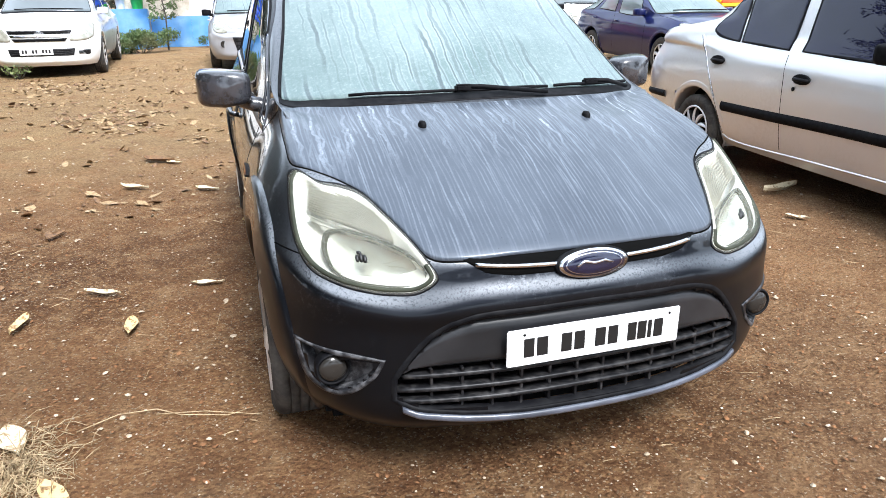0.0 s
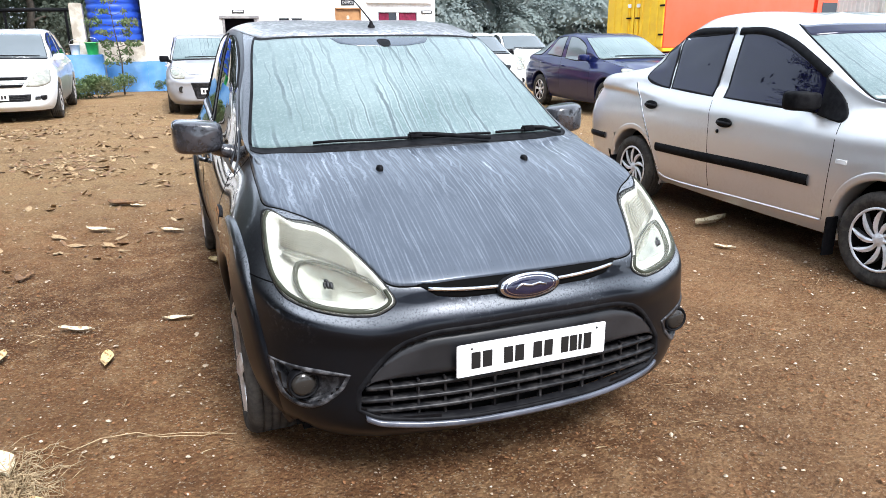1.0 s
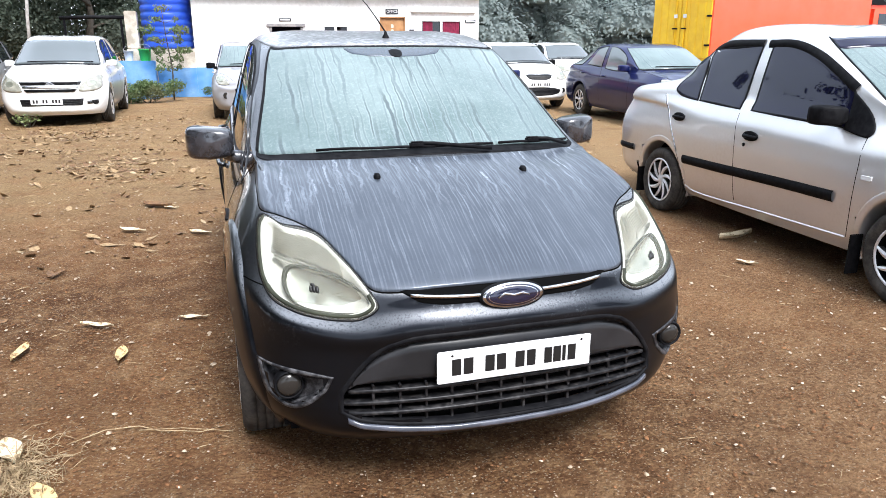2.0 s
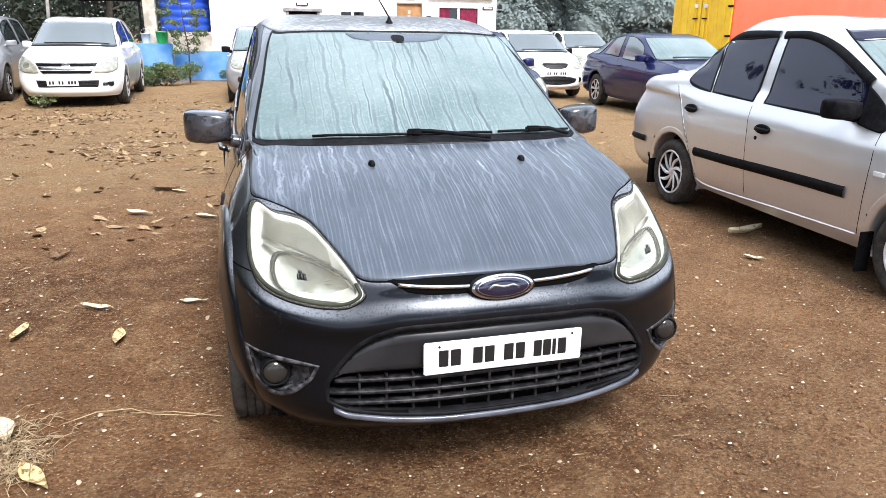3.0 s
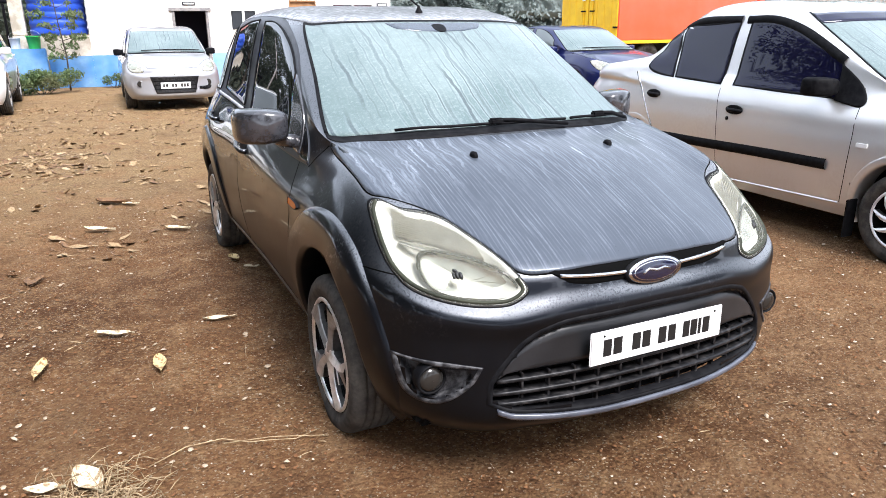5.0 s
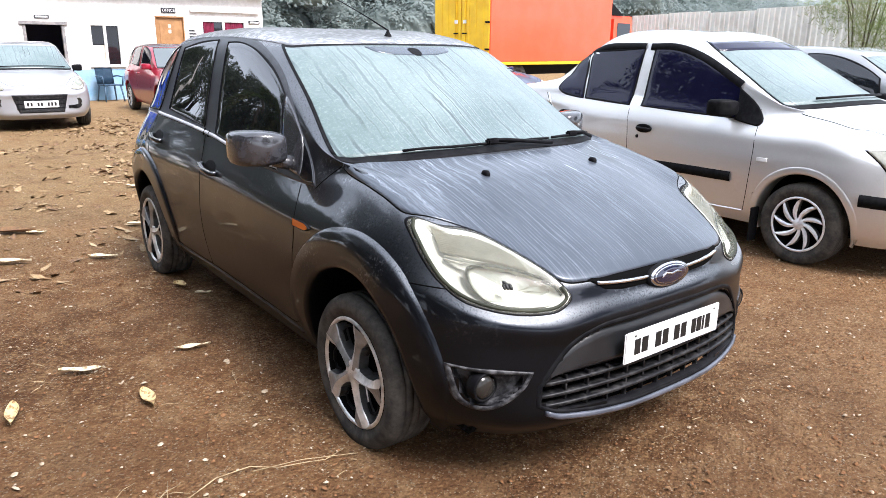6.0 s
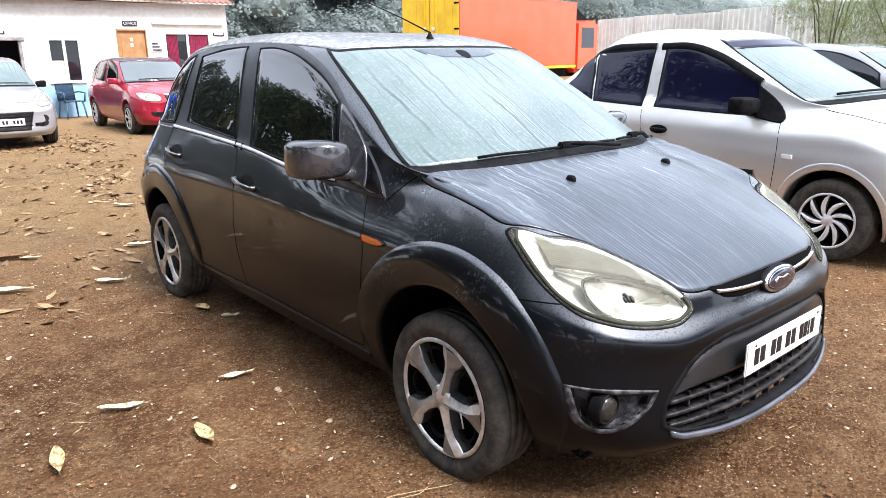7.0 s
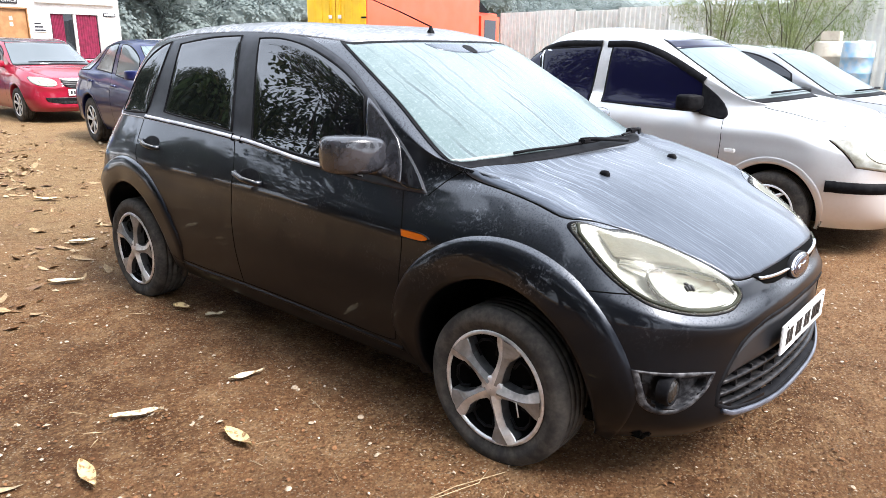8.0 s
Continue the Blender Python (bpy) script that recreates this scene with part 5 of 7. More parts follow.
        tl = [(sh.g[5 * 5, -1, 1] - .16, .97), (sh.g[5 * 5, -1, 1] - .03, .95), (sh.g[5 * 5, -1, 1] - .04, .74), (sh.g[5 * 5, -1, 1] - .13, .74)]
        skin(bm, sh, "side", tl, 0.006, s, 0.0, 4)
        part("tail_lamp", bm, RED_LENS, car)
    for nm, poly, mt in [("grille", g, GRILLE) for g in grille] + [("lower_intake", g, GRILLE) for g in intake] + [("chrome_trim", g, CHROME) for g in (chrome or ())]:
        bm = bmesh.new()
        skin(bm, sh, "front", [front(*p) for p in poly], 0.011 if mt is GRILLE else 0.015, 1, 0.008, 4)
        part(nm, bm, mt, car)
        if mt is GRILLE:
            zs_ = [front(*p)[1] for p in poly]
            xs_ = [front(*p)[0] for p in poly]
            for z in np.linspace(min(zs_), max(zs_), 5)[1:-1]:
                bm = bmesh.new()
                bar_on(bm, sh, np.linspace(min(xs_) * .88, max(xs_) * .88, 9), lambda x, z=z: float(z), 0.012, 0.018, 0.0)
                part("grille_bar", bm, BLACK, car)
    if plate:
        x, z = front(*plate)
        p = sh.hit("front", x, z)[0]
        bars_plate(car, x, p.y - .026, z)
    if strip:
        for line in strip:
            for s in (-1, 1):
                bm = bmesh.new()
                seam(bm, sh, line[0], line[2], line[1], 0.012, s, 8, 0.016)
                part("bump_strip", bm, BLACK, car)
    for x0, x1 in ((-.45, .12), (.1, .58)):
        pts = [sh.at(np.interp(abs(x), (0, .25, .44, .57, .65), (0, 1, 2, 3, 4)), 9.2)[0] for x in np.linspace(x0, x1, 8)]
        bm = bmesh.new()
        tube(bm, [(math.copysign(p.x, x), p.y - .02, p.z + .025) for p, x in zip(pts, np.linspace(x0, x1, 8))], 0.009, 6)
        part("wiper", bm, BLACK, car)
    return car, sh


COMPACT_SALOON = ((0, .85, 3.35, 4.30), (0, .85, 1.15, 3.9), (1.85, 2.5, 3.2), (.2, .74, .98, 1.41), 1.0, (4.28, 3.8, 1.03))
SEDAN = ((0, .80, 3.27, 4.36), (0, .80, .97, 3.50), (1.75, 2.35, 2.98), (.2, .78, 1.03, 1.54), .962, (4.34, 3.50, 1.075))
LONG_SALOON = ((0, .92, 3.50, 4.57), (0, .92, 1.25, 4.1), (2.0, 2.7, 3.45), (.2, .74, .98, 1.41), 1.047, (4.55, 4.02, 1.03))
PEOPLE_CARRIER = ((0, .86, 3.61, 4.58), (0, .86, .95, 4.5), (1.65, 2.6, 4.3), (.2, .80, 1.05, 1.57), 1.047)
ROUND_HATCH = ((0, .88, 3.39, 4.03), (0, .88, 1.05, 3.9), (1.75, 2.5, 3.7), (.2, .74, .98, 1.45), .998)
TALL_HATCH = ((0, .85, 3.31, 3.99), (0, .85, 1.12, 3.88), (1.8, 2.5, 3.72), (.2, .76, .97, 1.43), .97)

S_FRONT = [(2.262, .955), (2.262, .955), (2.262, 1.40), (2.262, 1.40), (2.05, 1.395), (1.83, 1.335), (1.63, 1.24), (1.44, 1.14), (1.41, .925), (1.41, .925), (1.84, .94)]
S_REAR = [(2.385, .955), (2.385, .955), (2.365, 1.40), (2.365, 1.40), (2.96, 1.37), (2.96, 1.37), (2.885, .98), (2.885, .98)]
S_QUART = [(2.985, 1.35), (2.985, 1.35), (3.07, 1.325), (3.14, 1.20), (3.225, 1.06), (3.18, 1.02), (3.07, .995), (2.91, .98), (2.91, .98)]
sedan, ssh = parked_car("silver_sedan_car", "silver sedan with violet-tinted windows and black side moulding", pose(3.44, .13, 0, 0, 0, -2.6), SEDAN, SILVER_PAINT, GLASS_V, (.83, 3.30), .275, .185, "swirl",
                        glasses=[("front_door_glass", S_FRONT), ("rear_door_glass", S_REAR), ("quarter_glass", S_QUART)], mirror=BLACK, handle=BLACK, handles=[(2.175, .787), (3.07, .838)], mirror_at=(1.46, .955),
                        seams=[[(2.37, .927), (2.336, .686), (2.332, .391), (2.33, .29)], [(3.352, 1.004), (3.201, .806), (3.042, .543), (2.944, .297)], [(1.252, 1.0), (1.229, .90), (1.21, .7), (1.23, .45), (1.26, .29)]],
                        lamp=[(.47, .575), (.47, .575), (.475, .70), (.54, .73), (.66, .745), (.765, .74), (.765, .74), (.772, .65), (.765, .585), (.765, .585), (.62, .565)],
                        grille=[[(-.3, .70), (.3, .70), (.26, .62), (-.26, .62)]], intake=[[(-.4, .42), (.4, .42), (.36, .33), (-.36, .33)]], plate=(0, .5),
                        strip=[("side", .075, [(2.96, .507), (2.5, .508), (1.9, .516), (1.36, .52)]), ("side", .08, [(.47, .50), (.40, .50), (.28, .50)]), ("front", .08, [(.74, .50), (.60, .50), (.40, .50)]), ("side", .06, [(3.74, .50), (3.95, .498), (4.12, .49), (4.28, .49)])])
bm = bmesh.new()
sheet(bm, ssh, 0, 4.7, 10.62, 10.93, 0.0075, 24, 4)
part("sun_band", bm, GLASS_V, sedan, "violet film band along the windscreen top")
for s in (-1, 1):
    # visors over the windows, mirror sails, repeaters, mud flaps, bright sill line
    for line in ([(2.31, 1.412), (2.06, 1.407), (1.83, 1.345), (1.62, 1.25), (1.43, 1.15)], [(3.06, 1.358), (2.78, 1.41), (2.36, 1.414)]):
        bm = bmesh.new()
        seam(bm, ssh, "side", line, 0.062, 0.008, s, 8, 0.010)
        part("window_visor", bm, BLACK, sedan, "smoked plastic wind deflector")
    bm = bmesh.new()
    skin(bm, ssh, "side", [(1.44, 1.135), (1.44, 1.135), (1.27, 1.015), (1.205, .92), (1.225, .89), (1.29, .892), (1.42, .915), (1.42, .915)], 0.009, s, 0.0, 4)
    part("mirror_sail", bm, BLACK, sedan)
    bm = bmesh.new()
    skin(bm, ssh, "side", [(1.17, .685), (1.17, .685), (1.17, .658), (1.17, .658), (1.095, .658), (1.095, .658), (1.095, .685), (1.095, .685)], 0.006, s, 0.0, 3)
    part("side_repeater", bm, WHITE_PLASTIC, sedan, "white side repeater")
    bm = bmesh.new()
    seam(bm, ssh, "side", [(2.95, .29), (2.87, .262), (2.0, .27), (1.27, .285)], 0.016, 0.004, s, 8, 0.01)
    part("sill_ridge", bm, SILVER_PAINT, sedan)
    bm = bmesh.new()
    seam(bm, ssh, "side", [(3.33, 1.0), (3.2, .81), (3.05, .545), (2.945, .30)], 0.01, 0.002, s, 8, 0.006)
    part("door_edge_trim", bm, CHROME, sedan, "bright door edge guard")
    p = ssh.hit("side", 2.235, .72)[0]
    bm = bmesh.new()
    lathe(bm, [(.014, -.004), (.014, .004), (.001, .005)], 14, "x", (0, 0, 0))
    for v in bm.verts:
        v.co = Vector((s * (p.x + v.co.x), 2.235 + v.co.y, .72 + v.co.z))
    bmesh.ops.recalc_face_normals(bm, faces=bm.faces)
    part("door_lock", bm, BLACK, sedan)
    boxed("mud_flap", (s * .78 - .07, 1.13, .10), (s * .78 + .02, 1.145, .34), BLACK, sedan, 0.004)
    boxed("mud_flap", (s * .76 - .07, 3.60, .12), (s * .76 + .02, 3.615, .34), BLACK, sedan, 0.004)

parked_car("navy_sedan_car", "navy blue sedan parked behind the silver sedan", pose(6.95, 8.0, 0, 0, 0, -3), LONG_SALOON, NAVY_PAINT, GLASS_M, (.92, 3.50), .31, .2, mirror=NAVY_PAINT, grille=[[(-.3, .72), (.3, .72), (.26, .62), (-.26, .62)]], plate=(0, .45))
parked_car("navy_sedan_car", "navy blue sedan parked behind the dark hatchback", pose(2.32, 6.53, 0, 0, 0, -6), COMPACT_SALOON, NAVY_PAINT, GLASS_M, (.85, 3.35), .31, .2, mirror=NAVY_PAINT, grille=[[(-.3, .72), (.3, .72), (.26, .62), (-.26, .62)]], plate=(0, .45))


def slab(half_top, top, half_foot, foot):
    """A trapezium with sharp corners."""
    return [p for p in ((-half_top, top), (half_top, top), (half_foot, foot), (-half_foot, foot)) for _ in range(2)]


M_LAMP = [(.43, .555), (.45, .62), (.53, .70), (.62, .76), (.70, .795), (.752, .785), (.762, .70), (.755, .60), (.66, .555), (.52, .545)]
GREY_SCREEN = shader("grey_windscreen", (0.09, 0.105, 0.11), 0.1, 0, 0.5, 0.6)
parked_car("white_minivan", "white people carrier with scuffed chalky bonnet", pose(-3.62, 12.2, 0, 0, 0, 1), PEOPLE_CARRIER, WHITE_PAINT, GLASS_A, (.86, 3.61), .325, .2, lamp=M_LAMP, mirror=WHITE_PAINT, bonnet=SCUFFED, screen=GREY_SCREEN,
           grille=[slab(.47, .69, .44, .642), slab(.40, .583, .36, .543)], intake=[slab(.48, .438, .455, .335), [(.60, .412), (.60, .412), (.69, .412), (.69, .412), (.68, .352), (.62, .345)]], plate=(-.07, .405), chrome=[slab(.43, .63, .41, .595), [(.075 * math.cos(t), .645 + .04 * math.sin(t)) for t in np.linspace(0, 5.9, 12)]])
parked_car("grey_minivan", "silver grey people carrier beside the white one", pose(-5.78, 12.9, 0, 0, 0, 3), PEOPLE_CARRIER, PEARL_PAINT, GLASS_A, (.86, 3.61), .325, .2, lamp=M_LAMP, mirror=PEARL_PAINT, screen=GREY_SCREEN, grille=[[(-.37, .695), (.37, .695), (.33, .65), (-.33, .65)]])
parked_car("pale_hatchback_car", "pale silver hatchback with a dark plate panel", pose(-.12, 12.2, 0, 0, 0, -1), ROUND_HATCH, PEARL_PAINT, GLASS_A, (.88, 3.39), .295, .19, mirror=BLACK, lamp=[(.50, .66), (.56, .76), (.64, .82), (.70, .84), (.735, .80), (.735, .71), (.68, .65)],
           intake=[[(-.41, .575), (-.41, .575), (.41, .575), (.41, .575), (.33, .295), (.33, .295), (-.33, .295), (-.33, .295)], [(.46, .38), (.62, .41), (.60, .36), (.48, .345)]], plate=(0, .43), front_fog=(.57, .46), chrome=[[(.035 * math.cos(t), .64 + .035 * math.sin(t)) for t in np.linspace(0, 6, 9)]])
parked_car("red_hatchback_car", "red hatchback with a black roof", pose(2.88, 12.6, 0, 0, 0, -1.5), TALL_HATCH, RED_PAINT, GLASS_A, (.85, 3.31), .295, .2, screen=GREY_SCREEN, roof=BLACK_PAINT, mirror=RED_PAINT, lamp=[(.40, .62), (.41, .68), (.52, .725), (.66, .75), (.735, .745), (.735, .66), (.68, .615), (.56, .595), (.46, .595)],
           grille=[[(-.33, .69), (-.33, .69), (.33, .69), (.33, .69), (.28, .585), (-.28, .585)]], intake=[[(-.60, .42), (-.60, .42), (.60, .42), (.60, .42), (.56, .35), (-.56, .35)]], plate=(0, .50), chrome=[[(-.34, .715), (-.34, .715), (.34, .715), (.34, .715), (.33, .695), (-.33, .695)]])
parked_car("white_sedan_car", "white sedan with an oval dark grille", pose(5.95, 12.75, 0, 0, 0, -4), ROUND_HATCH, WHITE_PAINT, GLASS_A, (.88, 3.39), .295, .19, mirror=BLACK, grille=[[(-.30, .72), (0, .735), (.30, .72), (.22, .64), (-.22, .64)]], intake=[[(-.5, .42), (.5, .42), (.45, .34), (-.45, .34)]], plate=(0, .53), front_fog=(.58, .40), screen=GREY_SCREEN)
parked_car("white_hatchback_car", "white hatchback standing further back", pose(9.3, 17.0, 0, 0, 0, -6), ROUND_HATCH, WHITE_PAINT, GLASS_A, (.88, 3.39), .295, .19, mirror=BLACK, grille=[[(-.30, .72), (.30, .72), (.22, .64), (-.22, .64)]], screen=GREY_SCREEN)
parked_car("grey_hatchback_car", "grey hatchback beside the silver sedan", pose(5.66, -.12, 0, 0, 0, -2), TALL_HATCH, GREY_PAINT, GLASS_A, (.85, 3.31), .29, .18, mirror=BLACK, lamp=PLAIN_LAMP)

# ---------------------------------------------------------------- office building
PLASTER = grainy("white_plaster", (0.82, 0.81, 0.79), (0.66, 0.63, 0.58), 1.1, 0.85, 0.003, lo=0.45, hi=0.8, fine=9)
DIRTY = grainy("stained_plaster", (0.66, 0.61, 0.52), (0.34, 0.29, 0.23), 3.0, 0.9, 0.006, fine=7)
DADO = grainy("blue_dado_paint", (0.07, 0.24, 0.56), (0.2, 0.38, 0.62), 1.6, 0.7, 0.002, fine=8)
PALE_DADO = grainy("pale_blue_dado_paint", (0.22, 0.42, 0.62), (0.34, 0.5, 0.66), 2.0, 0.7, 0.002, fine=8)
WOOD = grainy("brown_door_wood", (0.4, 0.21, 0.09), (0.3, 0.15, 0.06), 5, 0.5, 0.001)
FRAME_WHITE = grainy("white_frame", (0.78, 0.78, 0.77), (0.6, 0.6, 0.6), 8, 0.4, 0.0005)
ROOM = shader("dark_room", (0.035, 0.035, 0.06), 0.9)
PANE = glass_dark("window_pane", (0.012, 0.012, 0.014), 1.6)
PAPER = grainy("papered_pane", (0.62, 0.58, 0.48), (0.5, 0.45, 0.36), 6, 0.8, 0.0)
CURTAIN = grainy("maroon_curtain", (0.22, 0.012, 0.05), (0.13, 0.008, 0.03), 9, 0.8, 0.002)
TILE = grainy("red_roof_tile", (0.36, 0.13, 0.11), (0.24, 0.12, 0.10), 8, 0.8, 0.002, fine=5)
PINK = grainy("pink_sign", (0.5, 0.07, 0.22), (0.42, 0.06, 0.2), 4, 0.5, 0.0)
SIGN_DARK = shader("sign_black", (0.015, 0.015, 0.02), 0.5)
TANK_BLUE = grainy("blue_tank_plastic", (0.02, 0.07, 0.5), (0.03, 0.09, 0.42), 3, 0.35, 0.0005)
Y = 19.3


def wall_piece(name, x0, x1, z0, z1, mat=None):
    return tagged(boxed(name, (x0, Y, z0), (x1, Y + .24, z1), mat or PLASTER), "white plastered office wall", "wall", kind="structure")


wall_piece("wall_front_1", -1.35, .67, 0, 2.84)
wall_piece("wall_front_2", .67, 1.6, 1.94, 2.84)
wall_piece("wall_front_3", 1.6, 2.13, 0, 2.84)
wall_piece("wall_front_4", 2.13, 2.92, 0, .86)
wall_piece("wall_front_5", 2.13, 2.92, 1.95, 2.84)
wall_piece("wall_front_6", 2.92, 3.81, 0, 2.84)
wall_piece("wall_front_7", 3.81, 4.58, 2.17, 2.84)
wall_piece("wall_front_8", 4.58, 5.02, 0, 2.84)
wall_piece("wall_front_9", 5.02, 6.35, 0, .88)
wall_piece("wall_front_10", 5.02, 6.35, 2.12, 2.84)
wall_piece("wall_front_11", 6.35, 6.87, 0, 2.84)
for nm, lo, hi in (("wall_right", (6.63, Y + .24, 0), (6.87, 26, 2.84)), ("wall_left", (-1.35, Y + .24, 0), (-1.11, 26, 2.84)), ("wall_back", (-1.11, 25.76, 0), (6.63, 26, 2.84))):
    tagged(boxed(nm, lo, hi, PLASTER), "white plastered office wall", "wall", kind="structure")
tagged(boxed("floor_office", (-1.11, Y + .24, 0.002), (6.63, 25.76, .05), ROOM), "dark floor of the office", "floor", kind="structure")
tagged(boxed("ceiling", (-1.11, Y + .24, 2.6), (6.63, 25.76, 2.7), ROOM), "dark office ceiling", "ceiling", kind="structure")
tagged(boxed("wall_inner", (-1.11, 21.0, .05), (6.63, 21.1, 2.6), ROOM), "dark inner partition of the office", "wall", kind="structure")
for i, (a, b, mt) in enumerate(((-1.35, .66, DADO), (1.61, 3.80, PALE_DADO), (4.59, 6.87, PALE_DADO))):
    tagged(boxed("trim_%d" % (i + 1), (a, Y - .012, 0), (b, Y, .79), mt, bevel=.004), "blue painted wall base", "trim", kind="structure")
tagged(boxed("trim_ledge", (4.75, Y - .10, 2.30), (6.75, Y, 2.37), PLASTER, bevel=.01), "white ledge over the window", "trim", kind="structure")
tagged(boxed("trim_band", (-1.35, Y - .03, 2.66), (6.87, Y, 2.72), PLASTER, bevel=.008), "white band under the eaves", "trim", kind="structure")

# open dark doorway, brown door
door = tagged(thing("door_1", pose(0, 0, 0), "open doorway with a weathered grey frame", "door"), kind="structure")
for lo, hi in (((.67, Y - .02, 0), (.74, Y + .1, 1.94)), ((1.53, Y - .02, 0), (1.6, Y + .1, 1.94)), ((.60, Y - .05, 1.87), (1.67, Y + .1, 1.95))):
    boxed("door_frame", lo, hi, grainy("weathered_grey_wood", (0.17, 0.165, 0.17), (0.3, 0.28, 0.27), 7, 0.8, 0.002), door, .006)
door = tagged(thing("door_2", pose(0, 0, 0), "closed brown wooden office door", "door"), kind="structure")
boxed("door_leaf", (3.83, Y + .05, .03), (4.56, Y + .09, 2.13), WOOD, door, .004)
for z0, z1 in ((.15, .9), (1.0, 2.0)):
    boxed("door_panel", (3.93, Y + .035, z0), (4.46, Y + .052, z1), WOOD, door, .012)
for lo, hi in (((3.81, Y - .01, 0), (3.84, Y + .12, 2.17)), ((4.55, Y - .01, 0), (4.58, Y + .12, 2.17)), ((3.81, Y - .01, 2.13), (4.58, Y + .12, 2.17))):
    boxed("door_frame", lo, hi, WOOD, door, .004)
boxed("door_handle", (4.46, Y - .01, 1.02), (4.52, Y + .05, 1.06), CHROME, door, .008)
for z in (1.86, 1.72):
    boxed("door_ornament", (4.15, Y + .02, z), (4.23, Y + .036, z + .1), PAPER, door, .01)


def window(name, label, x0, x1, z0, z1, sashes):
    w = tagged(thing(name, pose(0, 0, 0), label, "window"), kind="structure")
    for lo, hi in (((x0, Y - .025, z0), (x0 + .07, Y + .1, z1)), ((x1 - .07, Y - .025, z0), (x1, Y + .1, z1)), ((x0 + .07, Y - .025, z1 - .07), (x1 - .07, Y + .1, z1)), ((x0 - .04, Y - .06, z0 - .02), (x1 + .04, Y + .1, z0 + .05))):
        boxed("window_frame", lo, hi, FRAME_WHITE, w, .006)
    xm = (x0 + x1) / 2
    boxed("mullion", (xm - .035, Y - .015, z0 + .05), (xm + .035, Y + .08, z1 - .07), FRAME_WHITE, w, .006)
    for a, b, mats in ((x0 + .07, xm - .035, sashes[0]), (xm + .035, x1 - .07, sashes[1])):
        n = len(mats)
        for i, mt in enumerate(mats):
            za = z0 + .05 + (z1 - z0 - .12) * i / n
            zb = z0 + .05 + (z1 - z0 - .12) * (i + 1) / n
            boxed("pane", (a, Y + .03, za), (b, Y + .04, zb), mt, w)
    return w


window("window_1", "white framed window with dark and papered panes", 2.13, 2.92, .86, 1.95, ((PAPER, PANE), (PANE,)))
window("window_2", "white framed sliding window", 5.02, 6.35, .88, 2.12, ((GLASS_A,), (GLASS_A,)))
for a, b in ((5.12, 5.42), (5.74, 6.26)):
    cur = tagged(thing("curtain", pose(0, 0, 0), "maroon curtain hanging in the office window", "curtain", "window curtains"))
    bm = bmesh.new()
    n = 40
    grid_mesh(bm, [[(a + (b - a) * i / n, Y + .018 + .010 * math.sin(i * 1.3), z) for i in range(n + 1)] for z in (.95, 1.4, 2.04)])
    part("cloth", bm, CURTAIN, cur)


def sign(name, label, x0, x1, z0, z1, back, ink, text="", y=Y):
    ob = tagged(thing(name, pose(0, 0, 0), label, "sign"))
    boxed("board", (x0, y - .03, z0), (x1, y, z1), back, ob, .004)
    if text:
        cu = bpy.data.curves.new("lettering", "FONT")
        cu.body, cu.size, cu.align_x, cu.align_y, cu.extrude = text, (z1 - z0) * .8, "CENTER", "CENTER", .001
        t = new("lettering", cu)
        t.data.materials.append(ink)
        dg = bpy.context.evaluated_depsgraph_get()
        me = bpy.data.meshes.new_from_object(t.evaluated_get(dg))
        bpy.data.objects.remove(t)
        t = new("lettering", me)
        t.parent, t.matrix_basis = ob, pose((x0 + x1) / 2, y - .033, (z0 + z1) / 2, 90, 0, 0) @ Matrix.Diagonal((1.0, 1, 1, 1))
    else:
        rows = 1 if (z1 - z0) < .16 else 3
        for r in range(rows):
            zc = z0 + (z1 - z0) * (r + .5) / rows
            h = (z1 - z0) / rows * .25
            boxed("text_bar", (x0 + (x1 - x0) * .1, y - .034, zc - h), (x1 - (x1 - x0) * (.1 + .15 * r), y - .029, zc + h), ink, ob)
    return ob


sign("office_sign", "black sign board with white OFFICE lettering", 3.99, 4.37, 2.25, 2.38, SIGN_DARK, FRAME_WHITE, "OFFICE")
sign("door_sign", "small dark sign over the doorway", .95, 1.28, 2.02, 2.10, SIGN_DARK, FRAME_WHITE)
sign("office_sign", "small dark sign beside the window", 6.43, 6.76, 2.02, 2.11, SIGN_DARK, FRAME_WHITE)
sign("notice", "white notice with dark print beside the door", 4.66, 4.97, 1.60, 1.84, FRAME_WHITE, SIGN_DARK)
sign("roof_sign", "pink sign board standing on the roof edge", 2.0, 5.5, 2.918, 3.25, PINK, FRAME_WHITE, y=Y - .36)

# tiled roof: a row of tile columns over a purlin, eave ends open to the front
roof = tagged(thing("roof", pose(0, 0, 0), "red clay tile roof with scalloped eaves", "roof"), kind="structure")
boxed("roof_deck", (-1.5, Y - .35, 2.84), (7.0, Y - .30, 2.90), DIRTY, roof, .005)
bm = bmesh.new()
for k in range(2):
    sg = 1 if k == 0 else -1
    y0, z0, y1, z1 = (Y - .34, 2.86, Y + 3.2, 3.9) if k == 0 else (26.4, 2.86, Y + 3.2, 3.9)
    vs = [bm.verts.new(p) for p in ((-1.5, y0, z0), (7.0, y0, z0), (7.0, y1, z1), (-1.5, y1, z1))]
    bm.faces.new(vs)
part("roof_slope", bm, TILE, roof, smooth=False)
bm = bmesh.new()
rows = []
for y, z in ((0, 0), (3.5, 1.02)):
    rows.append([(.08 * math.cos(t), y, z + .055 * math.sin(t)) for t in np.linspace(0, math.pi, 9)])
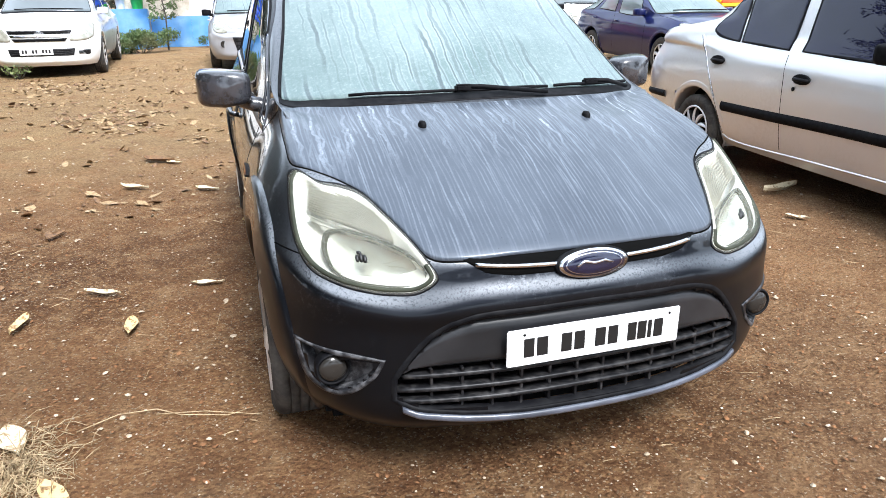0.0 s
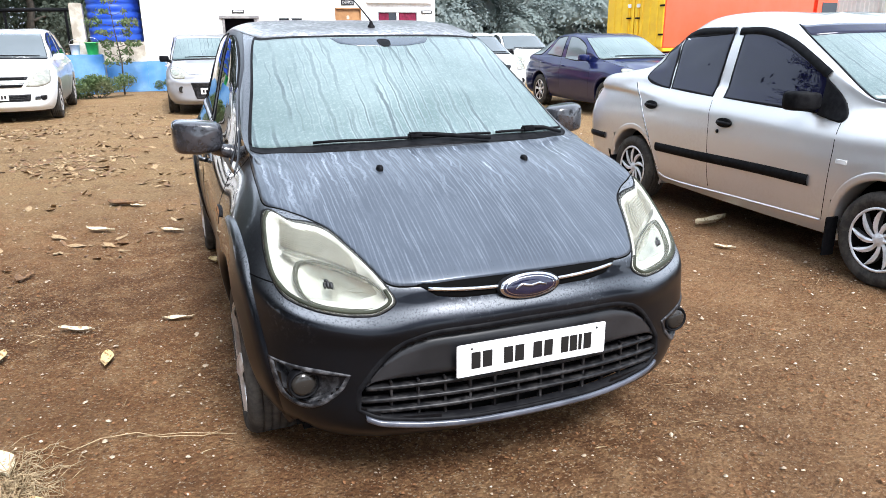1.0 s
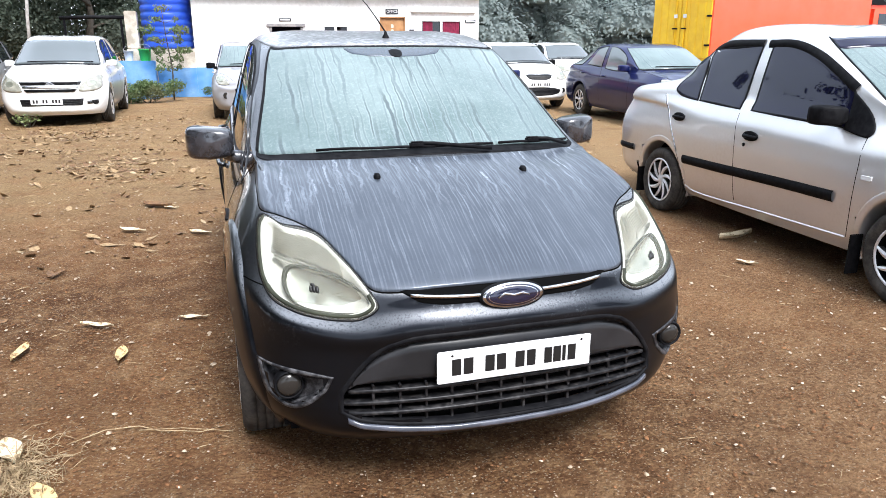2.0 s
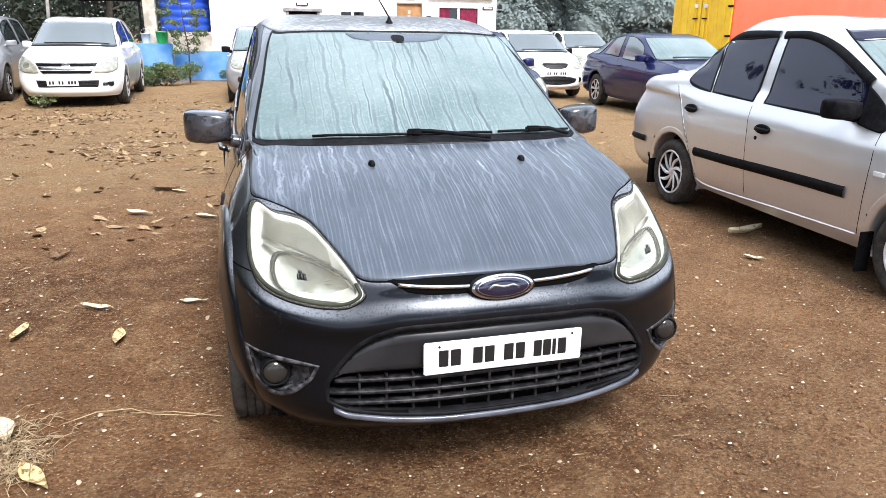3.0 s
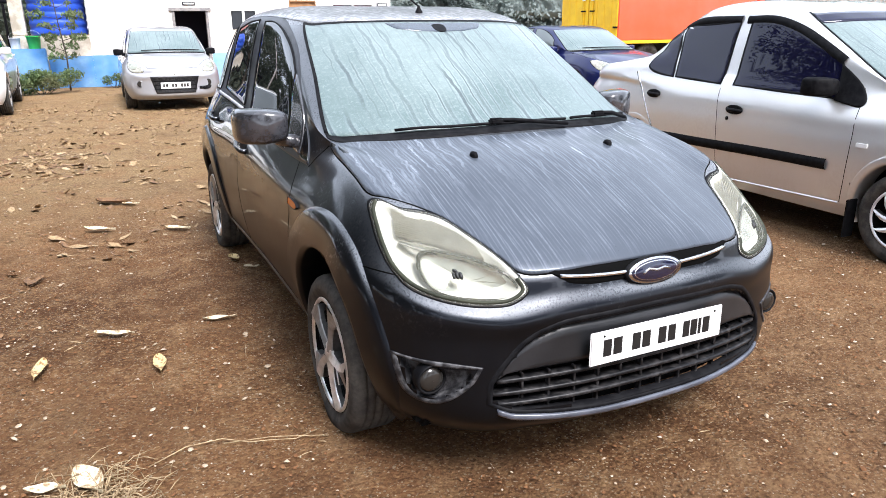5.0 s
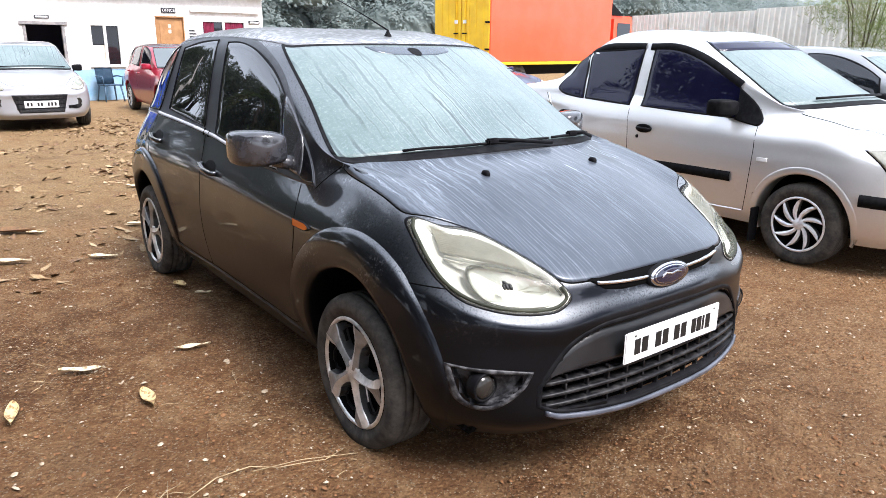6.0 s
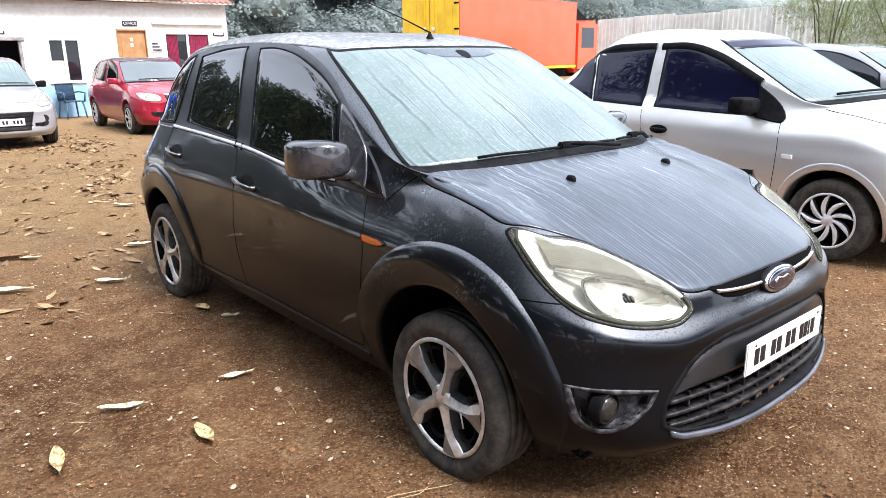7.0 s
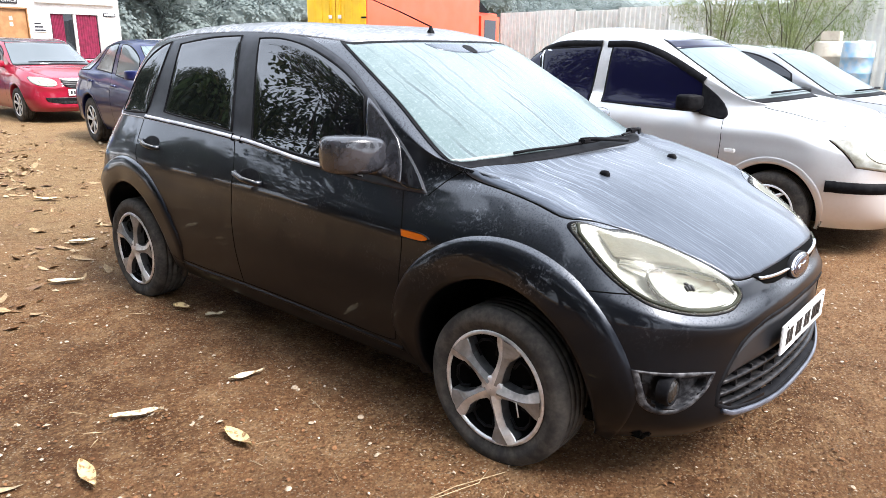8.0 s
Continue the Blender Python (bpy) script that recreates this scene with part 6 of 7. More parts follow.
rows2 = [[(p[0] * .82, p[1], p[2] * .82 + (.0 if p[1] == 0 else .18)) for p in rows[0]]]
grid_mesh(bm, rows)
grid_mesh(bm, [rows[0], rows2[0]])
tile = part("tile", bm, TILE, roof)
tile.matrix_basis = pose(-1.42, Y - .37, 2.86)
for i in range(1, 52):
    t = new("tile", tile.data)
    t.parent, t.matrix_basis = roof, pose(-1.42 + .163 * i, Y - .37, 2.86)

# tank platform with tank, ledge and buckets
tagged(boxed("wall_platform", (-3.05, Y + .0, 0), (-1.352, Y + 1.7, 1.28), DIRTY), "stained plaster platform under the tank", "wall", kind="structure")
tagged(boxed("trim_4", (-2.35, Y - .012, 0), (-1.352, Y, .78), DADO, bevel=.004), "blue painted platform base", "trim", kind="structure")
tagged(boxed("wall_pillar", (-3.05, Y + .1, 1.28), (-2.75, Y + .5, 2.25), DIRTY, bevel=.02), "broken stained plaster pillar", "wall", kind="structure")
tagged(boxed("wall_ledge", (-3.25, Y - .55, 0), (-2.37, Y - .002, .98), DADO, bevel=.02), "blue washing ledge", "wall", kind="structure")
tank = thing("water_tank", pose(-2.03, Y + .72, 1.28), "ribbed blue plastic water tank on a platform", "tank")
bm = bmesh.new()
prof = [(.001, 0), (.62, 0), (.66, .03)]
for i in range(7):
    z = .06 + i * .19
    prof += [(.665, z), (.672, z + .06), (.655, z + .10), (.645, z + .13), (.655, z + .16)]
prof += [(.66, 1.42), (.62, 1.50), (.40, 1.60), (.22, 1.64)]
lathe(bm, prof, 48, "z")
bmesh.ops.recalc_face_normals(bm, faces=bm.faces)
part("tank_body", bm, TANK_BLUE, tank)
bm = bmesh.new()
lathe(bm, [(.25, 1.60), (.25, 1.68), (.22, 1.71), (.001, 1.72)], 32, "z")
bmesh.ops.recalc_face_normals(bm, faces=bm.faces)
part("lid", bm, SIGN_DARK, tank)


def bucket(name, label, x, y, z, r, h, mat):
    ob = thing(name, pose(x, y, z), label, "bucket")
    bm = bmesh.new()
    lathe(bm, [(.001, 0), (r * .78, 0), (r * .8, .01), (r, h), (r * 1.05, h), (r * 1.05, h - .02), (r * .95, h - .01), (r * .76, .02), (.001, .02)], 24, "z")
    bmesh.ops.recalc_face_normals(bm, faces=bm.faces)
    part("pail", bm, mat, ob)
    bm = bmesh.new()
    tube(bm, [(r * math.cos(t), .02, h + .12 * math.sin(t)) for t in np.linspace(0, math.pi, 9)], .005, 6)
    part("bucket_handle", bm, CHROME, ob)


bucket("bucket", "white bucket on the blue ledge", -3.0, Y - .3, .98, .12, .26, FRAME_WHITE)
bucket("bucket", "bright green tub on the blue ledge", -2.6, Y - .28, .98, .16, .30, grainy("green_plastic", (0.05, 0.55, 0.1), (0.04, 0.42, 0.08), 6, 0.4, 0.001))

# plastic chair against the pale dado
CHAIR = grainy("dark_blue_plastic", (0.03, 0.07, 0.12), (0.05, 0.1, 0.16), 8, 0.45, 0.0005)
chair = thing("plastic_chair", pose(2.38, Y - .55, 0, 0, 0, 12), "dark blue plastic armchair against the wall", "chair")
boxed("seat", (-.23, -.22, .40), (.23, .22, .43), CHAIR, chair, .012)
bm = bmesh.new()
grid_mesh(bm, [[(.23 * math.sin(a), .2 + .04 * math.cos(a) + (z - .43) * .18, z) for a in np.linspace(-1.3, 1.3, 11)] for z in (.43, .6, .8, .84)])
bmesh.ops.solidify(bm, geom=bm.faces[:], thickness=.012)
part("backrest", bm, CHAIR, chair)
for sx in (-1, 1):
    for sy in (-1, 1):
        bm = bmesh.new()
        tube(bm, [(sx * .20, sy * .18, .41), (sx * .24, sy * .23, 0)], .025, 8, .018)
        part("leg", bm, CHAIR, chair)
    bm = bmesh.new()
    tube(bm, [(sx * .24, -.2, .40), (sx * .26, -.22, .62), (sx * .26, .1, .64), (sx * .23, .23, .62)], .02, 8)
    part("armrest", bm, CHAIR, chair)

# ---------------------------------------------------------------- truck
TRUCKO = grainy("orange_truck_paint", (0.78, 0.085, 0.03), (0.7, 0.1, 0.045), 1.2, 0.45, 0.001, coat=0.2)
TRUCKY = grainy("yellow_truck_paint", (0.82, 0.54, 0.02), (0.72, 0.44, 0.02), 2.2, 0.5, 0.001)
truck = thing("box_truck", pose(11.8, 14.8, 0, 0, 0, 8), "box truck with orange sides and yellow rear doors", "truck")
boxed("cargo_box", (0, 0, 1.02), (6.3, 2.25, 3.07), TRUCKO, truck, .02)
boxed("box_rail", (-.01, -.02, .93), (6.32, 2.27, 1.02), TRUCKY, truck, .012)
boxed("box_rail", (-.01, -.012, 3.05), (6.32, .06, 3.1), TRUCKO, truck, .01)
boxed("rear_door", (-.035, .02, 1.03), (0.0, 1.115, 3.05), TRUCKY, truck, .01)
boxed("rear_door", (-.035, 1.135, 1.03), (0.0, 2.23, 3.05), TRUCKY, truck, .01)
for y in (.28, .56, .84, 1.40, 1.68, 1.96):
    boxed("door_rib", (-.05, y - .05, 1.08), (-.034, y + .05, 3.0), TRUCKY, truck, .012)
for y in (.95, 1.30):
    boxed("lock_rod", (-.075, y - .015, 1.05), (-.045, y + .015, 3.03), TRUCKY, truck, .008)
    boxed("lock_handle", (-.09, y - .09, 1.8), (-.06, y + .09, 1.84), BLACK, truck, .006)
    boxed("lock_plate", (-.08, y - .06, 2.1), (-.05, y + .06, 2.2), FRAME_WHITE, truck, .006)
for z in (1.35, 2.1, 2.8):
    boxed("hinge", (-.06, -.01, z), (-.02, .16, z + .05), BLACK, truck, .006)
boxed("chassis", (.1, .5, .62), (7.6, 1.75, .93), BLACK, truck, .02)
boxed("cab", (6.5, .1, .75), (8.1, 2.15, 2.55), TRUCKO, truck, .12)
boxed("cab_window", (6.85, .09, 1.6), (7.7, .11, 2.3), GLASS_A, truck, .004)
boxed("cab_screen", (8.09, .25, 1.55), (8.115, 2.0, 2.35), GLASS_A, truck, .004)
bm = bmesh.new()
vs = [bm.verts.new(p) for p in ((6.34, .15, 2.56), (7.3, .15, 2.56), (6.34, .15, 3.05), (6.34, 2.1, 2.56), (7.3, 2.1, 2.56), (6.34, 2.1, 3.05))]
for q in ((0, 1, 2), (3, 5, 4), (0, 3, 4, 1), (1, 4, 5, 2), (0, 2, 5, 3)):
    bm.faces.new([vs[i] for i in q])
part("wind_deflector", bm, BLACK, truck, smooth=False)
for x in (1.4, 7.2):
    for y, s in ((.12, -1), (2.13, 1)):
        bm = bmesh.new()
        lathe(bm, [(.001, 0), (.28, 0), (.30, .03), (.44, .03), (.48, 0), (.48, -.22), (.3, -.24)], 32, "y", (0, 0, 0))
        for v in bm.verts:
            v.co = Vector((x + v.co.x, y + s * v.co.y, .48 + v.co.z))
        bmesh.ops.recalc_face_normals(bm, faces=bm.faces)
        part("truck_wheel", bm, RUBBER, truck)

# ---------------------------------------------------------------- sheet fence, drums
ZINC = grainy("galvanised_sheet", (0.76, 0.78, 0.755), (0.62, 0.635, 0.61), 0.8, 0.5, 0.0, 0.0, lo=0.4, hi=0.75, fine=6)
fence = tagged(thing("fence", pose(17.3, 14.2, 0, 0, 0, 259), "pale corrugated metal sheet fence", "fence"), kind="structure")
for i in range(12):
    x0 = i * 1.62
    h = 2.45 + .03 * math.sin(i * 2.3)
    bm = bmesh.new()
    n = 90
    prof = [(x0 + 1.66 * q / n, .022 * math.sin(2 * math.pi * q / 9) + .012 * (i % 2)) for q in range(n + 1)]
    grid_mesh(bm, [[(x, y, z) for x, y in prof] for z in (.02, h)])
    bmesh.ops.solidify(bm, geom=bm.faces[:], thickness=.003)
    part("sheet_panel", bm, ZINC, fence, smooth=False)
for i in range(13):
    boxed("post", (i * 1.62 - .03, .05, 0), (i * 1.62 + .03, .11, 2.4), DIRTY, fence, .004)
DRUM = grainy("faded_blue_drum", (0.2, 0.42, 0.62), (0.55, 0.6, 0.62), 5, 0.5, 0.001, fine=4)
for x, y, z, mt, lb in ((13.6, 2.75, .66, DRUM, "faded blue plastic drum on blocks"), (13.75, 1.95, .66, DRUM, "faded blue plastic drum on blocks"), (13.95, 3.35, .66, PAPER, "dirty cream plastic drum on blocks")):
    d = thing("drum", pose(x, y, z), lb, "drum", "drums by the fence")
    bm = bmesh.new()
    lathe(bm, [(.001, 0), (.27, 0), (.29, .03), (.29, .28), (.305, .30), (.29, .32), (.29, .58), (.305, .60), (.29, .62), (.285, .86), (.26, .9), (.001, .9)], 32, "z")
    bmesh.ops.recalc_face_normals(bm, faces=bm.faces)
    part("drum_body", bm, mt, d)
    bm = bmesh.new()
    lathe(bm, [(.06, .9), (.06, .93), (.001, .935)], 16, "z", (.14, 0, 0))
    bmesh.ops.recalc_face_normals(bm, faces=bm.faces)
    part("bung", bm, WHITE_PLASTIC, d)
tagged(boxed("block_plinth", (13.2, 1.55, 0), (14.25, 3.7, .66), DIRTY, bevel=.02), "low stained masonry plinth under the drums", "plinth", kind="structure")
tagged(boxed("bucket_box", (13.75, 3.15, 1.56), (14.05, 3.5, 1.76), PAPER, bevel=.02), "cream plastic carton standing on a drum", "carton")
tagged(boxed("cardboard_sheet", (13.95, 1.08, .0), (14.05, 1.48, 1.85), grainy("stained_board", (0.45, 0.33, 0.2), (0.25, 0.17, 0.1), 4, 0.9, 0.004), bevel=.01), "stained brown board leaning on the fence", "board")

# ---------------------------------------------------------------- plants
def leaf_mat(name, a, b, dry=(0.16, 0.13, 0.05), thin=0.35, patch=0.35):
    """Leaves that let part of the light through."""
    m = shader(name, a, 0.7, 0, 0.1)
    nt = m.node_tree
    g = nt.nodes.new("ShaderNodeNewGeometry")
    c = blend(m, g.outputs["Random Per Island"], a, b)
    c = blend(m, ramp(m, tex(m, scalar=patch, detail=4), 0.38, 0.66, 0, 0.75), c, dry)
    put(m, "Base Color", c)
    t = nt.nodes.new("ShaderNodeBsdfTranslucent")
    nt.links.new(c, t.inputs[0])
    mx = nt.nodes.new("ShaderNodeMixShader")
    mx.inputs[0].default_value = thin
    nt.links.new(nt.nodes["Principled BSDF"].outputs[0], mx.inputs[1])
    nt.links.new(t.outputs[0], mx.inputs[2])
    nt.links.new(mx.outputs[0], nt.nodes["Material Output"].inputs[0])
    return m


LEAF = leaf_mat("dark_green_leaf", (0.022, 0.040, 0.014), (0.045, 0.075, 0.026), (0.10, 0.09, 0.04), 0.15)
# far leaves: distance haze painted in as a pale grey-green
LEAF_FAR = leaf_mat("haze_painted_leaf", (0.215, 0.258, 0.244), (0.255, 0.298, 0.282), (0.29, 0.335, 0.325), 0.5, 0.3)
# leaves of the trees behind the yard, greyed to paint in haze
LEAF_DEEP = leaf_mat("haze_greyed_leaf", (0.055, 0.074, 0.053), (0.085, 0.105, 0.078), (0.11, 0.125, 0.10), 0.4, 0.5)
LEAF_MID = leaf_mat("dull_green_leaf", (0.07, 0.12, 0.04), (0.2, 0.27, 0.13), (0.17, 0.16, 0.09), 0.35, 1.5)
LEAF_LIGHT = leaf_mat("light_green_leaf", (0.12, 0.19, 0.06), (0.27, 0.34, 0.15), (0.36, 0.36, 0.2))
BARK = grainy("bark", (0.075, 0.062, 0.048), (0.04, 0.034, 0.027), 9, 0.9, 0.01)


def foliage(blobs, n, size, seed, long=1.8, droop=0.0, shell=False):
    """Many single leaves in uneven clumps."""
    rng = np.random.default_rng(seed)
    B = np.array(blobs, float)
    wgt = B[:, 3] * B[:, 4] * B[:, 5]
    pick = rng.choice(len(B), n, p=wgt / wgt.sum())
    d = rng.normal(size=(n, 3))
    d /= np.linalg.norm(d, axis=1, keepdims=True)
    rad = rng.uniform(0.35, 1.0, (n, 1)) ** 0.6 * (1 + 0.22 * np.sin(7 * d[:, :1] + 5 * d[:, 1:2] + pick[:, None]))
    if shell:
        d[:, 2] = np.where(d[:, 2] < -0.25, -d[:, 2], d[:, 2])
        rad = (0.84 + 0.2 * rng.uniform(0, 1, (n, 1))) * (1 + 0.16 * np.sin(9 * d[:, :1] + 6 * d[:, 2:] + pick[:, None]))
    c = B[pick, :3] + d * rad * B[pick, 3:]
    u = rng.normal(size=(n, 3))
    u[:, 2] -= droop
    u /= np.linalg.norm(u, axis=1, keepdims=True)
    v = np.cross(u, rng.normal(size=(n, 3)))
    if shell:
        face = d + (0, 0, 0.5) + 0.3 * rng.normal(size=(n, 3))
        u = np.cross(face, u)
        u /= np.linalg.norm(u, axis=1, keepdims=True)
        v = np.cross(face, u)
    v /= np.linalg.norm(v, axis=1, keepdims=True)
    s = size * rng.uniform(0.6, 1.4, (n, 1))
    p = np.stack([c - u * s * long / 2, c + v * s / 2, c + u * s * long / 2, c - v * s / 2], 1).reshape(-1, 3)
    me = bpy.data.meshes.new("crown")
    me.from_pydata(p.tolist(), [], [(4 * i, 4 * i + 1, 4 * i + 2, 4 * i + 3) for i in range(n)])
    return me


def tree(label, x, y, h, r, seed, mat=None, n=5000, leaf=0.22, low=0.35, limbs=10):
    rng = random.Random(seed)
    t = thing("tree", pose(x, y, 0), label, "tree")
    bm = bmesh.new()
    pts = [(0, 0, -.1)]
    for i in range(1, 7):
        pts.append((pts[-1][0] + rng.uniform(-.15, .15), pts[-1][1] + rng.uniform(-.15, .15), h * .72 * i / 6))
    tube(bm, pts, .05 * h * .55, 10, .05)
    blobs = []
    for i in range(limbs):
        a, z = rng.uniform(0, 6.28), h * rng.uniform(low, .8)
        tip = (math.cos(a) * r * rng.uniform(.4, .85), math.sin(a) * r * rng.uniform(.4, .85), z + r * rng.uniform(.1, .45))
        tube(bm, [(0, 0, z * .8), (tip[0] * .5, tip[1] * .5, z * .95), tip], .016 * h * .5, 6, .012)
        k = rng.uniform(.28, .5) * r
        blobs.append((*tip, k, k, k * .75))
    blobs.append((0, 0, h * .85, r * .5, r * .5, r * .45))
    part("trunk", bm, BARK, t)
    me = foliage(blobs, n, leaf, seed)
    me.materials.append(mat or LEAF)
    crown = new("crown", me)
    crown.parent = t
    return t


for i, (x, y, h, r) in enumerate(((-9.5, 6.5, 11, 4.2), (-12.5, 2.0, 11, 4.5), (-8.5, -7, 10, 4), (-16, 8, 14, 5), (-3, -17, 10, 4.5), (9, -21, 10, 4.5), (20, -13, 9, 4), (-15, -4, 12, 4.6))):
    tree("tall broad-leaved tree at the edge of the yard", x, y, h, r, 10 + i, LEAF, 9000, .20)
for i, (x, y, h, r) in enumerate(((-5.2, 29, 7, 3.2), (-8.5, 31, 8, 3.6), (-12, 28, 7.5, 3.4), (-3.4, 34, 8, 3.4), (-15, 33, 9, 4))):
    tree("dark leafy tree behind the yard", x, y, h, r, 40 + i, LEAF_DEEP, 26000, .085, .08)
for i, (x, y, h, r) in enumerate(((-12.5, 5.2, 4.6, 2.6), (-13.5, 9.4, 5.0, 2.8), (-11.5, -.6, 4.4, 2.5), (-15.5, 15.5, 4.2, 2.6), (-11.0, -4.6, 4.8, 2.6))):
    tree("low dense leafy tree along the yard's edge", x, y, h, r, 70 + i, LEAF, 9000, .15, .06, 20)
tree("tall open-crowned tree beside the yard", -11.2, 13.4, 11, 4.4, 61, LEAF, 12000, .13, .22, 26)
tree("middling open-crowned tree beside the yard", -10.9, 18.2, 5.4, 2.6, 63, LEAF, 11000, .12, .15, 22)
tree("tall open-crowned tree beside the yard", -14.8, 11.0, 10, 4.2, 62, LEAF, 10000, .14, .2, 22)


def palm(x, y, h, seed):
    """Leaning stem with arching fronds of narrow leaflets."""
    rng = random.Random(seed)
    t = thing("palm_tree", pose(x, y, 0), "tall palm with drooping dark green fronds", "palm")
    bm = bmesh.new()
    top = Vector((rng.uniform(-.5, .5), rng.uniform(-.5, .5), h))
    tube(bm, [(0, 0, -.1), (top.x * .3, top.y * .3, h * .4), (top.x * .7, top.y * .7, h * .75), top], .15, 9, .09)
    part("trunk", bm, BARK, t)
    for i in range(15):
        a, lift = 2.4 * i + rng.uniform(-.2, .2), rng.uniform(-.1, 1.1)
        d = Vector((math.cos(a), math.sin(a), 0))
        side = Vector((-d.y, d.x, 0))
        spine = [top + d * (2.3 * u) + Vector((0, 0, lift * 1.5 * u - 1.9 * u * u)) for u in np.linspace(0, 1, 14)]
        bm = bmesh.new()
        tube(bm, spine, .025, 5, .006)
        for k in range(1, 13):
            for s in (-1, 1):
                l = .62 * math.sin(math.pi * min(.95, .18 + k / 15))
                p = spine[k]
                q = p + side * s * l + d * l * .5 - Vector((0, 0, l * .45))
                w = d * .03
                bm.faces.new([bm.verts.new(v) for v in (p - w, p + w, q)])
        part("frond", bm, LEAF, t, smooth=False)


palm(-12.0, 20.5, 3.6, 1)
palm(-10.2, 21.5, 4.4, 2)
palm(-14.6, 21.0, 4.0, 3)


def far_wood():
    """Wooded slope beyond the truck; the haze is painted into its colours."""
    rng = random.Random(5)
    blobs = []
    for i in range(620):
        x = rng.uniform(4, 62)
        y = rng.uniform(33, 60) - .25 * max(0, x - 20)
        g = max(0, (y - 34) * .80)
        k = rng.uniform(.9, 2.3)
        blobs.append((x, y, g + k * rng.uniform(.3, 1.9), k, k, k * .95))
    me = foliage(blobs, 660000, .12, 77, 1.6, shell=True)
    # solid lumps added as each crown's inner foliage, to keep the gaps light
    bm = bmesh.new()
    bm.from_mesh(me)
    bpy.data.meshes.remove(me)
    ball = bmesh.new()
    bmesh.ops.create_icosphere(ball, subdivisions=2, radius=1)
    unit = [v.co.copy() for v in ball.verts]
    tris = [[v.index for v in f.verts] for f in ball.faces]
    ball.free()
    for b in blobs:
        vs = []
        for u in unit:
            k = .64 * (1 + .16 * noise.noise(u * 2.2 + Vector(b[:3])) + .10 * noise.noise(u * 6 + Vector(b[:3])))
            vs.append(bm.verts.new((b[0] + u.x * b[3] * k, b[1] + u.y * b[4] * k, b[2] + max(u.z, u.z * .3) * b[5] * k)))
        for q in tris:
            bm.faces.new([vs[i] for i in q])
    me = bpy.data.meshes.new("far_wood")
    bm.to_mesh(me)
    bm.free()
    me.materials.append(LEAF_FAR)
    ob = new("far_wood", me)
    tagged(ob, "hazy grey green wood on a slope", "wood", kind="stuff")
    bm = bmesh.new()
    rows = []
    for j in range(14):
        y = 30 + j * 5
        rows.append([(x, y, -.3 + max(0, (y - 34)) * .85 + noise.noise((x * .05, y * .05, 1)) * 2.2 * min(1, j / 4)) for x in np.linspace(2, 110, 40)])
    grid_mesh(bm, rows)
    # scrub colour carries the same painted haze as the wood
    tagged(part("backdrop_slope", bm, grainy("haze_painted_scrub", (0.13, 0.155, 0.145), (0.20, 0.23, 0.218), 0.6, 0.9, 0.2)), "hazy scrub slope behind the yard", "slope", kind="structure")


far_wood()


def fine_tree(label, x, y, seed):
    """Slender multi-stemmed tree with drooping needle-like leaves."""
    rng = random.Random(seed)
    t = thing("tree", pose(x, y, 0), label, "tree")
    bm = bmesh.new()
    blobs = []
    for i in range(9):
        a = rng.uniform(0, 6.28)
        tip = (math.cos(a) * rng.uniform(.5, 1.7), math.sin(a) * rng.uniform(.5, 1.7), rng.uniform(2.4, 4.6))
        tube(bm, [(0, 0, 0), (tip[0] * .25, tip[1] * .25, tip[2] * .5), tip], .02, 6, .006)
        for q in range(4):
            u = rng.uniform(.45, 1.05)
            blobs.append((tip[0] * u + rng.uniform(-.3, .3), tip[1] * u + rng.uniform(-.3, .3), tip[2] * u, .42, .42, .55))
    part("trunk", bm, BARK, t)
    me = foliage(blobs, 16000, .0095, seed, 14, 1.1)
    me.materials.append(LEAF_LIGHT)
    crown = new("crown", me)
    crown.parent = t


fine_tree("feathery light green tree in front of the fence", 13.9, 5.6, 3)
fine_tree("feathery light green tree in front of the fence", 14.1, 4.2, 4)


def bush(label, x, y, rx, ry, h, n, leaf, seed, mat, name="bush"):
    ob = thing(name, pose(x, y, 0), label, "plant")
    rng = random.Random(seed)
    bm = bmesh.new()
    blobs = []
    for i in range(9):
        tip = (rng.uniform(-rx, rx) * .8, rng.uniform(-ry, ry) * .8, h * rng.uniform(.22, .72))
        tube(bm, [(tip[0] * .2, tip[1] * .2, 0), tip], .008, 5, .004)
        blobs.append((*tip, rx * .35, ry * .45, h * .25))
    part("stems", bm, BARK, ob)
    me = foliage(blobs, n, leaf, seed)
    me.materials.append(mat)
    c = new("leaves", me)
    c.parent = ob


bush("low green bush growing at the platform foot", -2.5, 17.6, .78, .4, .60, 5600, .03, 21, LEAF_MID)
bush("small weed at the wall foot", -.95, 18.7, .35, .25, .42, 1100, .028, 22, LEAF_MID, "weed")
bush("small weed in front of the people carrier", -4.05, 12.3, .22, .15, .28, 130, .03, 23, LEAF_LIGHT, "weed")

sap = thing("sapling", pose(-1.95, 18.35, 0), "thin sapling with tiers of drooping leaves", "plant")
bm = bmesh.new()
tube(bm, [(0, 0, 0), (.03, 0, .8), (-.04, .02, 1.5), (-.10, 0, 2.35)], .022, 7, .008)
blobs = []
rng = random.Random(8)
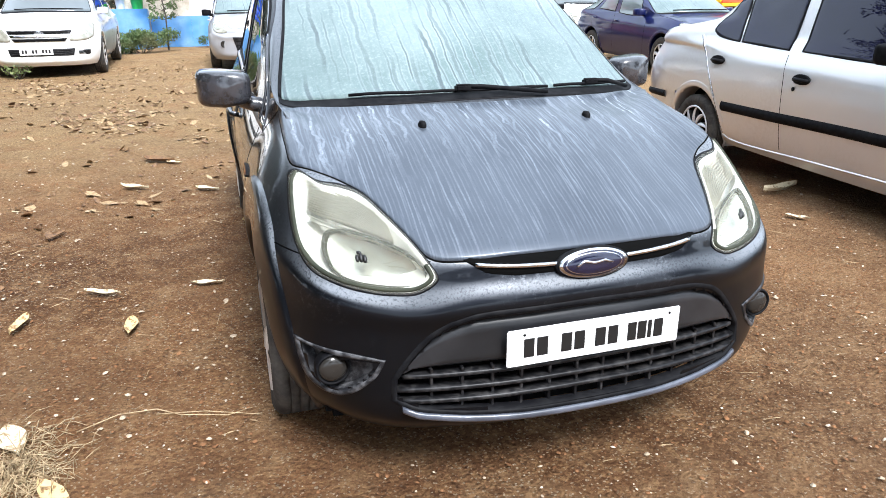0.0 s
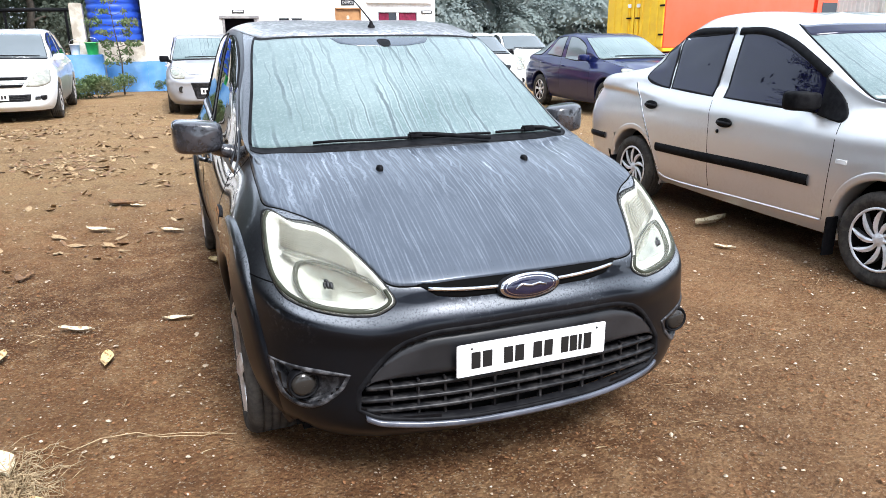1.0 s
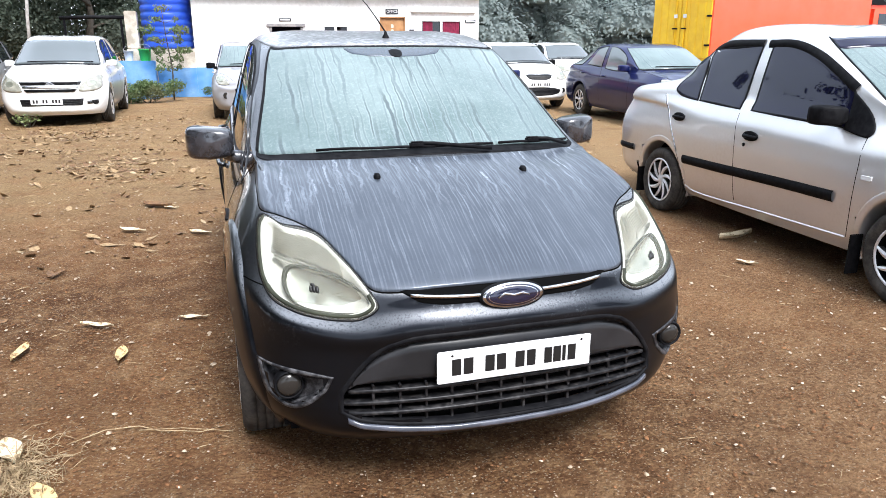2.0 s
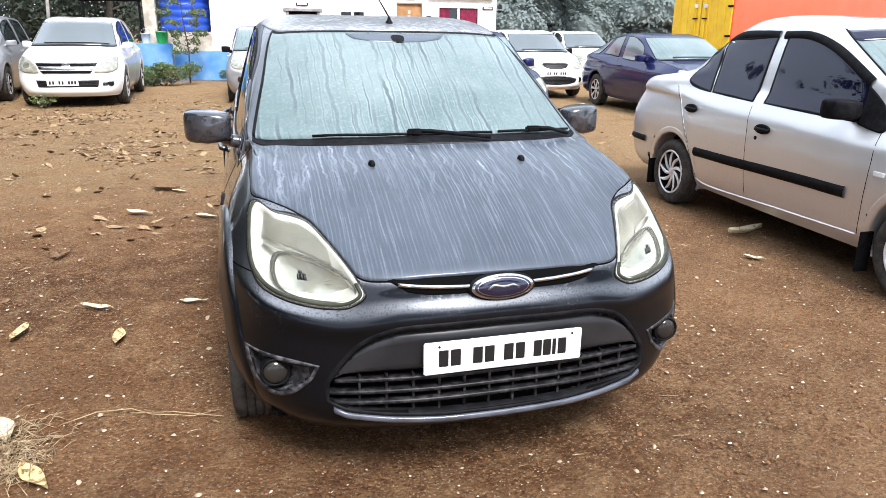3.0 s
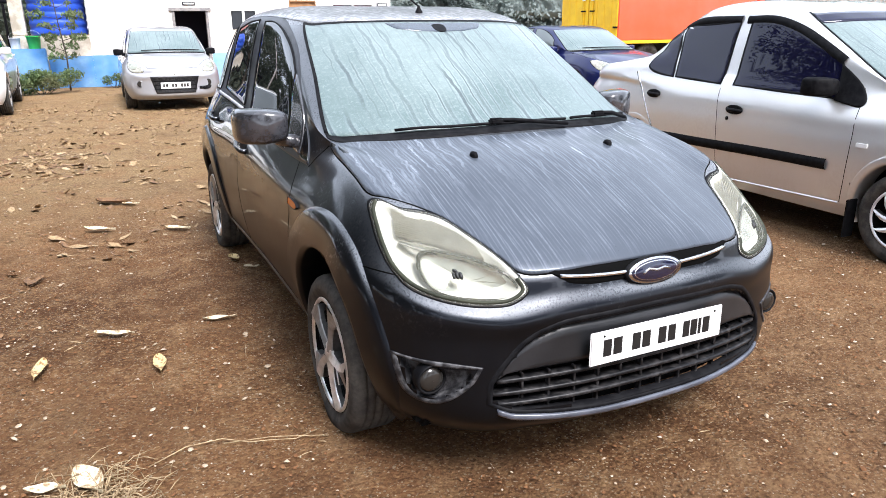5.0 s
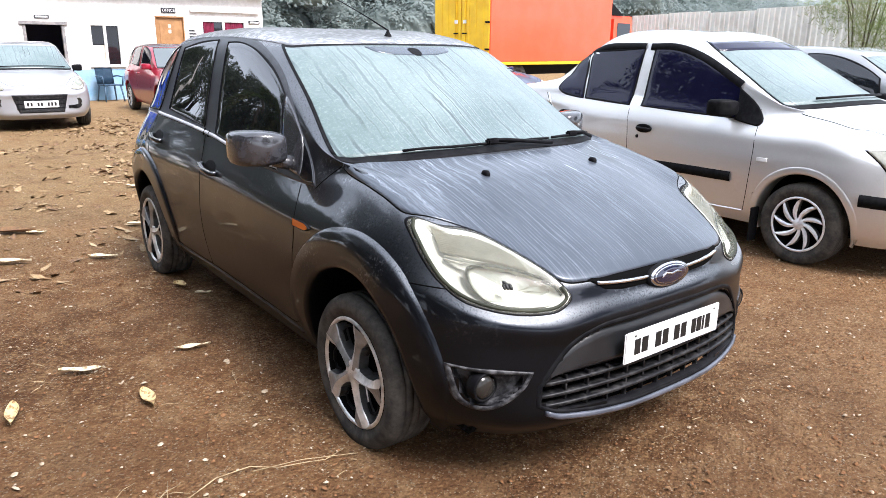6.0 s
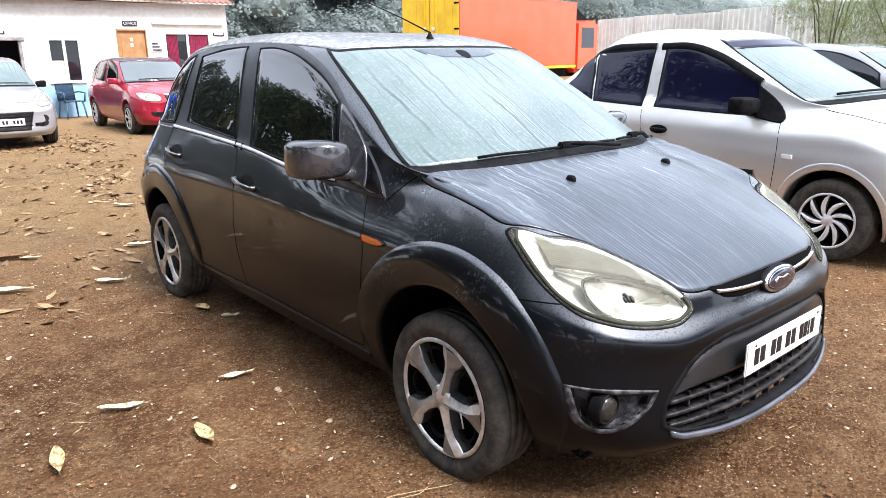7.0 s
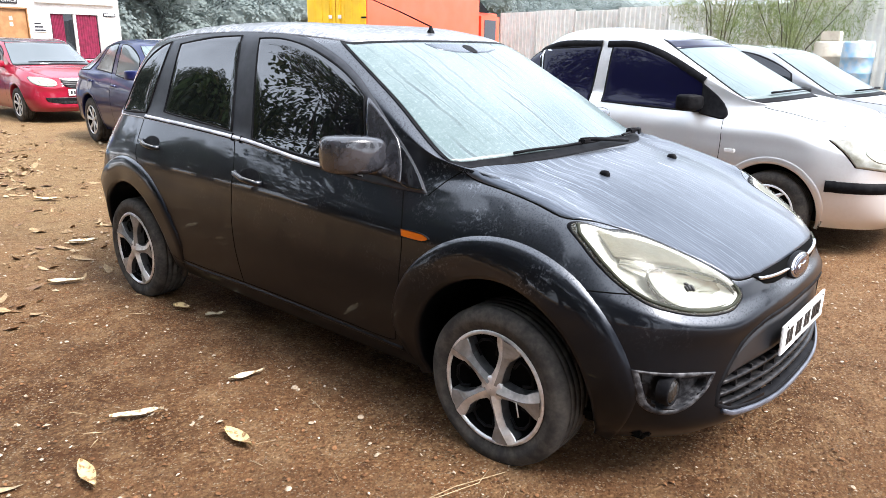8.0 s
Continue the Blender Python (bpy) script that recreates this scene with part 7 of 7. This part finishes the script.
for z, w in ((.78, .30), (1.0, .30), (1.22, .42), (1.48, .30), (1.72, .44), (1.98, .28), (2.25, .22)):
    for k in range(3):
        a = rng.uniform(0, 6.28)
        tip = (-.05 + w * math.cos(a), w * math.sin(a), z + .04)
        tube(bm, [(-.03, 0, z - .06), tip], .007, 5, .004)
        blobs.append((*tip, w * rng.uniform(.3, .6), w * rng.uniform(.3, .6), rng.uniform(.05, .13)))
part("trunk", bm, BARK, sap)
me = foliage(blobs, 1150, .036, 9, 2.8, .9)
me.materials.append(LEAF_MID)
c = new("crown", me)
c.parent = sap

bm = bmesh.new()
tube(bm, [(-6.45, 24, -.1), (-6.3, 24, 2.2), (-6.0, 24.05, 5.2)], .055, 8, .045)
tagged(part("pole", bm, grainy("weathered_pale_wood", (0.42, 0.40, 0.37), (0.28, 0.26, 0.24), 9, 0.85, 0.003)), "slim pale leaning pole standing among the trees", "pole")

# pipe behind the people carriers
pole = thing("pole", pose(0, 0, 0), "black pipe on two posts beside the tank platform", "pole")
for x in (-4.6, -3.2):
    boxed("post", (x - .03, 20.0, 0), (x + .03, 20.06, 2.05), BLACK, pole, .008)
bm = bmesh.new()
tube(bm, [(-4.7, 20.03, 2.07), (-3.9, 20.03, 2.1), (-3.1, 20.03, 2.1)], .05, 8)
part("pipe", bm, BLACK, pole)

# ---------------------------------------------------------------- litter on the ground
DRY_LEAF = grainy("dry_yellow_leaf", (0.56, 0.43, 0.21), (0.20, 0.11, 0.045), 42, 0.7, 0.0015, lo=0.5, hi=0.64)
PALE_LEAF = grainy("bleached_leaf", (0.60, 0.51, 0.35), (0.24, 0.16, 0.085), 42, 0.75, 0.0015, lo=0.5, hi=0.66)
BROWN_LEAF = grainy("brown_leaf", (0.2, 0.11, 0.05), (0.1, 0.055, 0.03), 60, 0.8, 0.0006)
FADED_LEAF = grainy("faded_leaf", (0.42, 0.32, 0.19), (0.27, 0.195, 0.11), 60, 0.8, 0.0006)
CLOD = grainy("earth_clod", (0.21, 0.105, 0.05), (0.12, 0.056, 0.027), 22, 0.9, 0.001, spec=0.1)
TAN_LEAF = grainy("tan_leaf", (0.35, 0.24, 0.125), (0.21, 0.135, 0.068), 60, 0.8, 0.0006)
STRAW = grainy("dry_straw", (0.44, 0.33, 0.19), (0.24, 0.16, 0.085), 40, 0.8, 0.0)
CHIP = grainy("whitish_chip", (0.52, 0.43, 0.33), (0.34, 0.26, 0.18), 50, 0.85, 0.001)
STONE = grainy("pale_pebble", (0.44, 0.35, 0.25), (0.28, 0.21, 0.14), 50, 0.85, 0.001)


def leaf_mesh(length, width, curl, seed):
    rng = random.Random(seed)
    bm = bmesh.new()
    n = 14
    rows = []
    for side in (-1, -.5, 0, .5, 1):
        row = []
        for i in range(n + 1):
            u = i / n
            w = width / 2 * math.sin(math.pi * min(1, u * 1.02) ** 0.85) ** 0.8 if 0 < u < 1 else 0.001
            row.append((length * (u - .5), side * w + .12 * width * math.sin(u * 3 + seed), .004 + curl * (abs(side) ** 2) * width + curl * .5 * length * (u - .5) ** 2 + .003 * math.sin(9 * u + seed + side)))
        rows.append(row)
    grid_mesh(bm, rows)
    return bm


def fallen_leaf(ax, ay, bx, by, width, mat, label, seed, curl=.18):
    ob = tagged(part("leaf", leaf_mesh(math.hypot(bx - ax, by - ay), width, curl, seed), mat), label, "leaf", "fallen leaves")
    ob.matrix_world = pose((ax + bx) / 2, (ay + by) / 2, .012, 0, 0, math.degrees(math.atan2(by - ay, bx - ax)))


YL, PL, BL = (DRY_LEAF, "curled dry yellow leaf lying on the earth"), (PALE_LEAF, "bleached dry leaf lying on the earth"), (BROWN_LEAF, "dark brown dry leaf lying on the earth")
for i, (ax, ay, bx, by, w, (mt, lb)) in enumerate((
        (-1.60, 2.01, -1.43, 1.92, .045, PL), (-1.36, 1.62, -1.35, 1.45, .055, YL), (-1.80, 1.80, -1.82, 1.61, .05, YL), (-1.12, 1.96, -.96, 1.93, .04, PL),
        (-.81, 2.95, -.79, 2.84, .06, YL), (-.78, 2.70, -.70, 2.64, .04, PL), (-.68, 4.62, -.51, 4.55, .07, PL), (-.29, 6.33, -.12, 6.15, .07, PL),
        (-1.67, .84, -1.58, .68, .085, PL), (-1.65, 4.07, -1.44, 3.93, .07, PL), (-1.12, 3.85, -.96, 3.72, .06, PL), (-1.93, 2.89, -1.84, 3.06, .04, BL),
        (2.61, 2.39, 2.96, 2.45, .09, PL), (2.39, 1.93, 2.48, 1.82, .05, PL), (-1.81, .79, -1.69, .77, .05, PL), (-1.51, .52, -1.39, .37, .06, YL),
        (-1.55, 4.98, -1.3, 4.78, .12, BL), (-1.36, 4.80, -1.24, 4.70, .05, PL))):
    fallen_leaf(ax, ay, bx, by, w, mt, lb, i, .22 if i != 12 else .4)

# dry stems
for i, pts in enumerate(([(-1.45, .78, .01), (-1.33, .83, .02), (-1.21, .84, .012), (-1.13, .78, .01), (-1.06, .75, .016), (-.98, .73, .01), (-.90, .75, .012)], [(-1.21, .81, .01), (-1.05, .77, .015), (-.87, .70, .01)])):
    bm = bmesh.new()
    tube(bm, pts, .0022, 5, .0014)
    tagged(part("dry_stem", bm, STRAW), "long thin dry plant stem lying on the earth", "stem", "dry stems")


def straw_tuft():
    rng = random.Random(3)
    bm = bmesh.new()
    for i in range(520):
        a = rng.uniform(0, 6.28)
        x, y = -1.62 + rng.gauss(0, .085), .62 + rng.gauss(0, .085)
        l = rng.uniform(.03, .13)
        up = rng.uniform(.0, .03) if i > 70 else rng.uniform(.02, .14)
        tube(bm, [(x, y, .004), (x + l * .5 * math.cos(a), y + l * .5 * math.sin(a), .006 + up * .7), (x + l * math.cos(a), y + l * math.sin(a), .004 + up * .5)], .0014, 3)
    tagged(part("straw_tuft", bm, STRAW), "tuft of dry straw and grass", "grass", kind="stuff")


straw_tuft()


def scatter(name, label, category, mat, shape, places, seed):
    """Many small pieces as one object; places: (x, y, size)."""
    rng = np.random.default_rng(seed)
    V, F = [], []
    sv, sf = shape
    sv = np.array(sv, float)
    for x, y, s in places:
        a, t1, t2 = rng.uniform(0, 6.28), rng.normal(0, .25), rng.normal(0, .25)
        m = np.array(Euler((t1, t2, a)).to_matrix())
        p = (sv * rng.uniform(.7, 1.3, 3)) @ m.T * s + (x, y, 0.006)
        F += [[i + len(V) for i in f] for f in sf]
        V += p.tolist()
    me = bpy.data.meshes.new(name)
    me.from_pydata(V, [], F)
    me.materials.append(mat)
    return tagged(new(name, me), label, category, kind="stuff")


PEB = ([(1, 0, .1), (.4, .8, .1), (-.5, .75, .1), (-1, -.1, .1), (-.3, -.8, .1), (.6, -.7, .1), (.3, .1, .6), (-.35, -.1, .55)], [(0, 1, 6), (1, 2, 6), (2, 7, 6), (2, 3, 7), (3, 4, 7), (4, 5, 7), (5, 6, 7), (5, 0, 6)])
LF = ([(-1, 0, .08), (-.4, .34, .16), (.3, .36, .02), (1, .05, .14), (.35, -.34, .1), (-.45, -.3, .02), (0, 0, .0)], [(0, 1, 6), (1, 2, 6), (2, 3, 6), (3, 4, 6), (4, 5, 6), (5, 0, 6)])
TW = ([(-1, -.03, 0), (1, -.02, .05), (1, .03, .05), (-1, .03, 0), (0, 0, .14)], [(0, 1, 4), (1, 2, 4), (2, 3, 4), (3, 0, 4)])
rg = np.random.default_rng(4)


def spots(n, x0, x1, y0, y1, lo, hi, power=3, keep=None):
    out = []
    while len(out) < n:
        x, y = rg.uniform(x0, x1), rg.uniform(y0, y1)
        if keep and rg.uniform() > keep(x, y):
            continue
        out.append((x, y, lo + (hi - lo) * rg.uniform() ** power))
    return out


near = lambda x, y: 0.0 if (abs(x) < .8 and .3 < y < 3.7) else 1.0
litter = lambda x, y: (1.0 if noise.noise((x * .7, y * .7, 7)) + .5 * noise.noise((x * 2.3, y * 2.3, 2)) > .16 else .10) * near(x, y) * min(1, max(.035, (y - 2.6) / 3.2))
scatter("pebbles", "pale pebbles and grit on the earth", "gravel", STONE, PEB, spots(2600, -3.2, 3.2, -1.2, 5, .0025, .014, 4, near) + spots(900, -7, 8, 4, 15, .006, .022, 3), 1)
scatter("pebbles", "whitish stone chips on the earth", "gravel", CHIP, PEB, spots(2000, -3.4, 3.4, -1.2, 5.5, .0028, .0085, 1.6, near) + spots(700, -5, 8, 5, 13, .005, .011, 2), 11)
scatter("clods", "small earth clods and gravel on the yard", "gravel", CLOD, PEB, spots(14000, -3.4, 3.6, -1.4, 4.5, .003, .010, 2.5, near), 7)
scatter("dark_grit", "dark clods and grit on the earth", "gravel", BROWN_LEAF, PEB, spots(800, -3.2, 3.2, -1.2, 6, .003, .011, 3, near) + spots(2600, -7, 3, 3.5, 15, .006, .02, 2), 2)
scatter("leaf_litter", "bleached leaf litter over the yard", "leaves", FADED_LEAF, LF, spots(520, -6.5, 1.5, 1.5, 13, .014, .055, 1.8, litter) + spots(1500, -7, 2, 4, 17, .008, .03, 1.6, litter) + spots(90, -1, 8, 4, 14, .02, .07, 1.6), 3)
scatter("leaf_litter", "brown leaf litter over the yard", "leaves", BROWN_LEAF, LF, spots(1500, -6.5, 1.5, 2.0, 13, .014, .075, 1.5, litter) + spots(90, -1, 8, 4, 14, .02, .07, 1.6), 4)
scatter("leaf_litter", "tan dry leaf litter over the yard", "leaves", TAN_LEAF, LF, spots(1500, -6.5, 1.5, 1.8, 14, .014, .08, 1.6, litter) + spots(3400, -7, 2, 5.0, 17, .010, .042, 1.8, litter) + spots(160, -1, 8, 4, 14, .02, .07, 1.6), 6)
scatter("straw_bits", "short bits of straw and twig on the earth", "straw", STRAW, TW, spots(900, -3.5, 3.2, -1.2, 8, .008, .05, 2, near), 5)
